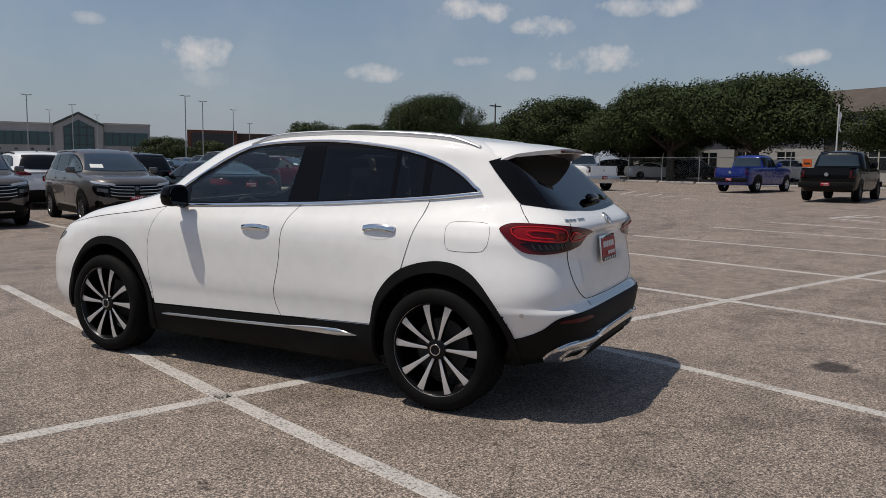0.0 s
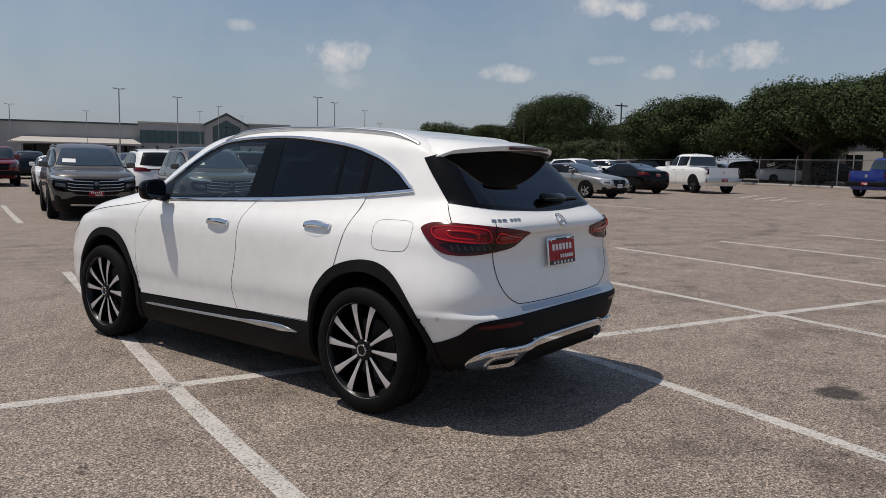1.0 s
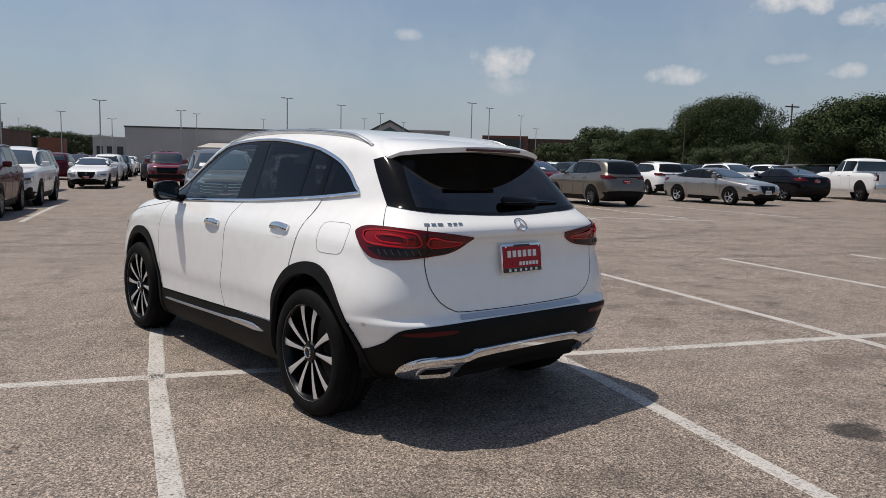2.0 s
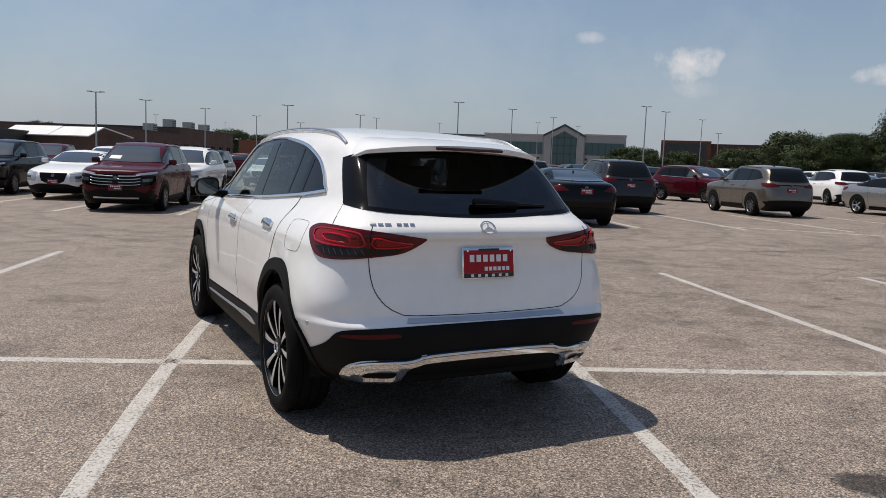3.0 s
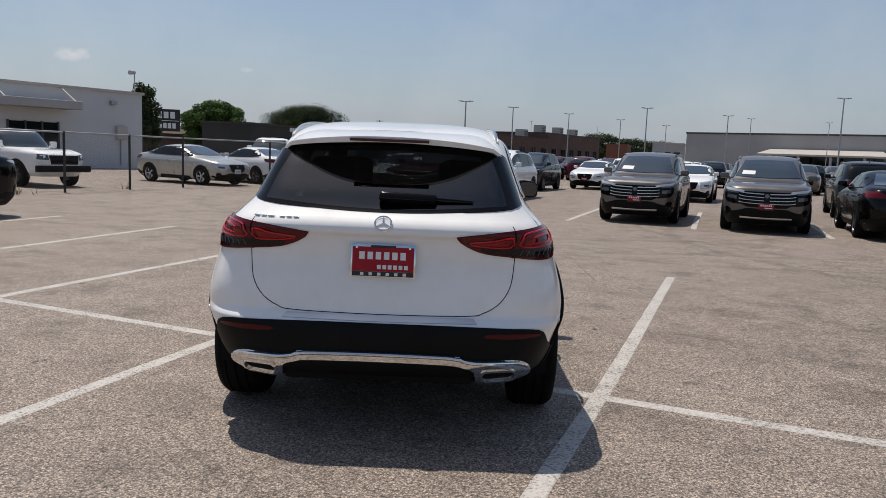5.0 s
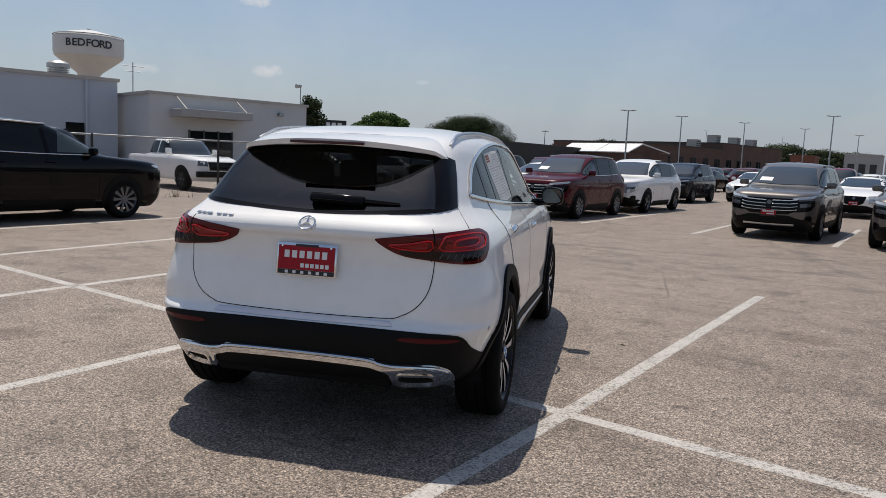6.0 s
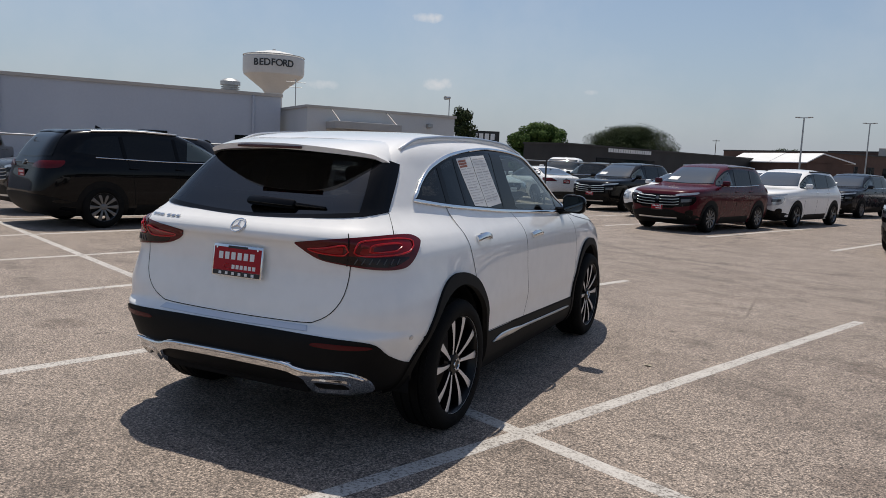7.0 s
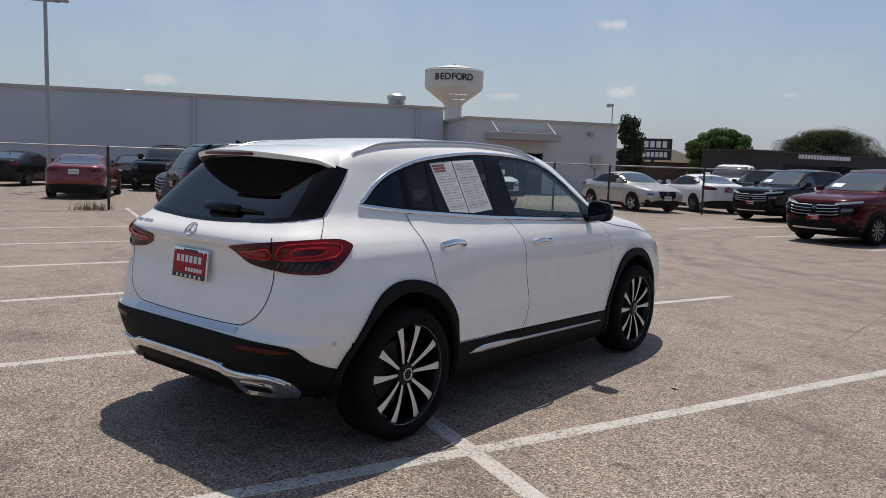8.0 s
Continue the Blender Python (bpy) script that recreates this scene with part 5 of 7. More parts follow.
FRONT_GLASS = spline([(-0.70, 1.12), (-0.70, 1.12), (0, 1.085), (0.70, 1.12), (0.70, 1.12), (0.53, 1.49), (0.53, 1.49), (0, 1.51), (-0.53, 1.49), (-0.53, 1.49)], 0.04)


def cut_shell(verts, holes):
    """Moves the skin's corners onto the openings' edges and tells which faces stay."""
    v = verts.copy()
    gone = np.zeros(len(skin.faces), bool)
    ids = np.array(skin.faces)
    for mode, poly, reach in holes:
        if mode == "side":
            near = np.abs(v[:, 0]) > 0.42
            flat, cols = v[:, [1, 2]], [1, 2]
        elif mode == "rear":
            near = v[:, 1] < -1.35
            flat, cols = v[:, [0, 2]], [0, 2]
        else:
            near = (v[:, 1] > 0.15) & (v[:, 2] > 1.05)
            flat, cols = v[:, [0, 2]], [0, 2]
        which = np.where(near & (flat[:, 0] > poly[:, 0].min() - 0.05) & (flat[:, 0] < poly[:, 0].max() + 0.05) & (flat[:, 1] > poly[:, 1].min() - 0.05) & (flat[:, 1] < poly[:, 1].max() + 0.05))[0]
        where, far = nearest_on(poly, flat[which])
        snap = far < reach
        moved_to = where[snap]
        v[np.ix_(which[snap], cols)] = moved_to
        for k in which[snap]:
            a, b = v[k, cols]
            v[k] = skin.on(mode, a, b, 1 if v[k, 0] > 0 else -1)[0]
        mids = v[ids].mean(1)
        ok = (near[ids].all(1))
        gone |= ok & inside(poly, mids[:, cols])
    return v, [f for f, g in zip(skin.faces, gone) if not g]


def inset(poly, d):
    """The outline drawn in by d."""
    p = np.asarray(poly)
    t = np.roll(p, -1, 0) - np.roll(p, 1, 0)
    t /= np.linalg.norm(t, axis=1, keepdims=True) + 1e-9
    n = np.stack([-t[:, 1], t[:, 0]], 1)
    area = np.sum(p[:, 0] * np.roll(p[:, 1], -1) - p[:, 1] * np.roll(p[:, 0], -1))
    return p + n * (d if area > 0 else -d)


def arch(y, r):
    a = np.linspace(0, 2 * np.pi, 72, endpoint=False)
    return np.stack([y + r * np.cos(a), RADIUS + 0.005 + r * np.sin(a)], 1)


PANES = [PANE_F, PANE_R, PANE_D, PANE_Q]
HOLES = [("side", inset(DLO, 0.013), 0.016)] + [("side", arch(y, 0.448), 0.016) for y in AXLES] + [("rear", inset(REAR_GLASS, 0.014), 0.016), ("front", FRONT_GLASS, 0.012)]
cutv, cutf = cut_shell(skin.verts, HOLES)
mids = np.array(cutv)[np.array(cutf)].mean(1)
part("body", cutv, [f for f, q in zip(cutf, mids) if q[2] > 0.44 or q[1] > 1.835] + [skin.top], M_WHITE, hero, "white painted body shell", sharp=38)
part("lower_skirt", cutv, [f for f, q in zip(cutf, mids) if q[2] <= 0.44 and q[1] <= 1.835], M_CLADDING, hero, "black plastic lower skirt")
lining = cutv - skin.normals * 0.028
part("cabin_lining", lining, [tuple(reversed(f)) for f, k in zip(cutf, np.array(cutv)[np.array(cutf)].mean(1)[:, 2]) if k > 0.5], M_CABIN, hero)
bm = bmesh.new()
box(bm, -0.60, 0.60, -1.55, 2.0, 0.18, 0.25, 0.03)
box(bm, -0.82, 0.82, -0.85, 0.85, 0.19, 0.26, 0.02)
box(bm, -0.62, 0.62, -1.75, 1.8, 0.24, 0.80, 0.02)
bm_part("underbody", bm, M_CABIN, hero)
for s in (-1, 1):
    for y in AXLES:
        v, f = lathe([(-0.02, 0.440), (-0.30, 0.445), (-0.30, 0.05)], 48)
        f = [q for q in f if min(v[k][2] for k in q) > -0.09]
        part("wheel_arch_liner", moved([(q[0] * 1.0, q[1], q[2]) for q in v], s * 0.875, y, RADIUS, s < 0), turned(f, s > 0), M_CABIN, hero)
        wheel(hero, s * (0.922 if y < 0 else 0.908), y, RADIUS, RIM, 0.114, 10, True, M_MACHINED, 0.0235, 0.03 * s, 0.06)

for s in (-1, 1):
    # arch mouldings and sill
    for y, tail in ((AXLES[0], -1), (AXLES[1], 1)):
        top = [(y - tail * (-0.475) * 0 + 0.0, 0)]
        if tail < 0:
            outer = [(-0.905, 0.205), (-0.925, 0.445), (-0.985, 0.640), (-1.13, 0.790), (-1.37, 0.853), (-1.56, 0.808), (-1.715, 0.655), (-1.815, 0.47), (-1.835, 0.30)]
        else:
            outer = [(1.87, 0.27), (1.845, 0.40), (1.765, 0.575), (1.60, 0.765), (1.40, 0.842), (1.17, 0.812), (1.005, 0.655), (0.90, 0.395), (0.90, 0.205)]
        arc = [(y + 0.428 * math.cos(radians(a)), RADIUS + 0.005 + 0.428 * math.sin(radians(a))) for a in (np.linspace(186, -20, 30) if tail < 0 else np.linspace(-6, 200, 30))]
        skin.patch("arch_moulding", "side", np.concatenate([spline(outer, 0.03, False), np.array(arc)]), M_CLADDING, hero, 0.016, 0.03, 0.06, s, label="black plastic wheel arch moulding")
    skin.patch("sill_cladding", "side", spline([(0.905, 0.20), (0.905, 0.20), (0.905, 0.392), (0.905, 0.392), (0.0, 0.415), (-0.925, 0.444), (-0.925, 0.444), (-0.925, 0.20), (-0.925, 0.20)], 0.05), M_CLADDING, hero, 0.010, 0.03, 0.07, s, label="black plastic sill cladding")
    run, nor = skin.line("side", [(0.80, 0.338), (0.30, 0.349), (-0.30, 0.366), (-0.62, 0.376), (-0.83, 0.372)], s, 0.05, lift=0.014)
    wid = np.interp(run[:, 1], [-0.83, -0.70, -0.45, -0.30, 0.75, 0.80], [0.004, 0.042, 0.036, 0.020, 0.018, 0.006])
    part("sill_trim", *sweep(run, nor, wid, 0.014), M_SATIN, hero, "satin metal sill trim strip")
    # window band, panes and bright surround
    skin.patch("window_frame", "side", DLO, M_GLOSSBLACK, hero, 0.0060, 0.014, 0.035, s, holes=PANES, label="gloss black window frame")
    for nm, p, g in (("front_window", PANE_F, M_GLASS_CLEAR), ("rear_window", PANE_R, M_GLASS_DARK), ("rear_window", PANE_D, M_GLASS_DARK), ("quarter_window", PANE_Q, M_GLASS_DARK)):
        pane = skin.patch(nm, "side", p, g, hero, 0.0040, 0.0, 0.035, s)
        pane.visible_shadow = False
    run, nor = skin.line("side", [tuple(q) for q in DLO[::2]], s, 0.03, True, 0.009)
    part("window_surround", *sweep(run, nor, 0.021, 0.012, True), M_CHROME, hero, "bright chrome window surround")
    # doors
    door_f = spline([(0.80, 1.080), (0.80, 1.080), (0.875, 0.99), (0.925, 0.86), (0.932, 0.716), (0.915, 0.55), (0.885, 0.400), (0.885, 0.400), (0.30, 0.414), (-0.24, 0.428), (-0.24, 0.428), (-0.200, 0.50), (-0.190, 0.584), (-0.215, 0.70), (-0.232, 0.80), (-0.245, 0.97), (-0.290, 1.07), (-0.335, 1.122), (-0.335, 1.122), (0.3, 1.092)], 0.035)
    door_r = spline([(-0.337, 1.122), (-0.337, 1.122), (-0.292, 1.07), (-0.247, 0.97), (-0.234, 0.80), (-0.217, 0.70), (-0.192, 0.584), (-0.202, 0.50), (-0.242, 0.428), (-0.242, 0.428), (-0.60, 0.440), (-0.915, 0.450), (-0.915, 0.450), (-0.99, 0.645), (-1.13, 0.796), (-1.13, 0.796), (-1.167, 0.936), (-1.215, 1.10), (-1.227, 1.182), (-1.227, 1.182), (-0.7, 1.147)], 0.035)
    for nm, poly, hy, hz in (("front_door", door_f, -0.035, 0.962), ("rear_door", door_r, -0.960, 1.000)):
        door = skin.patch(nm, "side", poly, M_WHITE, hero, 0.0022, 0.006, 0.055, s, label="white painted door")
        run, nor = skin.line("side", [tuple(q) for q in poly], s, 0.04, True, 0.0020)
        part("door_gap", *sweep(run, nor, 0.0030, 0.0018, True, 6), M_SEAM, door)
        a = np.linspace(0, 2 * np.pi, 24, endpoint=False)
        skin.patch("handle_bowl", "side", np.stack([hy + 0.100 * np.cos(a), hz + 0.052 * np.sin(a) * np.where(np.sin(a) < 0, 1.0, 0.55)], 1), M_WHITE, door, 0.0035, 0.004, 0.03, s)
        cup = spline([(hy + 0.070, hz + 0.012), (hy + 0.045, hz - 0.040), (hy, hz - 0.056), (hy - 0.045, hz - 0.040), (hy - 0.070, hz + 0.012), (hy, hz + 0.034)], 0.02)
        # flat patch; the recess's shade is painted in grey
        skin.patch("handle_cup", "side", cup, M_CUP, door, 0.0012, 0.003, 0.02, s, label="body-coloured cup behind the handle, its shade painted grey")
        run, nor = skin.line("side", [(hy + 0.108, hz + 0.006), (hy, hz + 0.014), (hy - 0.108, hz + 0.006)], s, 0.02)
        run = run + nor * (0.004 + 0.020 * np.sin(np.linspace(0.12, np.pi - 0.12, len(run)))[:, None])
        part("door_handle", *sweep(run, nor, 0.037, 0.020, False, 10), M_CHROME, door, "chrome door handle")
    if s < 0:
        flap = spline([(-1.392, 1.00), (-1.388, 1.035), (-1.400, 1.060), (-1.430, 1.070), (-1.52, 1.074), (-1.605, 1.072), (-1.638, 1.060), (-1.651, 1.030), (-1.654, 0.99), (-1.648, 0.950), (-1.630, 0.926), (-1.60, 0.917), (-1.52, 0.913), (-1.445, 0.914), (-1.412, 0.926), (-1.398, 0.955)], 0.02)
        run, nor = skin.line("side", [tuple(q) for q in flap], s, 0.02, True, 0.0008)
        part("fuel_flap", *sweep(run, nor, 0.0020, 0.0014, True, 6), M_SEAMGREY, hero, "fuel filler flap outline")
    # front wing and bonnet joints, headlamp
    run, nor = skin.line("side", [(0.80, 1.078), (1.05, 1.035), (1.45, 0.985), (1.80, 0.925), (1.98, 0.88)], s, 0.05, lift=0.0008)
    part("bonnet_gap", *sweep(run, nor, 0.005, 0.002, False, 6), M_SEAM, hero)
    skin.patch("headlamp", "ahead", spline([(26, 0.785), (32, 0.825), (42, 0.842), (48, 0.842), (46, 0.80), (40, 0.765), (31, 0.755)], 0.03), M_LAMPDARK, hero, 0.004, 0.01, 0.04, s, centre=1.2, label="dark clear-lensed headlamp")
    # parking sensor
    p, n = skin.on("side", -1.868, 0.596, s)
    bm = bmesh.new()
    pole(bm, p - n * 0.01, p + n * 0.003, 0.013, 0.012, 16)
    pole(bm, p, p + n * 0.0045, 0.009, 0.009, 16)
    bm_part("parking_sensor", bm, M_SATIN, hero)
    # tail lamp: outer body, smoked lower half, light guides
    lamp_poly = spline([(22.2, 1.023), (22.2, 1.023), (28.5, 1.040), (36, 1.055), (44, 1.068), (50.5, 1.073), (55.5, 1.069), (58.6, 1.045), (57.8, 1.015), (55.2, 0.965), (52.4, 0.928), (49.0, 0.917), (44, 0.918), (37.5, 0.930), (30.5, 0.945), (26.0, 0.975)], 0.03)
    lamp = skin.patch("tail_lamp", "round", lamp_poly, M_TAILRED, hero, 0.010, 0.022, 0.03, s, label="dark red smoked tail lamp")
    skin.patch("lens_lower", "round", spline([(30.5, 0.951), (35.8, 0.940), (42, 0.932), (48, 0.932), (51.8, 0.957), (52.6, 0.972), (45, 0.975), (37.5, 0.976), (30, 0.978)], 0.03), M_TAILDARK, lamp, 0.0125, 0.004, 0.03, s)
    glow = spline([(40.2, 0.988), (40.2, 1.033), (44, 1.046), (51, 1.050), (54.4, 1.038), (53.2, 1.000), (48, 0.987)], 0.03)
    core = spline([(43.3, 1.004), (43.3, 1.020), (47, 1.028), (50.2, 1.025), (49.2, 1.008)], 0.03)
    skin.patch("lamp_chamber", "round", glow, M_TAILMID, lamp, 0.0122, 0.002, 0.02, s, holes=[core], label="red inner lamp chamber")
    skin.patch("lamp_chamber", "round", spline([(36.0, 0.985), (36.0, 1.021), (31, 1.011), (27.4, 1.003), (29.9, 0.988)], 0.03), M_TAILMID, lamp, 0.0122, 0.002, 0.02, s, label="red inner lamp chamber")
    for loop in ([(39.6, 0.984), (39.6, 1.036), (44, 1.050), (51, 1.054), (55.2, 1.040), (53.8, 0.998), (48, 0.983)], [(42.5, 1.000), (42.5, 1.024), (47, 1.034), (51, 1.030), (49.6, 1.004)], [(36.6, 0.980), (36.6, 1.026), (31, 1.016), (26.4, 1.004), (29.5, 0.983)]):
        run, nor = skin.line("round", loop, s, 0.02, True, 0.0135)
        part("light_guide", *sweep(run, nor, 0.009, 0.006, True, 6), M_TAILBRIGHT, lamp)
    for k in range(7):
        run, nor = skin.line("round", [(39 + 1.7 * k, 0.942), (39.8 + 1.7 * k, 0.966)], s, 0.02, False, 0.0135)
        part("reflector_rib", *sweep(run, nor, 0.006, 0.005, False, 6), M_RIB, lamp)
    run, nor = skin.line("round", [(37.2, 1.074), (37.4, 1.0), (37.2, 0.928)], s, 0.02, False, 0.011)
    part("lamp_gap", *sweep(run, nor, 0.005, 0.003, False, 6), M_SEAM, lamp)
    # rear reflector
    skin.patch("rear_reflector", "round", spline([(29.0, 0.553), (29.2, 0.568), (34, 0.572), (41.8, 0.570), (42.4, 0.558), (36, 0.549)], 0.03), M_REFLECTOR, hero, 0.012, 0.006, 0.03, s)

# tailgate, glass and bumper
SIDE_GAP = [(float(skin.on("round", a, z)[0][0]), z) for a, z in ((49.6, 1.070), (50.3, 1.120), (50.5, 1.165))]
HALF_GATE = [(0, 0.637), (0.41, 0.644), (0.495, 0.660), (0.566, 0.702), (0.613, 0.764), (0.632, 0.830), (0.640, 0.942), (0.640, 1.02)] + SIDE_GAP + [SIDE_GAP[-1], (0.50, 1.160), (0.25, 1.140), (0, 1.132)]
TAILGATE = spline(HALF_GATE + [(-x, z) for x, z in HALF_GATE[-2:0:-1]], 0.03)
tailgate = skin.patch("tailgate", "rear", TAILGATE, M_WHITE, hero, 0.0022, 0.006, 0.04, label="white painted tailgate")
run, nor = skin.line("rear", [(-0.638, 1.02), (-0.640, 0.942), (-0.632, 0.830), (-0.613, 0.764), (-0.566, 0.702), (-0.495, 0.660), (-0.41, 0.644), (0, 0.637), (0.41, 0.644), (0.495, 0.660), (0.566, 0.702), (0.613, 0.764), (0.632, 0.830), (0.640, 0.942), (0.638, 1.02)], 1, 0.03, lift=0.002)
part("tailgate_gap", *sweep(run, nor, 0.0045, 0.003, False, 6), M_SEAM, tailgate)
def as_round(poly):
    """An outline of the rear view as degrees from straight back and height."""
    out = []
    for x, z in poly:
        p = skin.on("rear", x, z)[0]
        out.append((math.degrees(math.atan2(p[0], -(p[1] + 1.2))), z))
    return np.array(out)


BORDER = [(0, 1.118), (18, 1.124), (36, 1.143), (50.4, 1.173), (50.4, 1.173), (54.5, 1.27), (61.2, 1.406), (61.2, 1.406), (48, 1.440), (25, 1.456), (0, 1.460)]
BORDER = BORDER + [(-a, z) for a, z in BORDER[-2:0:-1]]
skin.patch("rear_window_border", "round", spline([np.array(q) / [60, 1] for q in BORDER], 0.03) * [60, 1], M_GLOSSBLACK, tailgate, 0.0065, 0.014, 0.030, holes=[as_round(REAR_OPEN)], label="gloss black border of the rear window")
g = skin.patch("rear_window_glass", "rear", REAR_OPEN, M_GLASS_TAIL, tailgate, 0.0058, 0.0, 0.035, label="dark tinted rear window")
g.visible_shadow = False
g = skin.patch("windscreen", "front", FRONT_GLASS, M_GLASS_CLEAR, hero, 0.001, 0.0, 0.05)
g.visible_shadow = False
for s in (-1, 1):
    run, nor = skin.line("round", [(s * 50.6, 1.171), (s * 50.3, 1.12), (s * 49.6, 1.070)], 1, 0.03, lift=0.0012)
    part("tailgate_side_gap", *sweep(run, nor, 0.005, 0.003, False, 6), M_SEAM, tailgate)
skin.patch("load_sill_guard", "rear", spline([(-0.468, 0.612), (-0.468, 0.612), (0, 0.6075), (0.468, 0.612), (0.468, 0.612), (0.450, 0.634), (0.450, 0.634), (0, 0.6285), (-0.450, 0.634), (-0.450, 0.634)], 0.02), M_SATIN, hero, 0.004, 0.008, 0.012, label="brushed metal load sill guard")
bump_top = [(-55.2, 0.458), (-52.5, 0.470), (-47.5, 0.515), (-44, 0.572), (-40.5, 0.590), (-34, 0.597), (-20, 0.600), (0, 0.600), (20, 0.600), (34, 0.597), (40.5, 0.590), (44, 0.572), (47.5, 0.515), (52.5, 0.470), (55.2, 0.458)]
bump = skin.patch("lower_bumper", "round", np.concatenate([spline([np.array(q) / [60, 1] for q in bump_top], 0.03, False) * [60, 1], spline([np.array(q) / [60, 1] for q in [(55.2, 0.458), (56.2, 0.36), (55.5, 0.30), (30, 0.285), (0, 0.285), (-30, 0.285), (-55.5, 0.30), (-56.2, 0.36), (-55.2, 0.458)]], 0.05, False)[1:-1] * [60, 1]]), M_CLADDING, hero, 0.008, 0.02, 0.05, label="black plastic lower bumper")
CHROME = [(-0.738, 0.352), (-0.730, 0.402), (-0.672, 0.434), (-0.575, 0.439), (-0.475, 0.438), (-0.410, 0.447), (-0.348, 0.461), (0.000, 0.465), (0.348, 0.461), (0.410, 0.447), (0.475, 0.438), (0.575, 0.439), (0.672, 0.434), (0.730, 0.402), (0.738, 0.352), (0.700, 0.330), (0.620, 0.318), (0.500, 0.315), (0.472, 0.330), (0.458, 0.388), (0.405, 0.407), (0.330, 0.419), (0.000, 0.423), (-0.330, 0.419), (-0.405, 0.407), (-0.458, 0.388), (-0.472, 0.330), (-0.500, 0.315), (-0.620, 0.318), (-0.700, 0.330)]


def rounded(x0, x1, z0, z1, r, k=5):
    out = []
    for cx, cz, a in ((x1 - r, z1 - r, 0), (x0 + r, z1 - r, 90), (x0 + r, z0 + r, 180), (x1 - r, z0 + r, 270)):
        out += [(cx + r * math.cos(radians(a + 90 * i / k)), cz + r * math.sin(radians(a + 90 * i / k))) for i in range(k + 1)]
    return np.array(out)


pipes = [rounded(x0, x1, 0.328, 0.398, 0.028) for x0, x1 in ((-0.668, -0.487), (0.487, 0.668))]
skin.patch("bumper_trim", "rear", spline(CHROME, 0.025), M_CHROME, hero, 0.022, 0.03, 0.03, holes=pipes, label="chrome lower bumper trim with tailpipe surrounds")
for p in pipes:
    c = p.mean(0)
    skin.patch("tailpipe", "rear", c + (p - c) * 1.04, M_SEAM, hero, 0.010, 0.004, 0.03)
    skin.patch("tailpipe_ring", "rear", c + (p - c) * [0.98, 0.97], M_CHROME, hero, 0.030, 0.02, 0.03, holes=[c + (p - c) * [0.86, 0.72]])
run, nor = skin.line("rear", [(-0.715, 0.405), (-0.668, 0.427), (-0.575, 0.432), (-0.475, 0.431), (-0.41, 0.440), (-0.348, 0.454), (0, 0.458), (0.348, 0.454), (0.41, 0.440), (0.475, 0.431), (0.575, 0.432), (0.668, 0.427), (0.715, 0.405)], 1, 0.03, False, 0.021)
part("trim_ridge", *sweep(run, nor, 0.020, 0.018, False, 10), M_CHROME, hero)
bm = bmesh.new()
box(bm, -0.46, 0.46, -2.085, -1.95, 0.30, 0.42, 0.02)
bm_part("diffuser", bm, M_SEAM, hero)

# rear spoiler over the glass
cols, rows_n = 29, 12
verts = []
for layer in (0, 1):
    for j in range(rows_n + 1):
        v = j / rows_n
        for i in range(cols):
            u = -1 + 2 * i / (cols - 1)
            hw = 0.550 - 0.017 * v + 0.064 * math.sin(math.pi * v)
            x = u * hw
            y = -1.36 - 0.03 * (1 - u * u) - v * (0.315 + 0.135 * (1 - abs(u) ** 2.6))
            zr = float(skin.on("top", x, -1.40)[0][2])
            z = (zr + 0.002) * (1 - v) + v * (1.492 - 0.034 * u * u - 0.006 * abs(u) ** 6) + (0.010 - 0.072 * abs(u) ** 9) * math.sin(math.pi * v)
            if layer:
                z -= 0.004 + 0.024 * min(1, v * 3) * (1.0 - 0.35 * abs(u) ** 4)
                y += 0.012 * v
            verts.append((x, y, z))
nn = (rows_n + 1) * cols
faces = [(j * cols + i, (j + 1) * cols + i, (j + 1) * cols + i + 1, j * cols + i + 1) for j in range(rows_n) for i in range(cols - 1)]
under = [(nn + j * cols + i + 1, nn + (j + 1) * cols + i + 1, nn + (j + 1) * cols + i, nn + j * cols + i) for j in range(rows_n) for i in range(cols - 1)]
edge = [(rows_n * cols + i, nn + rows_n * cols + i, nn + rows_n * cols + i + 1, rows_n * cols + i + 1) for i in range(cols - 1)]
sides = [(j * cols, nn + j * cols, nn + (j + 1) * cols, (j + 1) * cols) for j in range(rows_n)] + [((j + 1) * cols + cols - 1, nn + (j + 1) * cols + cols - 1, nn + j * cols + cols - 1, j * cols + cols - 1) for j in range(rows_n)]
rim_run = np.array([verts[i] for i in range(cols)])
part("spoiler_gap", *sweep(rim_run, np.tile([0.0, -0.1, 1.0], (cols, 1)), 0.004, 0.004, False, 6), M_SEAMGREY, tailgate)
part("spoiler", verts, faces + sides + edge, M_WHITE, tailgate, "white roof spoiler", sharp=50)
part("spoiler_underside", verts, under, M_SPOILER, tailgate)
bm = bmesh.new()
box(bm, -0.20, 0.20, -1.848, -1.82, 1.466, 1.480, 0.004)
bm_part("high_brake_lamp", bm, M_BRAKELAMP, tailgate, "dark red high brake lamp")
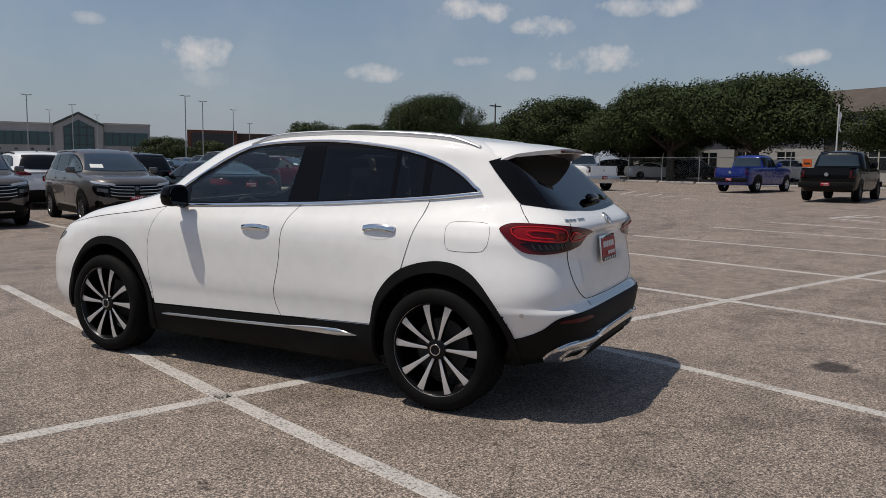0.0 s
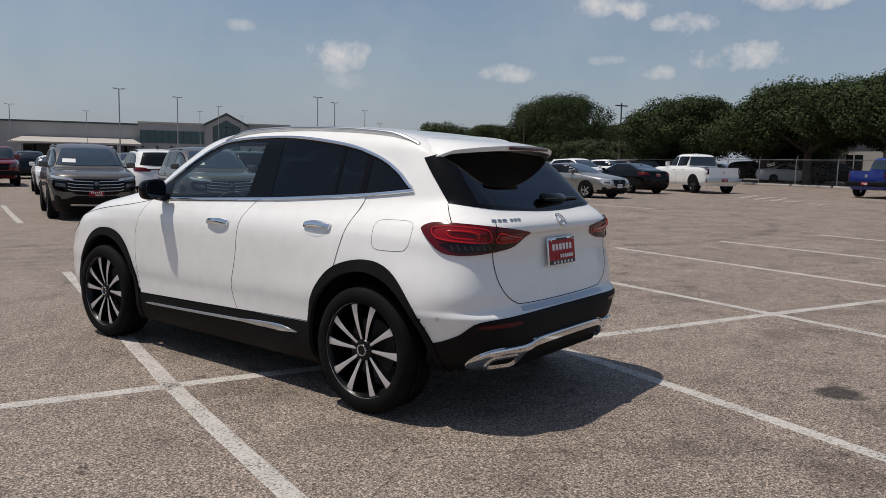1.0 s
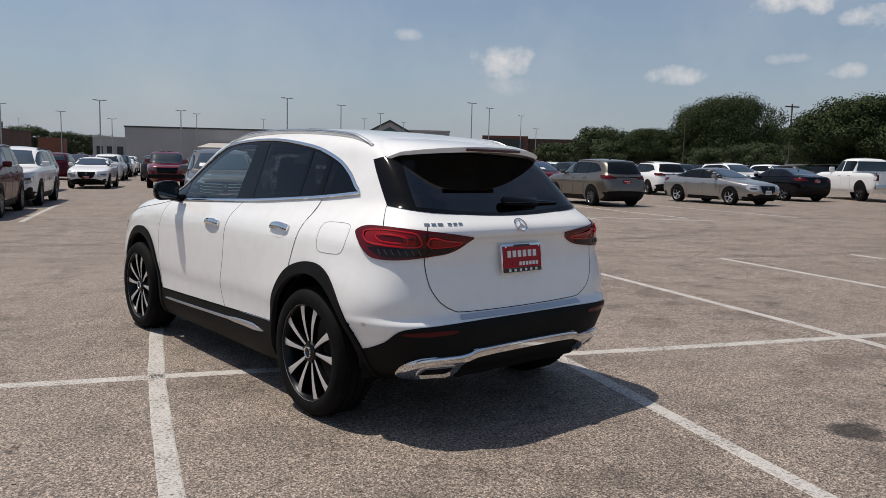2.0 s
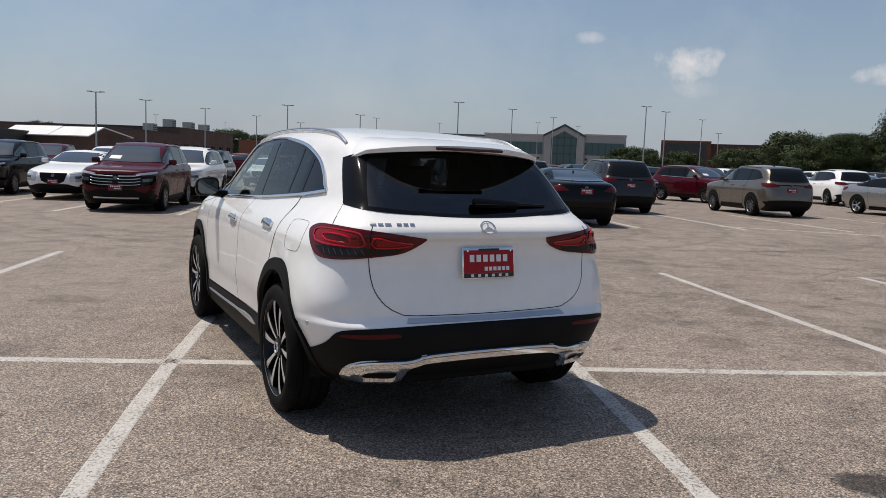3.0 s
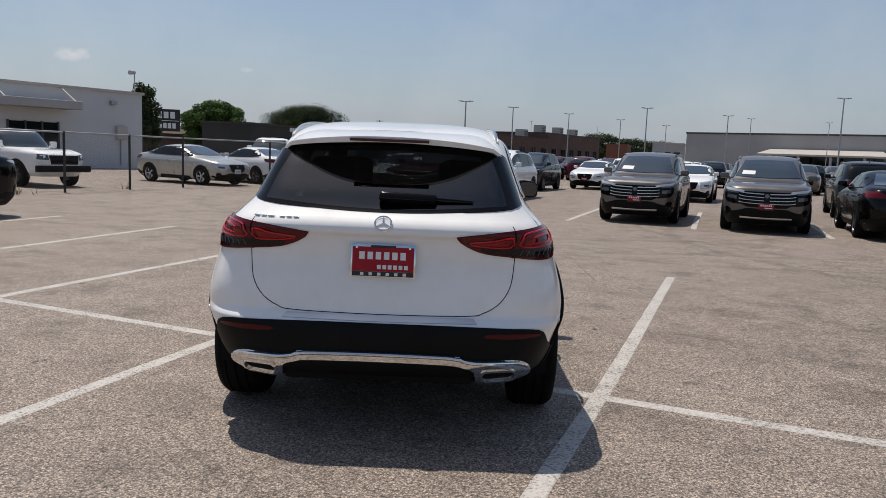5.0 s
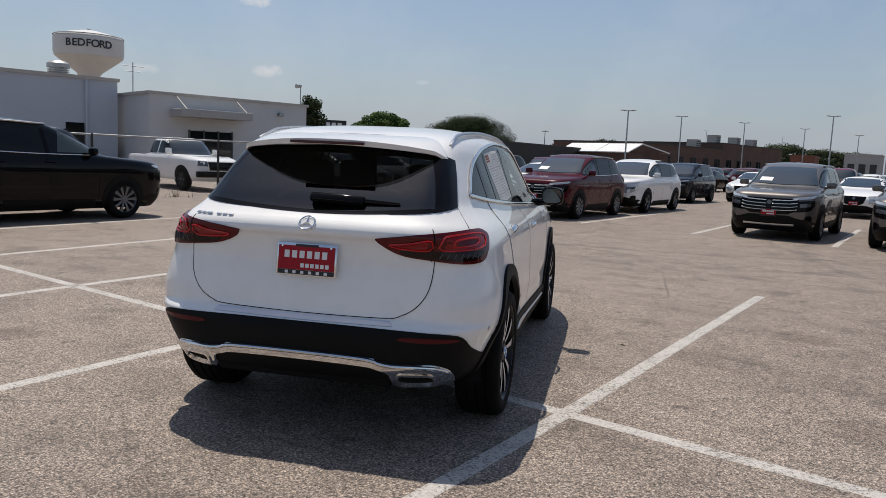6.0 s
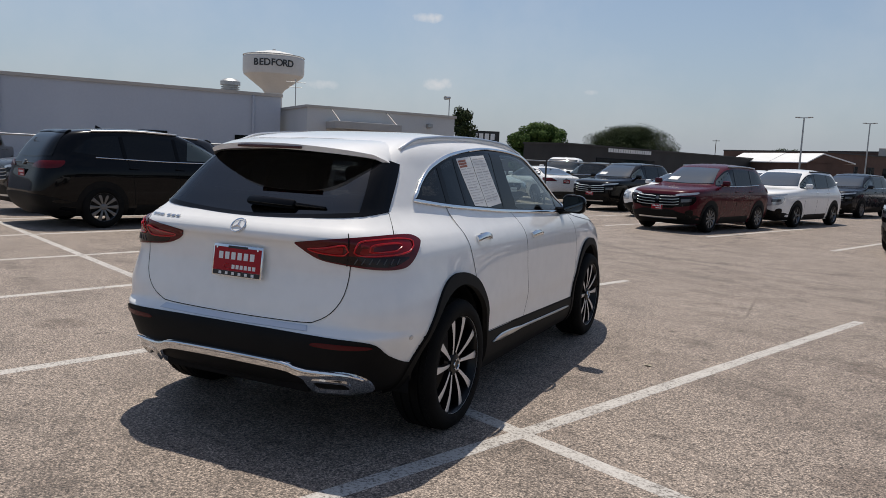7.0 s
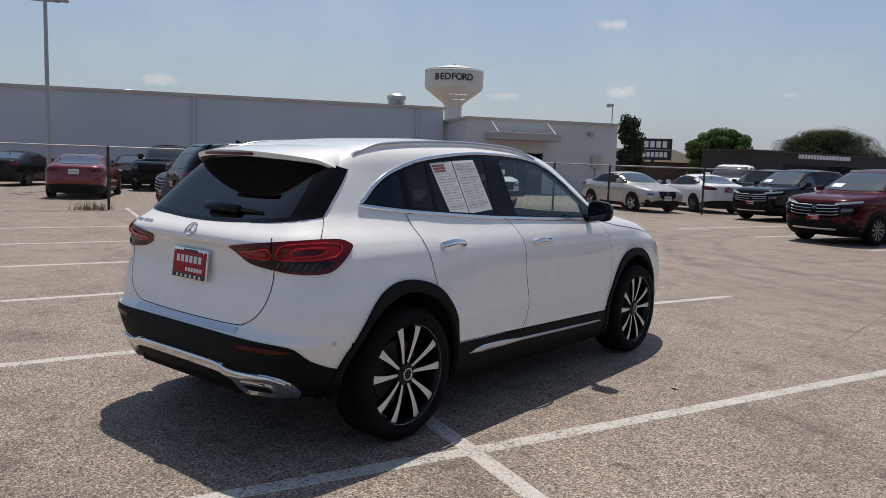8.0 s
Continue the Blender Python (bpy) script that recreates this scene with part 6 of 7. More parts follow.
# roof rails, aerial
for s in (-1, 1):
    path = [(0.594, 0.20, 1.520), (0.588, 0.13, 1.545), (0.582, 0.02, 1.566), (0.577, -0.116, 1.580), (0.568, -0.477, 1.590), (0.565, -0.895, 1.579), (0.562, -1.207, 1.557), (0.560, -1.38, 1.529), (0.560, -1.46, 1.506)]
    base, _ = skin.line("side", [(b, c - 0.022) for a, b, c in path], s, 0.04)
    t = np.linspace(0, 1, len(base))[:, None]
    up = np.array([s * 0.15, 0, 1.0])
    run = base + up * (0.002 + 0.020 * np.minimum(1, np.minimum(t * 9, (1 - t) * 9)))
    part("roof_rail", *sweep(run, np.tile([s * 0.45, 0, 0.9], (len(run), 1)), 0.020, 0.014, False, 10), M_SATIN, hero, "satin aluminium roof rail")
    bm = bmesh.new()
    run2 = base + up * 0.004
    v, f = sweep(run2, np.tile([s * 0.45, 0, 0.9], (len(run2), 1)), 0.012, 0.026, False, 8)
    part("rail_foot", v, f, M_WHITE, hero)
# door mirrors
for s in (-1, 1):
    bm = bmesh.new()
    bmesh.ops.create_uvsphere(bm, u_segments=24, v_segments=14, radius=1.0)
    for q in bm.verts:
        c = q.co
        e = [math.copysign(abs(t) ** 0.62, t) for t in c]
        q.co = Vector((s * (0.945 + 0.088 * e[0]), 0.585 + (0.075 if e[1] > 0 else 0.035) * e[1], 1.160 + 0.070 * e[2] - 0.008 * e[0]))
    mirror = bm_part("door_mirror", bm, M_GLOSSBLACK, hero, "gloss black door mirror")
    bm = bmesh.new()
    pole(bm, (s * 0.80, 0.66, 1.098), (s * 0.91, 0.60, 1.110), 0.034, 0.026, 10)
    bm_part("mirror_arm", bm, M_GLOSSBLACK, mirror)
    bm = bmesh.new()
    face = [(s * 0.945 + x, 0.5475, 1.160 + z) for x, z in rounded(-0.074, 0.074, -0.056, 0.056, 0.040)]
    front = [bm.verts.new(q) for q in face]
    rear = [bm.verts.new((x, y + 0.006, z)) for x, y, z in face]
    bm.faces.new(front)
    for k in range(len(face)):
        bm.faces.new((front[k], rear[k], rear[(k + 1) % len(face)], front[(k + 1) % len(face)]))
    bm_part("mirror_glass", bm, M_MIRROR, mirror, "mirror glass")
    bm = bmesh.new()
    box(bm, -0.055, 0.055, -0.008, 0.008, -0.010, 0.010, 0.003, pose(s * 0.965, 0.658, 1.150, 0, 0, -s * 18))
    bm_part("mirror_indicator", bm, M_LAMPCLEAR, mirror)

# wiper, emblem, lettering blocks, plate
bm = bmesh.new()
p0, n0 = skin.on("rear", 0.0, 1.178)
p1, n1 = skin.on("rear", 0.24, 1.178)
p2, n2 = skin.on("rear", 0.43, 1.176)
box(bm, -0.035, 0.25, -0.050, -0.012, -0.022, 0.022, 0.012, Matrix.Translation(p0) @ pose(0, 0, 0, -40, 2, 2))
pole(bm, p1 + n1 * 0.02, p2 + n2 * 0.012, 0.009, 0.006, 8)
pole(bm, p0 + n0 * 0.008 + np.array([0.02, 0, 0.0]), p2 + n2 * 0.008, 0.006, 0.005, 8)
bm_part("rear_wiper", bm, M_GLOSSBLACK, tailgate, "black rear wiper")
p, n = skin.on("rear", 0.0, 1.072)
bm = bmesh.new()
m = Matrix.Translation(Vector(p) + Vector(n) * 0.002) @ Vector(n).to_track_quat("Z", "Y").to_matrix().to_4x4()
a24 = [2 * math.pi * k / 32 for k in range(32)]
tor = []
for a in a24:
    tor.append([bm.verts.new(m @ Vector((math.cos(a) * (0.0405 + 0.0042 * math.cos(b)), math.sin(a) * (0.0405 + 0.0042 * math.cos(b)), 0.004 + 0.0042 * math.sin(b)))) for b in np.arange(8) / 8 * 2 * math.pi])
for i in range(32):
    for k in range(8):
        bm.faces.new((tor[i][k], tor[(i + 1) % 32][k], tor[(i + 1) % 32][(k + 1) % 8], tor[i][(k + 1) % 8]))
bm_part("emblem_ring", bm, M_CHROME, tailgate, "round chrome emblem ring")
bm = bmesh.new()
bmesh.ops.create_cone(bm, cap_ends=True, segments=24, radius1=0.036, radius2=0.034, depth=0.004, matrix=m @ Matrix.Translation((0, 0, 0.001)))
bm_part("emblem_disc", bm, M_WHITE, tailgate)
for k in range(3):
    bm = bmesh.new()
    a = math.pi / 2 + 2 * math.pi * k / 3
    pole(bm, m @ Vector((0, 0, 0.006)), m @ Vector((0.039 * math.cos(a), 0.039 * math.sin(a), 0.005)), 0.006, 0.002, 6)
    bm_part("emblem_bar", bm, M_CHROME, tailgate)
for x0, x1 in ((-0.628, -0.602), (-0.593, -0.569), (-0.560, -0.530), (-0.502, -0.478), (-0.468, -0.444), (-0.434, -0.410)):
    run, nor = skin.line("rear", [(x0, 1.0885), (x1, 1.0885)], 1, 0.01, False, 0.005)
    part("badge_bar", *sweep(run, nor, 0.017, 0.005, False, 6), M_SATIN, tailgate, "plain bar for a chrome badge letter")


def dealer_plate(parent, m, fine):
    """A red plate in a chrome frame; its words are plain bars."""
    bm = bmesh.new()
    box(bm, -0.157, 0.157, -0.010, 0.0, -0.080, 0.080, 0.004, m)
    plate = bm_part("plate_frame", bm, M_CHROME if fine else M_PLATEBLACK, parent, "chrome plate frame")
    bm = bmesh.new()
    box(bm, -0.148, 0.148, -0.0125, -0.009, -0.052, 0.066, 0.0, m)
    bm_part("plate_panel", bm, M_PLATERED, plate, "red dealer plate panel", False)
    if fine:
        bm = bmesh.new()
        box(bm, -0.148, 0.148, -0.0122, -0.009, -0.075, -0.053, 0.0, m)
        box(bm, -0.060, 0.060, -0.0135, -0.009, 0.062, 0.074, 0.0, m)
        bm_part("plate_strip", bm, M_PLATEBLACK, plate, "", False)
    bm = bmesh.new()
    d = -0.0145
    for k in range(6):
        x0 = -0.115 + k * 0.0395
        box(bm, x0, x0 + 0.026, d, -0.010, 0.006, 0.042, 0.0, m)
        if fine:
            bm_part("plate_bar", bm, M_PLATEWHITE, plate, "", False)
            for xa, xb, za, zb in ((-0.108 + k * 0.041, -0.092 + k * 0.041, -0.071, -0.057), (-0.028 + k * 0.026, -0.010 + k * 0.026, -0.040, -0.020)):
                bm = bmesh.new()
                box(bm, xa, xb, d, -0.010, za, zb, 0.0, m)
                bm_part("plate_bar", bm, M_PLATEWHITE, plate, "", False)
            bm = bmesh.new()
    if not fine:
        box(bm, -0.030, 0.120, d, -0.010, -0.038, -0.020, 0.0, m)
        bm_part("plate_bar", bm, M_PLATEWHITE, plate, "white print as plain bars", False)
    else:
        for x in (-0.128, 0.128):
            pole(bm, m @ Vector((x, -0.009, 0.062)), m @ Vector((x, -0.017, 0.062)), 0.006, 0.005, 10)
        bm_part("plate_screws", bm, M_CHROME, plate)
        ring = [m @ Vector((-0.056 + 0.024 * math.cos(a), -0.0145, -0.030 + 0.012 * math.sin(a))) for a in np.arange(20) / 20 * 2 * math.pi]
        nr = np.tile(np.array((m.to_3x3() @ Vector((0, -1, 0)))[:]), (20, 1))
        part("plate_mark", *sweep(np.array([q[:] for q in ring]), nr, 0.0035, 0.003, True, 6), M_TAILBRIGHT, plate)
    return plate


dealer_plate(tailgate, pose(0.006, -2.064, 0.895, -7, 0, 0), True)

# cabin: seats, dashboard, steering wheel, parcel shelf
def car_seat(parent, x, y, wide, label):
    bm = bmesh.new()
    box(bm, x - wide / 2, x + wide / 2, y - 0.05, y + 0.48, 0.42, 0.60, 0.05)
    box(bm, -wide / 2, wide / 2, -0.07, 0.07, 0.0, 0.62, 0.05, pose(x, y - 0.02, 0.56, 14, 0, 0))
    box(bm, -0.14, 0.14, -0.05, 0.05, 0.64, 0.84, 0.045, pose(x, y - 0.02, 0.56, 14, 0, 0))
    pole(bm, (x - 0.05, y - 0.16, 1.16), (x - 0.05, y - 0.175, 1.23), 0.008)
    pole(bm, (x + 0.05, y - 0.16, 1.16), (x + 0.05, y - 0.175, 1.23), 0.008)
    bm_part("car_seat", bm, M_SEAT, parent, label)


for x in (-0.38, 0.38):
    car_seat(hero, x, -0.10, 0.50, "black leather front seat")
    car_seat(hero, x, -0.92, 0.52, "black leather rear seat")
bm = bmesh.new()
box(bm, -0.74, 0.74, 0.55, 1.05, 0.60, 1.02, 0.06)
box(bm, -0.10, 0.10, -0.2, 0.7, 0.40, 0.66, 0.04)
box(bm, -0.66, 0.66, -0.9, 0.9, 0.26, 0.42, 0.02)
box(bm, -0.62, 0.62, -1.75, -1.12, 0.60, 0.98, 0.04)
bm_part("dashboard", bm, M_CABIN, hero, "dark dashboard and console")
ring = [Vector((-0.38 + 0.185 * math.cos(a), 0.42 + 0.185 * math.sin(a) * 0.34, 0.955 + 0.185 * math.sin(a) * 0.94)) for a in np.arange(32) / 32 * 2 * math.pi]
v, f = sweep(np.array([q[:] for q in ring]), np.tile([0, -0.94, 0.34], (32, 1)), 0.030, 0.032, True, 10)
steer = part("steering_wheel", v, f, M_SEAT, hero, "black leather steering wheel")
bm = bmesh.new()
box(bm, -0.06, 0.06, -0.03, 0.03, -0.05, 0.05, 0.02, pose(-0.38, 0.44, 0.955, -20, 0, 0))
for a in (0, 180, 270):
    pole(bm, (-0.38, 0.44, 0.955), (-0.38 + 0.18 * math.cos(radians(a)), 0.42, 0.955 + 0.17 * math.sin(radians(a))), 0.016)
bm_part("steering_boss", bm, M_SATIN, steer)

# price sheets behind the rear door glass
for nm, q in (("sticker_sheet", [(-0.935, 1.452), (-0.742, 1.470), (-0.70, 1.165), (-0.865, 1.160)]), ("sticker_sheet", [(-0.734, 1.470), (-0.535, 1.482), (-0.465, 1.185), (-0.692, 1.165)])):
    quad = spline([c for c in q for _ in (0, 1)], 0.06)
    sheet = skin.patch(nm, "side", quad, M_PAPER, hero, 0.0052, 0.001, 0.06, 1, label="white printed paper sheet on the window")
    q = np.array(q)
    for k in range(17):
        t = 0.06 + 0.052 * k
        a, b = q[0] * (1 - t) + q[3] * t, q[1] * (1 - t) + q[2] * t
        if k < 3 and q[0][0] < -0.8:
            ends, mat, w = ((0.06, 0.60),), M_INKRED, 0.013
        else:
            ends, mat, w = ((0.08, 0.46), (0.52, 0.92 - 0.16 * (k % 3 == 1))), M_INK, 0.004 + 0.003 * (k % 5 == 0)
        for e0, e1 in ends:
            run, nor = skin.line("side", [a + (b - a) * e0, a + (b - a) * e1], 1, 0.05, False, 0.0058)
            part("print_bar", *sweep(run, nor, w, 0.0006, False, 4), mat, sheet, "", False)

# ---- parked vehicles ----
def profile_rows(rows, k, h):
    return [(z * h, v * k) for z, v in rows]


SUV = dict(
    w=[(0.115, 0.88), (0.2, 0.955), (0.38, 0.99), (0.52, 1.0), (0.58, 0.985), (0.64, 0.945), (0.70, 0.90), (0.80, 0.835), (0.88, 0.785), (0.93, 0.745), (0.958, 0.70), (0.976, 0.61), (0.990, 0.42), (0.997, 0.22), (1.0, 0.06)],
    rear=[(0.115, -0.88), (0.2, -0.965), (0.33, -1.0), (0.42, -0.992), (0.55, -0.968), (0.62, -0.955), (0.66, -0.938), (0.78, -0.885), (0.88, -0.825), (0.93, -0.77), (0.96, -0.66), (0.985, -0.46), (1.0, -0.24)],
    front=[(0.115, 0.92), (0.2, 0.975), (0.33, 1.0), (0.49, 0.995), (0.56, 0.975), (0.60, 0.925), (0.625, 0.80), (0.645, 0.63), (0.660, 0.50), (0.70, 0.435), (0.80, 0.305), (0.90, 0.155), (0.95, 0.055), (0.98, -0.06), (1.0, -0.2)],
    belt=0.655, roof=0.905, dlo=[(0.40, 0.672), (0.40, 0.672), (0.0, 0.675), (-0.45, 0.690), (-0.76, 0.735), (-0.76, 0.735), (-0.70, 0.815), (-0.58, 0.893), (-0.2, 0.920), (0.03, 0.912), (0.16, 0.868), (0.34, 0.740)],
    pillars=(-0.02, -0.42), ws=(0.745, 0.70, 0.56, 0.925), rg=(0.74, 0.69, 0.60, 0.905), tail=(0.575, 0.645))
SEDAN = dict(
    w=[(0.13, 0.88), (0.22, 0.955), (0.40, 0.99), (0.55, 1.0), (0.64, 0.975), (0.71, 0.925), (0.76, 0.885), (0.84, 0.835), (0.90, 0.785), (0.94, 0.72), (0.97, 0.58), (0.99, 0.32), (1.0, 0.05)],
    rear=[(0.13, -0.90), (0.25, -0.975), (0.42, -1.0), (0.60, -0.985), (0.70, -0.965), (0.735, -0.93), (0.75, -0.86), (0.762, -0.775), (0.80, -0.67), (0.87, -0.53), (0.93, -0.40), (0.97, -0.29), (1.0, -0.12)],
    front=[(0.13, 0.90), (0.25, 0.98), (0.40, 1.0), (0.52, 0.975), (0.58, 0.90), (0.63, 0.76), (0.67, 0.58), (0.70, 0.45), (0.74, 0.385), (0.82, 0.26), (0.90, 0.125), (0.95, 0.04), (0.98, -0.01), (1.0, -0.05)],
    belt=0.70, roof=0.925, dlo=[(0.37, 0.708), (0.37, 0.708), (0.0, 0.714), (-0.40, 0.730), (-0.66, 0.756), (-0.66, 0.756), (-0.58, 0.83), (-0.44, 0.900), (-0.20, 0.938), (0.0, 0.934), (0.10, 0.905), (0.25, 0.815)],
    pillars=(-0.06, -0.44), ws=(0.74, 0.745, 0.58, 0.945), rg=(0.70, 0.775, 0.56, 0.93), tail=(0.60, 0.685))
M_GREYRIM = material("grey alloy rim", (0.17, 0.17, 0.175), 0.35, 0.9)
M_DARKRIM = material("dark alloy rim", (0.03, 0.03, 0.032), 0.35, 0.3)
M_SILVERRIM = material("silver alloy rim", (0.62, 0.62, 0.62), 0.3, 0.9)


def vehicle(kind, colour, spec, length, width, height, base, label, category="car", radius=0.35, rim=None, plate="red", rails=True, bars=4, lamp_mat=None, price=False):
    """A parked car from its proportions: skin, glass, lamps, grille, wheels and trim."""
    hw, hl, H = width / 2, length / 2, height
    car = tagged(new(kind), label, category, "parked vehicles")
    zz = np.unique(np.round(np.concatenate([np.linspace(spec["w"][0][0], 0.55, 13), np.linspace(0.55, 0.72, 16), np.linspace(0.72, 0.94, 13), np.linspace(0.94, 1.0, 9)]) * H, 4))
    sk = Shell(profile_rows(spec["w"], hw * 0.985, H), profile_rows(spec["rear"], hl, H), profile_rows(spec["front"], hl, H), [(0, 0), (0.7 * H, -0.1 * hl), (H, -0.18 * hl)],
               [(0, 7.5), (0.62 * H, 7.5), (0.72 * H, 6.5), (0.93 * H, 6.5), (H, 3.4)], [(0, 7.0), (0.56 * H, 6.5), (0.64 * H, 6.0), (0.93 * H, 5.4), (H, 3.2)], zz, 84)
    low = tuple(range(sk.n - 1, -1, -1))
    part("body", sk.verts, sk.faces + [sk.top, low], colour, car, sharp=45)
    P = lambda pts: [(a * hl, b * H) for a, b in pts]
    R = lambda pts: [(a * hw, b * H) for a, b in pts]
    rim_mat = rim or M_GREYRIM
    belt = spec["belt"]
    for s in (-1, 1):
        for y in (-base / 2, base / 2):
            a = np.linspace(0, 2 * np.pi, 28, endpoint=False)
            sk.patch("arch_moulding", "side", np.stack([y + (radius + 0.085) * np.cos(a), np.maximum(radius + (radius + 0.085) * np.sin(a), sk.verts[:, 2].min() + 0.02)], 1), M_CLADDING, car, 0.010, 0.016, 0.07, s)
            wheel(car, s * (hw - 0.012), y, radius, radius * 0.70, 0.11, 10 if bars else 5, False, rim_mat, 0.035)
        sk.patch("sill_cladding", "side", np.array(P([(0.62 * base / length * 2 * 0.5, 0.125), (0.33, 0.215), (-0.33, 0.225), (-0.36, 0.125)])), M_CLADDING, car, 0.010, 0.016, 0.08, s)
        dlo = spline(P(spec["dlo"]), 0.10)
        sk.patch("side_window", "side", dlo, M_GLASS_SIDE, car, 0.008, 0.014, 0.07, s, label="dark tinted side glass")
        fore = np.array([q for q in dlo if q[0] > (spec["pillars"][0] + 0.05) * hl])
        fore = fore.mean(0) + (fore - fore.mean(0)) * [0.93, 0.86]
        fore = np.concatenate([np.linspace(a, b, max(2, int(np.linalg.norm(b - a) / 0.06) + 1))[:-1] for a, b in zip(fore, np.roll(fore, -1, 0)) if np.linalg.norm(b - a) > 1e-4])
        # the shell is solid, so light through the front pane is painted on
        if spec is SUV:
            sk.patch("front_side_window", "side", fore, M_GLASS_FRONT, car, 0.0105, 0.004, 0.07, s, label="front door glass, painted paler for the light through it")
        for py in spec["pillars"]:
            run, nor = sk.line("side", [(py * hl + 0.02, (belt + 0.02) * H), (py * hl - 0.02, spec["roof"] * H)], s, 0.1, lift=0.010)
            part("pillar", *sweep(run, nor, 0.075, 0.006, False, 6), M_GLOSSBLACK, car)
        run, nor = sk.line("side", [(0.40 * hl, (belt + 0.008) * H), (-0.1 * hl, (belt + 0.012) * H), (-0.62 * hl, (belt + 0.035) * H)], s, 0.15, lift=0.010)
        part("belt_trim", *sweep(run, nor, 0.018, 0.01, False, 6), M_CHROME if bars else M_GLOSSBLACK, car)
        for dy0, dy1 in ((0.36, 0.36), (-0.03, -0.01), (-0.40, -0.36)):
            run, nor = sk.line("side", [(dy0 * hl, (belt + 0.01) * H), (dy1 * hl, 0.45 * H), (dy1 * hl + 0.03, 0.23 * H)], s, 0.15, lift=0.001)
            part("door_gap", *sweep(run, nor, 0.008, 0.004, False, 4), M_SEAM, car)
        for hy in (-0.01, -0.36):
            run, nor = sk.line("side", [(hy * hl + 0.10, 0.585 * H), (hy * hl - 0.08, 0.59 * H)], s, 0.05, lift=0.014)
            part("door_handle", *sweep(run, nor, 0.03, 0.025, False, 6), colour, car)
        # mirrors
        bm = bmesh.new()
        c = sk.on("side", (0.32 if spec is SUV else 0.26) * hl, (belt + 0.015) * H, s)[0]
        box(bm, -0.10, 0.10, -0.05, 0.05, -0.068, 0.068, 0.04, pose(c[0] + s * 0.12, c[1] - 0.03, c[2] + 0.06))
        pole(bm, (c[0] - s * 0.03, c[1], c[2]), (c[0] + s * 0.10, c[1] - 0.03, c[2] + 0.03), 0.03, 0.03, 6)
        bm_part("door_mirror", bm, colour, car)
        # lamps
        t0, t1 = spec["tail"]
        cc = -hl + 0.95
        sk.patch("tail_lamp", "round", spline(np.array([(26, t0 * H + 0.02), (36, t1 * H - 0.01), (50, t1 * H), (60, t1 * H), (57, t0 * H + 0.03), (48, t0 * H), (36, t0 * H)]), 0.5), M_TAILRED, car, 0.014, 0.022, 0.05, s, label="red tail lamp", centre=cc)
        lamp = sk.patch("headlamp", "ahead", spline(np.array([(26, 0.375 * H), (27, 0.49 * H), (34, 0.50 * H), (50, 0.515 * H), (52, 0.46 * H), (46, 0.40 * H), (36, 0.372 * H)]), 0.5), lamp_mat or M_GLOSSBLACK, car, 0.012, 0.02, 0.05, s, label="headlamp housing", centre=hl - 0.95)
        sk.patch("lamp_lens", "ahead", spline(np.array([(33, 0.425 * H), (33, 0.47 * H), (45, 0.48 * H), (45, 0.44 * H)]).repeat(2, 0), 0.5), M_LAMPDARK, lamp, 0.016, 0.008, 0.05, s, centre=hl - 0.95)
        sk.patch("running_light", "ahead", spline(np.array([(27, 0.515 * H), (28, 0.538 * H), (44, 0.560 * H), (57, 0.570 * H), (55, 0.548 * H), (42, 0.530 * H)]), 0.5), M_LAMPCLEAR, car, 0.014, 0.02, 0.05, s, label="slim clear running light", centre=hl - 0.95)
        if rails:
            run, nor = sk.line("side", [(0.02 * hl, 0.945 * H), (-0.3 * hl, 0.957 * H), (-0.62 * hl, 0.94 * H)], s, 0.15, lift=0.02)
            part("roof_rail", *sweep(run, nor, 0.035, 0.035, False, 6), M_SATIN if bars else M_CLADDING, car)
    b, z0, t, z1 = spec["ws"]
    sk.patch("windscreen", "front", spline(R([(-b, z0), (-b, z0), (0, z0 - 0.012), (b, z0), (b, z0), (t, z1 - 0.01), (t, z1 - 0.01), (0, z1), (-t, z1 - 0.01), (-t, z1 - 0.01)]), 0.10), M_GLASS_CAR, car, 0.014, 0.020, 0.06, label="dark reflecting windscreen")
    if price:
        sk.patch("price_sheet", "front", spline(np.array(R([(0.30, z0 + 0.025), (0.60, z0 + 0.027), (0.58, z0 + 0.075), (0.29, z0 + 0.073)])).repeat(2, 0), 0.05), M_PAPER, car, 0.017, 0.004, 0.05, label="white price sheet behind the windscreen")
    b, z0, t, z1 = spec["rg"]
    sk.patch("rear_glass", "rear", spline(R([(-b, z0), (-b, z0), (0, z0 - 0.012), (b, z0), (b, z0), (t, z1), (t, z1), (0, z1 + 0.008), (-t, z1), (-t, z1)]), 0.10), M_GLASS_SIDE if spec is SUV else M_GLASS_CAR, car, 0.014, 0.020, 0.06, label="dark tinted rear glass")
    # lower bumpers, grille
    sk.patch("front_bumper_lower", "front", spline(R([(-0.86, 0.13), (0, 0.125), (0.86, 0.13), (0.90, 0.25), (0.62, 0.285), (0.45, 0.315), (0, 0.315), (-0.45, 0.315), (-0.62, 0.285), (-0.90, 0.25)]), 0.12), M_CLADDING, car, 0.013, 0.02, 0.06)
    sk.patch("rear_bumper_lower", "rear", spline(R([(-0.82, 0.13), (0, 0.125), (0.82, 0.13), (0.90, 0.30), (0.45, 0.33), (0, 0.335), (-0.45, 0.33), (-0.90, 0.30)]), 0.12), M_CLADDING, car, 0.013, 0.02, 0.06)
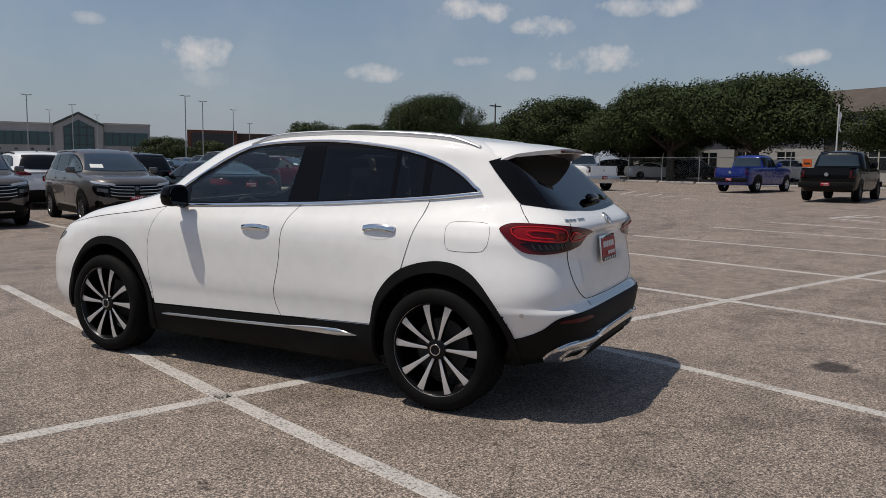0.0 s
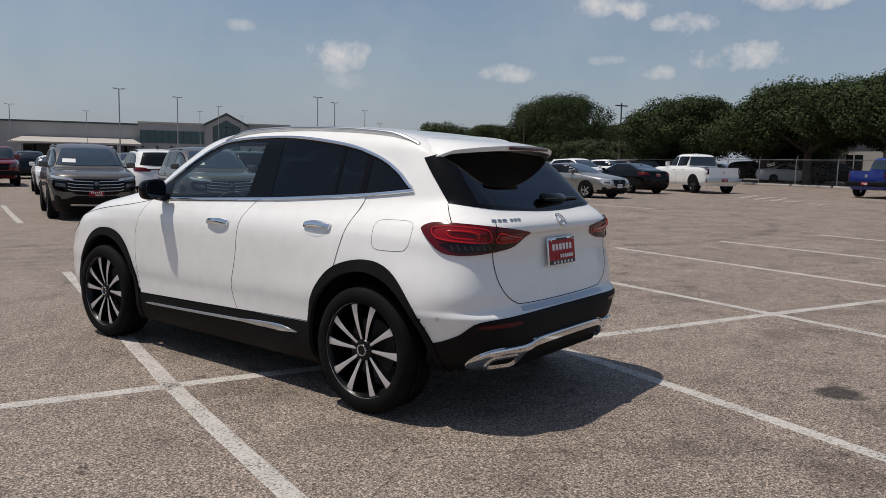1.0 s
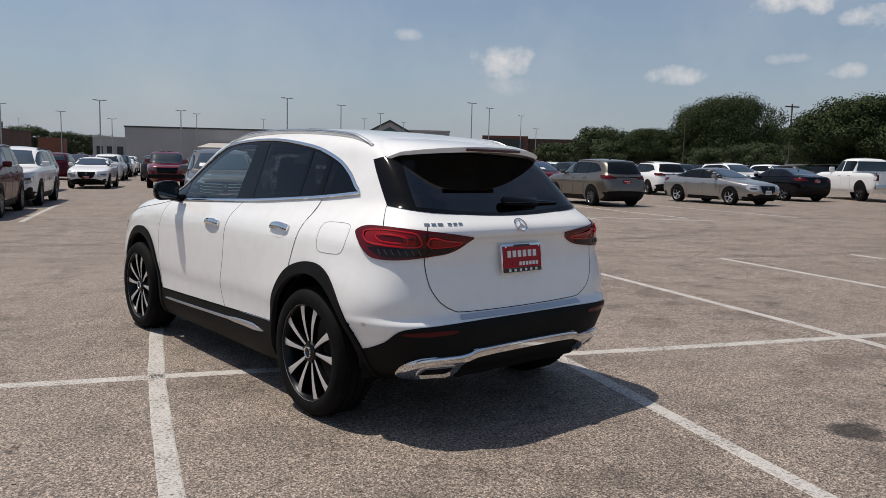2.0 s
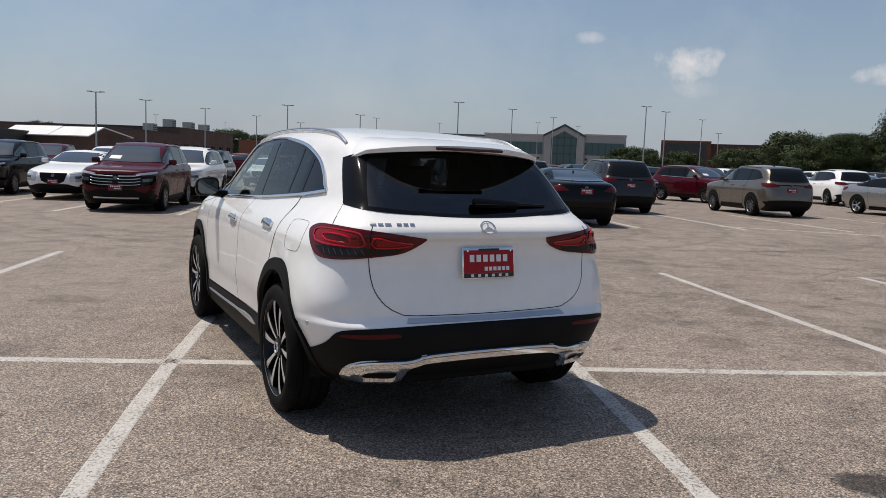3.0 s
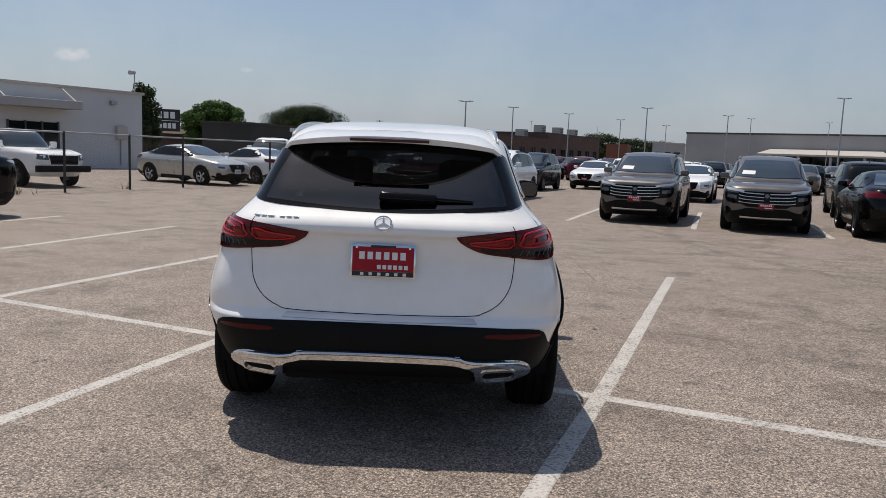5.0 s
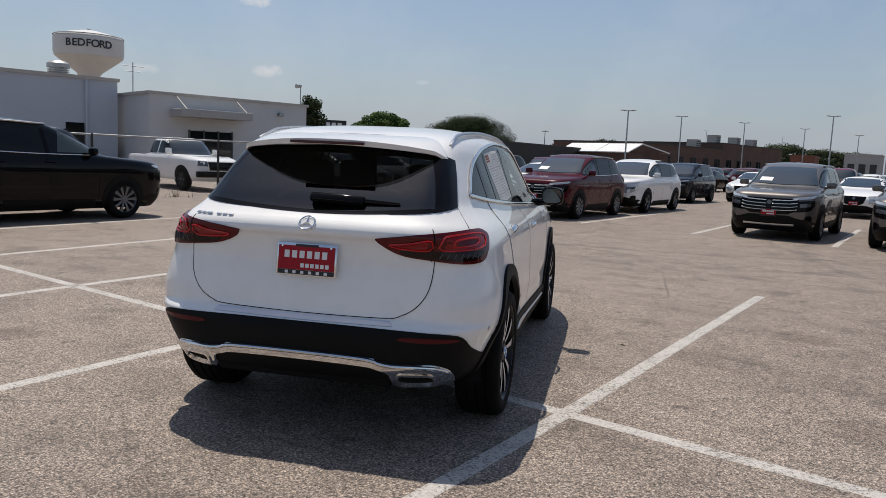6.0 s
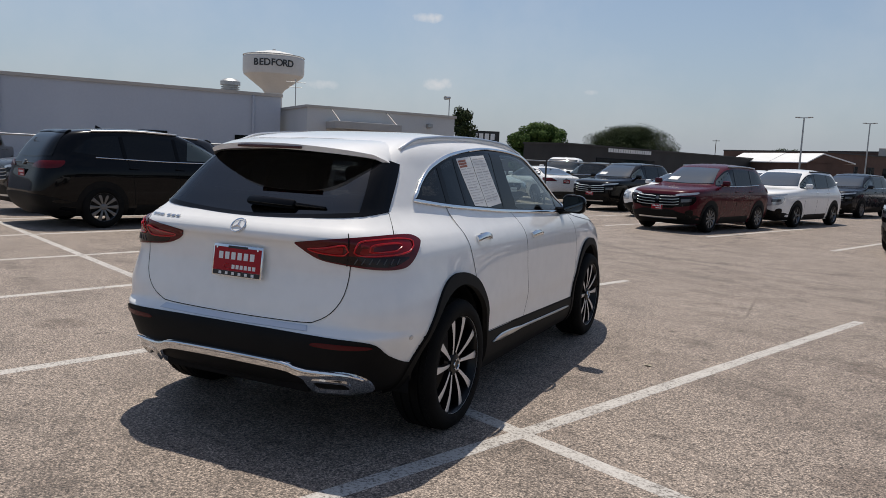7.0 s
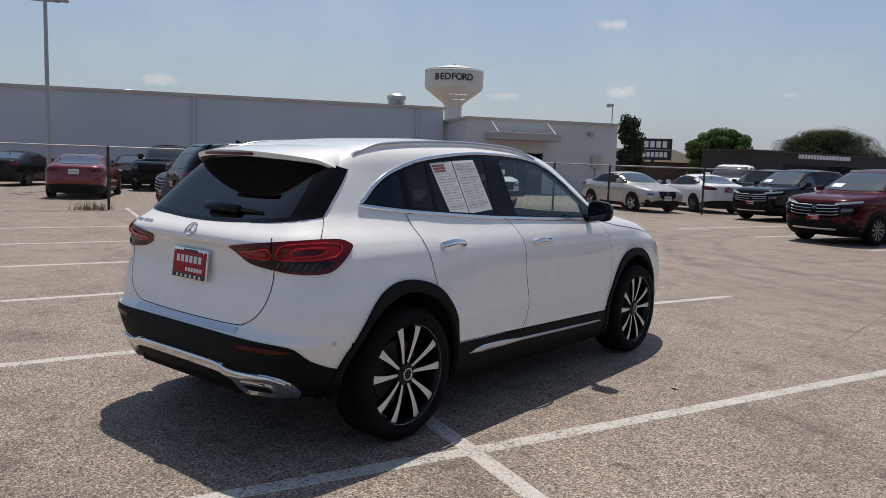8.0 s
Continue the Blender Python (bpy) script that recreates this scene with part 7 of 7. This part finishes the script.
    if spec is SUV:
        run, nor = sk.line("front", R([(-0.55, 0.205), (0, 0.198), (0.55, 0.205)]), 1, 0.08, lift=0.018)
        part("skid_strip", *sweep(run, nor, 0.05, 0.012, False, 6), M_SATIN if bars else M_CLADDING, car, "satin skid strip")
    for s in (-1, 1):
        sk.patch("fog_lamp_recess", "ahead", spline(np.array([(38, 0.215 * H), (39, 0.30 * H), (45, 0.325 * H), (49, 0.30 * H), (48, 0.23 * H)]), 0.5), M_GLOSSBLACK, car, 0.010, 0.012, 0.05, s, centre=hl - 0.95)
    gw = 0.62 if bars else 0.42
    sk.patch("grille", "front", spline(R([(-gw, 0.525), (-gw, 0.525), (gw, 0.525), (gw, 0.525), (gw - 0.08, 0.37), (gw - 0.2, 0.335), (0.2 - gw, 0.335), (0.08 - gw, 0.37)]), 0.10), M_GLOSSBLACK, car, 0.014, 0.02, 0.06, label="black grille")
    for k in range(bars):
        zq = 0.51 - 0.040 * k
        for s in (-1, 1):
            run, nor = sk.line("front", R([(s * (gw - 0.02), zq + 0.008), (s * (gw - 0.16), zq - 0.006), (s * 0.065, zq - 0.014)]), 1, 0.06, lift=0.020)
            part("grille_bar", *sweep(run, nor, 0.020, 0.014, False, 6), M_SATIN, car, "bright grille bar")
    for where, zc in (("front", 0.475), ("rear", 0.62 if spec is SUV else 0.655)):
        p, n = sk.on(where, 0, zc * H)
        bm = bmesh.new()
        m = Matrix.Translation(p) @ Vector(n).to_track_quat("Z", "Y").to_matrix().to_4x4()
        bmesh.ops.create_cone(bm, cap_ends=True, segments=16, radius1=0.052, radius2=0.046, depth=0.05, matrix=m)
        bm_part("emblem", bm, M_GREYRIM, car)
    for where, zc, rz in (("front", 0.345 if spec is SUV else 0.36, 180), ("rear", 0.515 if spec is SUV else 0.60, 0)):
        p, n = sk.on(where, 0, zc * H)
        m = Matrix.Translation(Vector(p) + Vector(n) * 0.006) @ pose(0, 0, 0, 0, 0, rz)
        if plate == "red":
            dealer_plate(car, m, False)
        else:
            bm = bmesh.new()
            box(bm, -0.155, 0.155, -0.012, 0.0, -0.078, 0.078, 0.004, m)
            pl = bm_part("plate", bm, M_PLATEWHITE, car, "white number plate")
            bm = bmesh.new()
            box(bm, -0.12, 0.12, -0.0145, -0.010, -0.030, 0.028, 0.0, m)
            bm_part("plate_bar", bm, M_INK, pl, "", False)
    if spec is SUV:
        run, nor = sk.line("rear", R([(-0.58, 0.925), (0, 0.935), (0.58, 0.925)]), 1, 0.1, lift=0.010)
        part("spoiler", *sweep(run, nor, 0.15, 0.05, False, 10), colour, car)
        run, nor = sk.line("rear", R([(-0.6, 0.615), (0, 0.62), (0.6, 0.615)]), 1, 0.1, lift=0.004)
        part("tailgate_trim", *sweep(run, nor, 0.03, 0.012, False, 6), M_GLOSSBLACK, car)
    p, n = sk.on("top", 0, -0.45 * hl)
    vs = [(p[0] - 0.02, p[1] + 0.08, p[2] - 0.01), (p[0] + 0.02, p[1] + 0.08, p[2] - 0.01), (p[0] + 0.015, p[1] - 0.07, p[2] - 0.01), (p[0] - 0.015, p[1] - 0.07, p[2] - 0.01), (p[0] - 0.006, p[1] - 0.06, p[2] + 0.055), (p[0] + 0.006, p[1] - 0.06, p[2] + 0.055)]
    part("aerial_fin", vs, [(0, 1, 5, 4), (1, 2, 5), (2, 3, 4, 5), (3, 0, 4)], M_GLOSSBLACK, car, smooth=False)
    return car


def pickup(colour, length, width, height, base, label, radius=0.39, rim=None, plate="red", cab=(0.32, -0.36)):
    """A crew-cab pickup truck: lower body with an open bed, cab, tailgate, bumpers."""
    hw, hl, H = width / 2, length / 2, height
    car = tagged(new("pickup_truck"), label, "pickup truck", "parked vehicles")
    rail = 0.64
    lower = dict(w=[(0.19, 0.90), (0.26, 0.965), (0.42, 0.995), (0.55, 1.0), (0.60, 0.985), (rail, 0.955)], rear=[(0.19, -0.93), (0.30, -0.97), (0.45, -0.975), (rail, -0.97)], front=[(0.19, 0.92), (0.3, 0.985), (0.45, 1.0), (0.56, 0.985), (0.60, 0.94), (rail, 0.80)])
    zz = np.linspace(0.19, rail, 22) * H
    sk = Shell(profile_rows(lower["w"], hw, H), profile_rows(lower["rear"], hl, H), profile_rows(lower["front"], hl, H), [(0, 0), (H, 0)], [(0, 9), (H, 12)], [(0, 5), (H, 5)], zz, 64)
    # the bed is open: its floor lies below the rail
    y_end, y_cab = -0.95 * hl, cab[1] * hl
    ring = [(-0.86 * hw, y_end), (0.86 * hw, y_end), (0.86 * hw, y_cab - 0.03), (-0.86 * hw, y_cab - 0.03)]
    part("body", sk.verts, sk.faces + [tuple(range(sk.n - 1, -1, -1))], colour, car, sharp=45)
    top = [tuple(q) for q in sk.grid[-1]]
    hood = [(x, max(y, y_cab), z) for x, y, z in top]
    part("bonnet", hood + [(x * 0.985, y - 0.01 if y > 0 else y, z + 0.035 * (1 - abs(x) / hw) + 0.012) for x, y, z in hood], [(k, (k + 1) % sk.n, sk.n + (k + 1) % sk.n, sk.n + k) for k in range(sk.n)] + [tuple(range(sk.n, 2 * sk.n))], colour, car, sharp=60)
    zr, zb = rail * H, 0.36 * H
    bed = [(x, y, zr + 0.004) for x, y in ring] + [(x, y, zb) for x, y in ring]
    outer = [(-0.952 * hw, -0.968 * hl, zr), (0.952 * hw, -0.968 * hl, zr), (0.952 * hw, y_cab, zr), (-0.952 * hw, y_cab, zr)]
    bv = bed + [(x, y, z + 0.004) for x, y, z in outer]
    part("bed_liner", bv, [(4, 5, 6, 7), (0, 1, 5, 4), (1, 2, 6, 5), (2, 3, 7, 6), (3, 0, 4, 7), (8, 9, 1, 0), (9, 10, 2, 1), (10, 11, 3, 2), (11, 8, 0, 3)], M_CLADDING, car, "black bed liner and rail caps", False)
    ck = Shell([(0.60 * H, 0.955 * hw), (0.66 * H, 0.93 * hw), (0.80 * H, 0.85 * hw), (0.91 * H, 0.775 * hw), (0.955 * H, 0.70 * hw), (0.985 * H, 0.5 * hw), (H, 0.05 * hw)],
               [(0.60 * H, (cab[1] - 0.0) * hl), (0.90 * H, (cab[1] + 0.035) * hl), (0.96 * H, (cab[1] + 0.07) * hl), (H, (cab[1] + 0.25) * hl)],
               [(0.60 * H, (cab[0] + 0.08) * hl), (0.66 * H, cab[0] * hl), (0.80 * H, (cab[0] - 0.10) * hl), (0.93 * H, (cab[0] - 0.21) * hl), (0.97 * H, (cab[0] - 0.28) * hl), (H, (cab[0] - 0.45) * hl)],
               [(0, 0.0), (H, -0.03 * hl)], [(0, 7), (0.93 * H, 6), (H, 2.6)], [(0, 4.5), (0.93 * H, 4.2), (H, 2.6)], np.concatenate([np.linspace(0.60, 0.93, 16), np.linspace(0.94, 1.0, 9)]) * H, 40)
    part("cab", ck.verts, ck.faces + [ck.top], colour, car, sharp=45)
    for s in (-1, 1):
        for y in (-base / 2, base / 2):
            a = np.linspace(0, 2 * np.pi, 28, endpoint=False)
            sk.patch("arch_moulding", "side", np.stack([y + (radius + 0.09) * np.cos(a), np.clip(radius + (radius + 0.09) * np.sin(a), 0.2 * H, None)], 1), M_CLADDING, car, 0.010, 0.016, 0.08, s)
            wheel(car, s * (hw - 0.01), y, radius, radius * 0.62, 0.125, 6, False, rim or M_SILVERRIM, 0.05)
        mid = (cab[0] + cab[1]) / 2 - 0.03
        for y0, y1, y2 in ((cab[0] - 0.03, mid + 0.015, cab[0] - 0.20), (mid - 0.015, cab[1] + 0.05, mid - 0.015)):
            ck.patch("side_window", "side", spline([(y0 * hl, 0.675 * H), (y0 * hl, 0.675 * H), (y1 * hl, 0.68 * H), (y1 * hl, 0.68 * H), (y1 * hl, 0.915 * H), (y1 * hl, 0.915 * H), (y2 * hl, 0.915 * H), (y2 * hl, 0.915 * H)], 0.1), M_GLASS_SIDE, car, 0.008, 0.014, 0.07, s, label="dark side glass")
        for gy in (cab[0] - 0.0, mid, cab[1] + 0.03):
            run, nor = sk.line("side", [(gy * hl, 0.63 * H), (gy * hl, 0.28 * H)], s, 0.15, lift=0.001)
            part("door_gap", *sweep(run, nor, 0.009, 0.004, False, 4), M_SEAM, car)
        for hy in (mid + 0.05, cab[1] + 0.08):
            run, nor = sk.line("side", [(hy * hl + 0.09, 0.585 * H), (hy * hl - 0.09, 0.585 * H)], s, 0.08, lift=0.015)
            part("door_handle", *sweep(run, nor, 0.035, 0.03, False, 6), colour, car)
        sk.patch("tail_lamp", "round", spline(np.array([(30, 0.47 * H), (30, 0.60 * H), (46, 0.60 * H), (46, 0.47 * H)]).repeat(2, 0), 0.5), M_TAILRED, car, 0.008, 0.012, 0.1, s, label="red tail lamp", centre=-hl + 1.1)
        sk.patch("headlamp", "ahead", spline(np.array([(26, 0.47 * H), (28, 0.56 * H), (44, 0.57 * H), (44, 0.48 * H)]).repeat(2, 0), 0.5), M_LAMPDARK, car, 0.008, 0.012, 0.1, s, label="clear headlamp", centre=hl - 1.1)
        bm = bmesh.new()
        c = ck.on("side", (cab[0] - 0.06) * hl, 0.67 * H, s)[0]
        box(bm, -0.12, 0.12, -0.06, 0.06, -0.11, 0.11, 0.04, pose(c[0] + s * 0.16, c[1], c[2] + 0.10))
        pole(bm, c, (c[0] + s * 0.14, c[1], c[2] + 0.05), 0.03, 0.03, 6)
        bm_part("door_mirror", bm, colour, car)
    ck.patch("windscreen", "front", spline([(q * hw, z * H) for q, z in ((-0.84, 0.67), (-0.84, 0.67), (0.84, 0.67), (0.84, 0.67), (0.68, 0.93), (0.68, 0.93), (-0.68, 0.93), (-0.68, 0.93))], 0.1), M_GLASS_CAR, car, 0.014, 0.020, 0.06, label="dark windscreen")
    ck.patch("rear_glass", "rear", spline([(q * hw, z * H) for q, z in ((-0.74, 0.69), (-0.74, 0.69), (0.74, 0.69), (0.74, 0.69), (0.64, 0.91), (0.64, 0.91), (-0.64, 0.91), (-0.64, 0.91))], 0.1), M_GLASS_CAR, car, 0.014, 0.020, 0.06, label="dark rear glass")
    sk.patch("tailgate", "rear", spline([(q * hw, z * H) for q, z in ((-0.76, 0.42), (-0.76, 0.42), (0.76, 0.42), (0.76, 0.42), (0.76, 0.632), (0.76, 0.632), (-0.76, 0.632), (-0.76, 0.632))], 0.1), colour, car, 0.014, 0.02, 0.15)
    sk.patch("grille", "front", spline([(q * hw, z * H) for q, z in ((-0.52, 0.55), (-0.52, 0.55), (0.52, 0.55), (0.52, 0.55), (0.46, 0.40), (0.46, 0.40), (-0.46, 0.40), (-0.46, 0.40))], 0.1), M_GLOSSBLACK, car, 0.014, 0.02, 0.07, label="black grille")
    for y0, y1, mat in ((-hl, -0.955 * hl, M_SATIN if plate == "white" else M_CLADDING), (0.955 * hl, 1.01 * hl, M_CLADDING)):
        bm = bmesh.new()
        box(bm, -0.93 * hw, 0.93 * hw, y0 - 0.03, y1, 0.27 * H, 0.38 * H, 0.03)
        bm_part("bumper", bm, mat, car)
    p = sk.on("rear", 0, 0.52 * H)[0]
    bm = bmesh.new()
    pole(bm, p, p + np.array([0, -0.02, 0]), 0.075, 0.07, 14)
    bm_part("emblem", bm, M_SATIN, car)
    dealer_plate(car, pose(0, -hl - 0.035, 0.335 * H), False)
    return car


def park(car, x, y, heading):
    car.matrix_world = pose(x, y, rise(x), 0, 0, heading)
    return car


def another(car, x, y, heading, label=""):
    return tagged(copy_thing(car, pose(x, y, rise(x), 0, 0, heading)), label)


P_TAUPE = paint("taupe metallic paint", (0.122, 0.110, 0.101), 0.45, 0.40)
P_TAN = paint("bronze metallic paint", (0.150, 0.128, 0.104), 0.55, 0.32)
P_MAROON = paint("maroon pearl paint", (0.066, 0.004, 0.010), 0.0, 0.3)
P_BLACK = paint("black paint", (0.0022, 0.0022, 0.0027), 0.0, 0.2)
P_NAVY = paint("dark slate paint", (0.014, 0.017, 0.023), 0.4, 0.28)
P_GREY = paint("gunmetal paint", (0.040, 0.040, 0.044), 0.5, 0.3)
P_SILVER = paint("silver metallic paint", (0.36, 0.345, 0.33), 0.7, 0.32)
P_CHAMPAGNE = paint("champagne silver paint", (0.52, 0.50, 0.45), 0.5, 0.32)
P_BLUE = paint("bright blue paint", (0.006, 0.024, 0.21), 0.3, 0.28)
P_RED = paint("red paint", (0.18, 0.012, 0.022), 0.2, 0.28)

suv_dims = dict(price=True, length=4.65, width=1.84, height=1.70, base=2.705)
taupe = park(vehicle("sport_utility_vehicle", P_TAUPE, SUV, label="taupe metallic sport utility vehicle with bright grille bars", **suv_dims), 5.9, 19.25, 180)
another(taupe, 3.1, 19.7, 180)
maroon = park(vehicle("sport_utility_vehicle", P_MAROON, SUV, label="maroon sport utility vehicle with bright grille bars and red plate", **suv_dims), -2.62, 19.55, 182)
another(maroon, 18.6, 33.4, 205)
blacksuv = park(vehicle("sport_utility_vehicle", P_BLACK, SUV, label="black sport utility vehicle with bright grille bars", **suv_dims), -8.5, 24.6, 184)
tan = park(vehicle("sport_utility_vehicle", P_TAN, SUV, label="bronze metallic sport utility vehicle seen beside a lane", **suv_dims), 16.85, 24.5, 1)
whitesuv = park(vehicle("sport_utility_vehicle", M_WHITE, SUV, label="white sport utility vehicle with dark glass", length=4.85, width=1.91, height=1.69, base=2.82, bars=0, lamp_mat=M_LAMPCLEAR), -2.65, 24.6, 181)
another(whitesuv, 5.75, 26.3, 0)
another(whitesuv, 25.5, 33.5, -8)
another(whitesuv, 31.0, 34.0, 175)
another(whitesuv, -8.4, 34.5, 180)
bigblack = park(vehicle("large_sport_utility_vehicle", P_BLACK, SUV, length=5.02, width=1.98, height=1.78, base=2.90, label="large black sport utility vehicle parked before the wire fence", radius=0.37), -7.4, 6.96, 5)
biggrey = park(vehicle("large_sport_utility_vehicle", P_GREY, SUV, length=5.02, width=1.98, height=1.78, base=2.90, label="large gunmetal sport utility vehicle showing its tailgate", radius=0.37), 11.65, 25.0, 0)
another(biggrey, -10.35, 7.25, 184, "dark grey sport utility vehicle facing the lane")
navy = park(vehicle("sport_utility_vehicle", P_NAVY, SUV, label="dark slate sport utility vehicle parked in a row", **suv_dims), 8.7, 26.2, 0)
another(navy, -3.9, 33.5, 180)
another(navy, 14.6, 32.0, 180)
blacksaloon = park(vehicle("saloon_car", P_BLACK, SEDAN, length=4.68, width=1.82, height=1.45, base=2.71, label="black four-door saloon with red plate showing its boot", radius=0.33, rails=False, bars=0), 8.5, 19.2, 2)
another(blacksaloon, 28.0, 27.0, -5)
another(blacksaloon, -29.0, 6.3, -98, "black saloon car behind the wire fence")
another(blacksaloon, -29.5, 1.9, 62, "black saloon car behind the wire fence")
silver = park(vehicle("saloon_car", P_SILVER, SEDAN, length=4.84, width=1.82, height=1.42, base=2.75, label="older silver four-door saloon with bright alloy wheels", radius=0.32, rails=False, bars=0, lamp_mat=M_LAMPCLEAR, rim=M_SILVERRIM, plate="white"), 22.5, 24.4, 188)
champagne = park(vehicle("saloon_car", P_CHAMPAGNE, SEDAN, length=4.57, width=1.80, height=1.44, base=2.70, label="champagne silver saloon facing the wire fence", radius=0.32, rails=False, bars=0, lamp_mat=M_LAMPCLEAR, rim=M_SILVERRIM, plate="white"), -13.9, 22.3, -97)
whitesedan = park(vehicle("saloon_car", M_WHITE, SEDAN, length=4.63, width=1.78, height=1.44, base=2.70, label="white four-door saloon with dark glass", radius=0.32, rails=False, bars=0, lamp_mat=M_LAMPCLEAR), -5.5, 23.4, 180)
another(whitesedan, -13.3, 25.2, 72, "white saloon backed up to the wire fence")
another(whitesedan, -2.0, 38.6, 178)
another(whitesedan, 3.3, 31.5, 180)
redsedan = park(vehicle("saloon_car", P_RED, SEDAN, length=4.70, width=1.86, height=1.44, base=2.83, label="red sports saloon behind the wire fence", radius=0.34, rails=False, bars=0, plate="white"), -20.4, 3.8, 78)
darkwagon = another(blacksuv, -12.6, 28.3, 70, "black sport utility vehicle behind the wire fence")
another(maroon, -10.4, 33.0, 190, "dark red vehicle parked behind a black one")

bluetruck = park(pickup(P_BLUE, 5.34, 1.87, 1.83, 3.20, "bright blue crew-cab pickup truck with red plate"), 36.6, 18.6, -88)
blacktruck = park(pickup(P_BLACK, 5.5, 1.98, 1.92, 3.4, "black crew-cab pickup truck with red plate", rim=M_DARKRIM), 31.5, 12.4, -80)
whitetruck = park(pickup(M_WHITE, 5.8, 2.02, 1.94, 3.55, "white crew-cab pickup truck with black wheels", radius=0.42, rim=M_DARKRIM, plate="white"), 32.0, 26.4, -18)
another(whitetruck, -15.8, 16.4, -98, "white pickup truck behind the wire fence").scale = (0.89, 0.89, 0.89)
another(whitetruck, -16.5, 31.0, 205, "white pickup truck behind the wire fence")
another(blacktruck, -26.6, 7.4, -112, "dark pickup truck behind the wire fence")
redtruck = park(pickup(P_RED, 5.34, 1.87, 1.83, 3.20, "red pickup truck in a far row"), 1.2, 40.5, 182)

# far rows of stock
def far_car(colour, spec, length, width, height, base, label):
    """A car of a far row: skin, glass band, lamps and wheels."""
    hw, hl, H = width / 2, length / 2, height
    car = tagged(new("parked_car"), label, "car", "far rows")
    zz = np.unique(np.concatenate([np.linspace(spec["w"][0][0], 0.56, 7), np.linspace(0.56, 0.72, 9), np.linspace(0.72, 1.0, 12)])) * H
    sk = Shell(profile_rows(spec["w"], hw, H), profile_rows(spec["rear"], hl, H), profile_rows(spec["front"], hl, H), [(0, 0), (0.7 * H, -0.1 * hl), (H, -0.18 * hl)],
               [(0, 7.5), (0.62 * H, 7.0), (H * 0.95, 6.0), (H, 2.6)], [(0, 7.0), (0.6 * H, 5.5), (H * 0.95, 4.2), (H, 2.6)], zz, 44)
    part("body", sk.verts, sk.faces + [sk.top, tuple(range(sk.n - 1, -1, -1))], colour, car, sharp=45)
    for s in (-1, 1):
        sk.patch("side_window", "side", spline([(a * hl, b * H) for a, b in spec["dlo"]], 0.2), M_GLASS_SIDE, car, 0.014, 0.02, 0.14, s)
        sk.patch("tail_lamp", "round", np.array([(26, spec["tail"][0] * H), (26, spec["tail"][1] * H), (58, spec["tail"][1] * H), (58, spec["tail"][0] * H)]), M_TAILRED, car, 0.012, 0.02, 0.2, s, centre=-hl + 0.95)
        sk.patch("headlamp", "ahead", np.array([(28, 0.475 * H), (28, 0.54 * H), (58, 0.56 * H), (56, 0.50 * H)]), M_LAMPCLEAR, car, 0.012, 0.02, 0.2, s, centre=hl - 0.95)
        for y in (-base / 2, base / 2):
            v, f = lathe([(0.0, 0.02), (0.005, 0.23), (0.008, 0.31), (-0.02, 0.335), (-0.2, 0.335)], 18)
            part("wheel", moved(v, s * hw, y, 0.335, s < 0), turned(f, s > 0), M_TYRE, car)
    for where, key in (("front", "ws"), ("rear", "rg")):
        b, z0, t, z1 = spec[key]
        sk.patch("windscreen" if where == "front" else "rear_glass", where, np.array([(-b * hw, z0 * H), (b * hw, z0 * H), (t * hw, z1 * H), (-t * hw, z1 * H)]), M_GLASS_CAR, car, 0.022, 0.03, 0.12)
    sk.patch("grille", "front", np.array([(-0.5 * hw, 0.33 * H), (0.5 * hw, 0.33 * H), (0.55 * hw, 0.52 * H), (-0.55 * hw, 0.52 * H)]), M_GLOSSBLACK, car, 0.014, 0.02, 0.15)
    return car


FAR = []
for colour, word in ((P_TAUPE, "taupe"), (M_WHITE, "white"), (P_NAVY, "dark slate"), (P_BLACK, "black"), (P_MAROON, "maroon"), (P_GREY, "gunmetal"), (M_WHITE, "white")):
    FAR.append(far_car(colour, SUV, 4.65, 1.84, 1.69, 2.7, word + " sport utility vehicle in a far row"))
for colour, word in ((P_SILVER, "silver"), (M_WHITE, "white"), (P_BLACK, "black")):
    FAR.append(far_car(colour, SEDAN, 4.7, 1.82, 1.45, 2.72, word + " saloon car in a far row"))
rng = random.Random(11)
used = 0
for row, (y, x0, x1, turn) in enumerate(((46.5, 8, 60, 180), (52.5, -14, 66, 0), (63.0, -20, 70, 180), (69.0, -20, 64, 0), (82.0, -22, 74, 180), (96.0, -24, 80, 0))):
    x = x0
    while x < x1:
        if rng.random() < 0.84:
            px, py, rz = x + rng.uniform(-0.15, 0.15), y + rng.uniform(-0.4, 0.4), turn + rng.uniform(-2, 2)
            if used < len(FAR):
                park(FAR[used], px, py, rz)
            else:
                another(rng.choice(FAR), px, py, rz)
            used += 1
        x += 2.85 if row < 4 else 3.1
# cars parked between the eastern trees
another(FAR[8], 55.0, 36.9, -128)
another(FAR[2], 57.0, 34.3, -124)
another(FAR[1], 57.5, 26.6, -118)
another(FAR[3], 57.0, 41.5, -132)
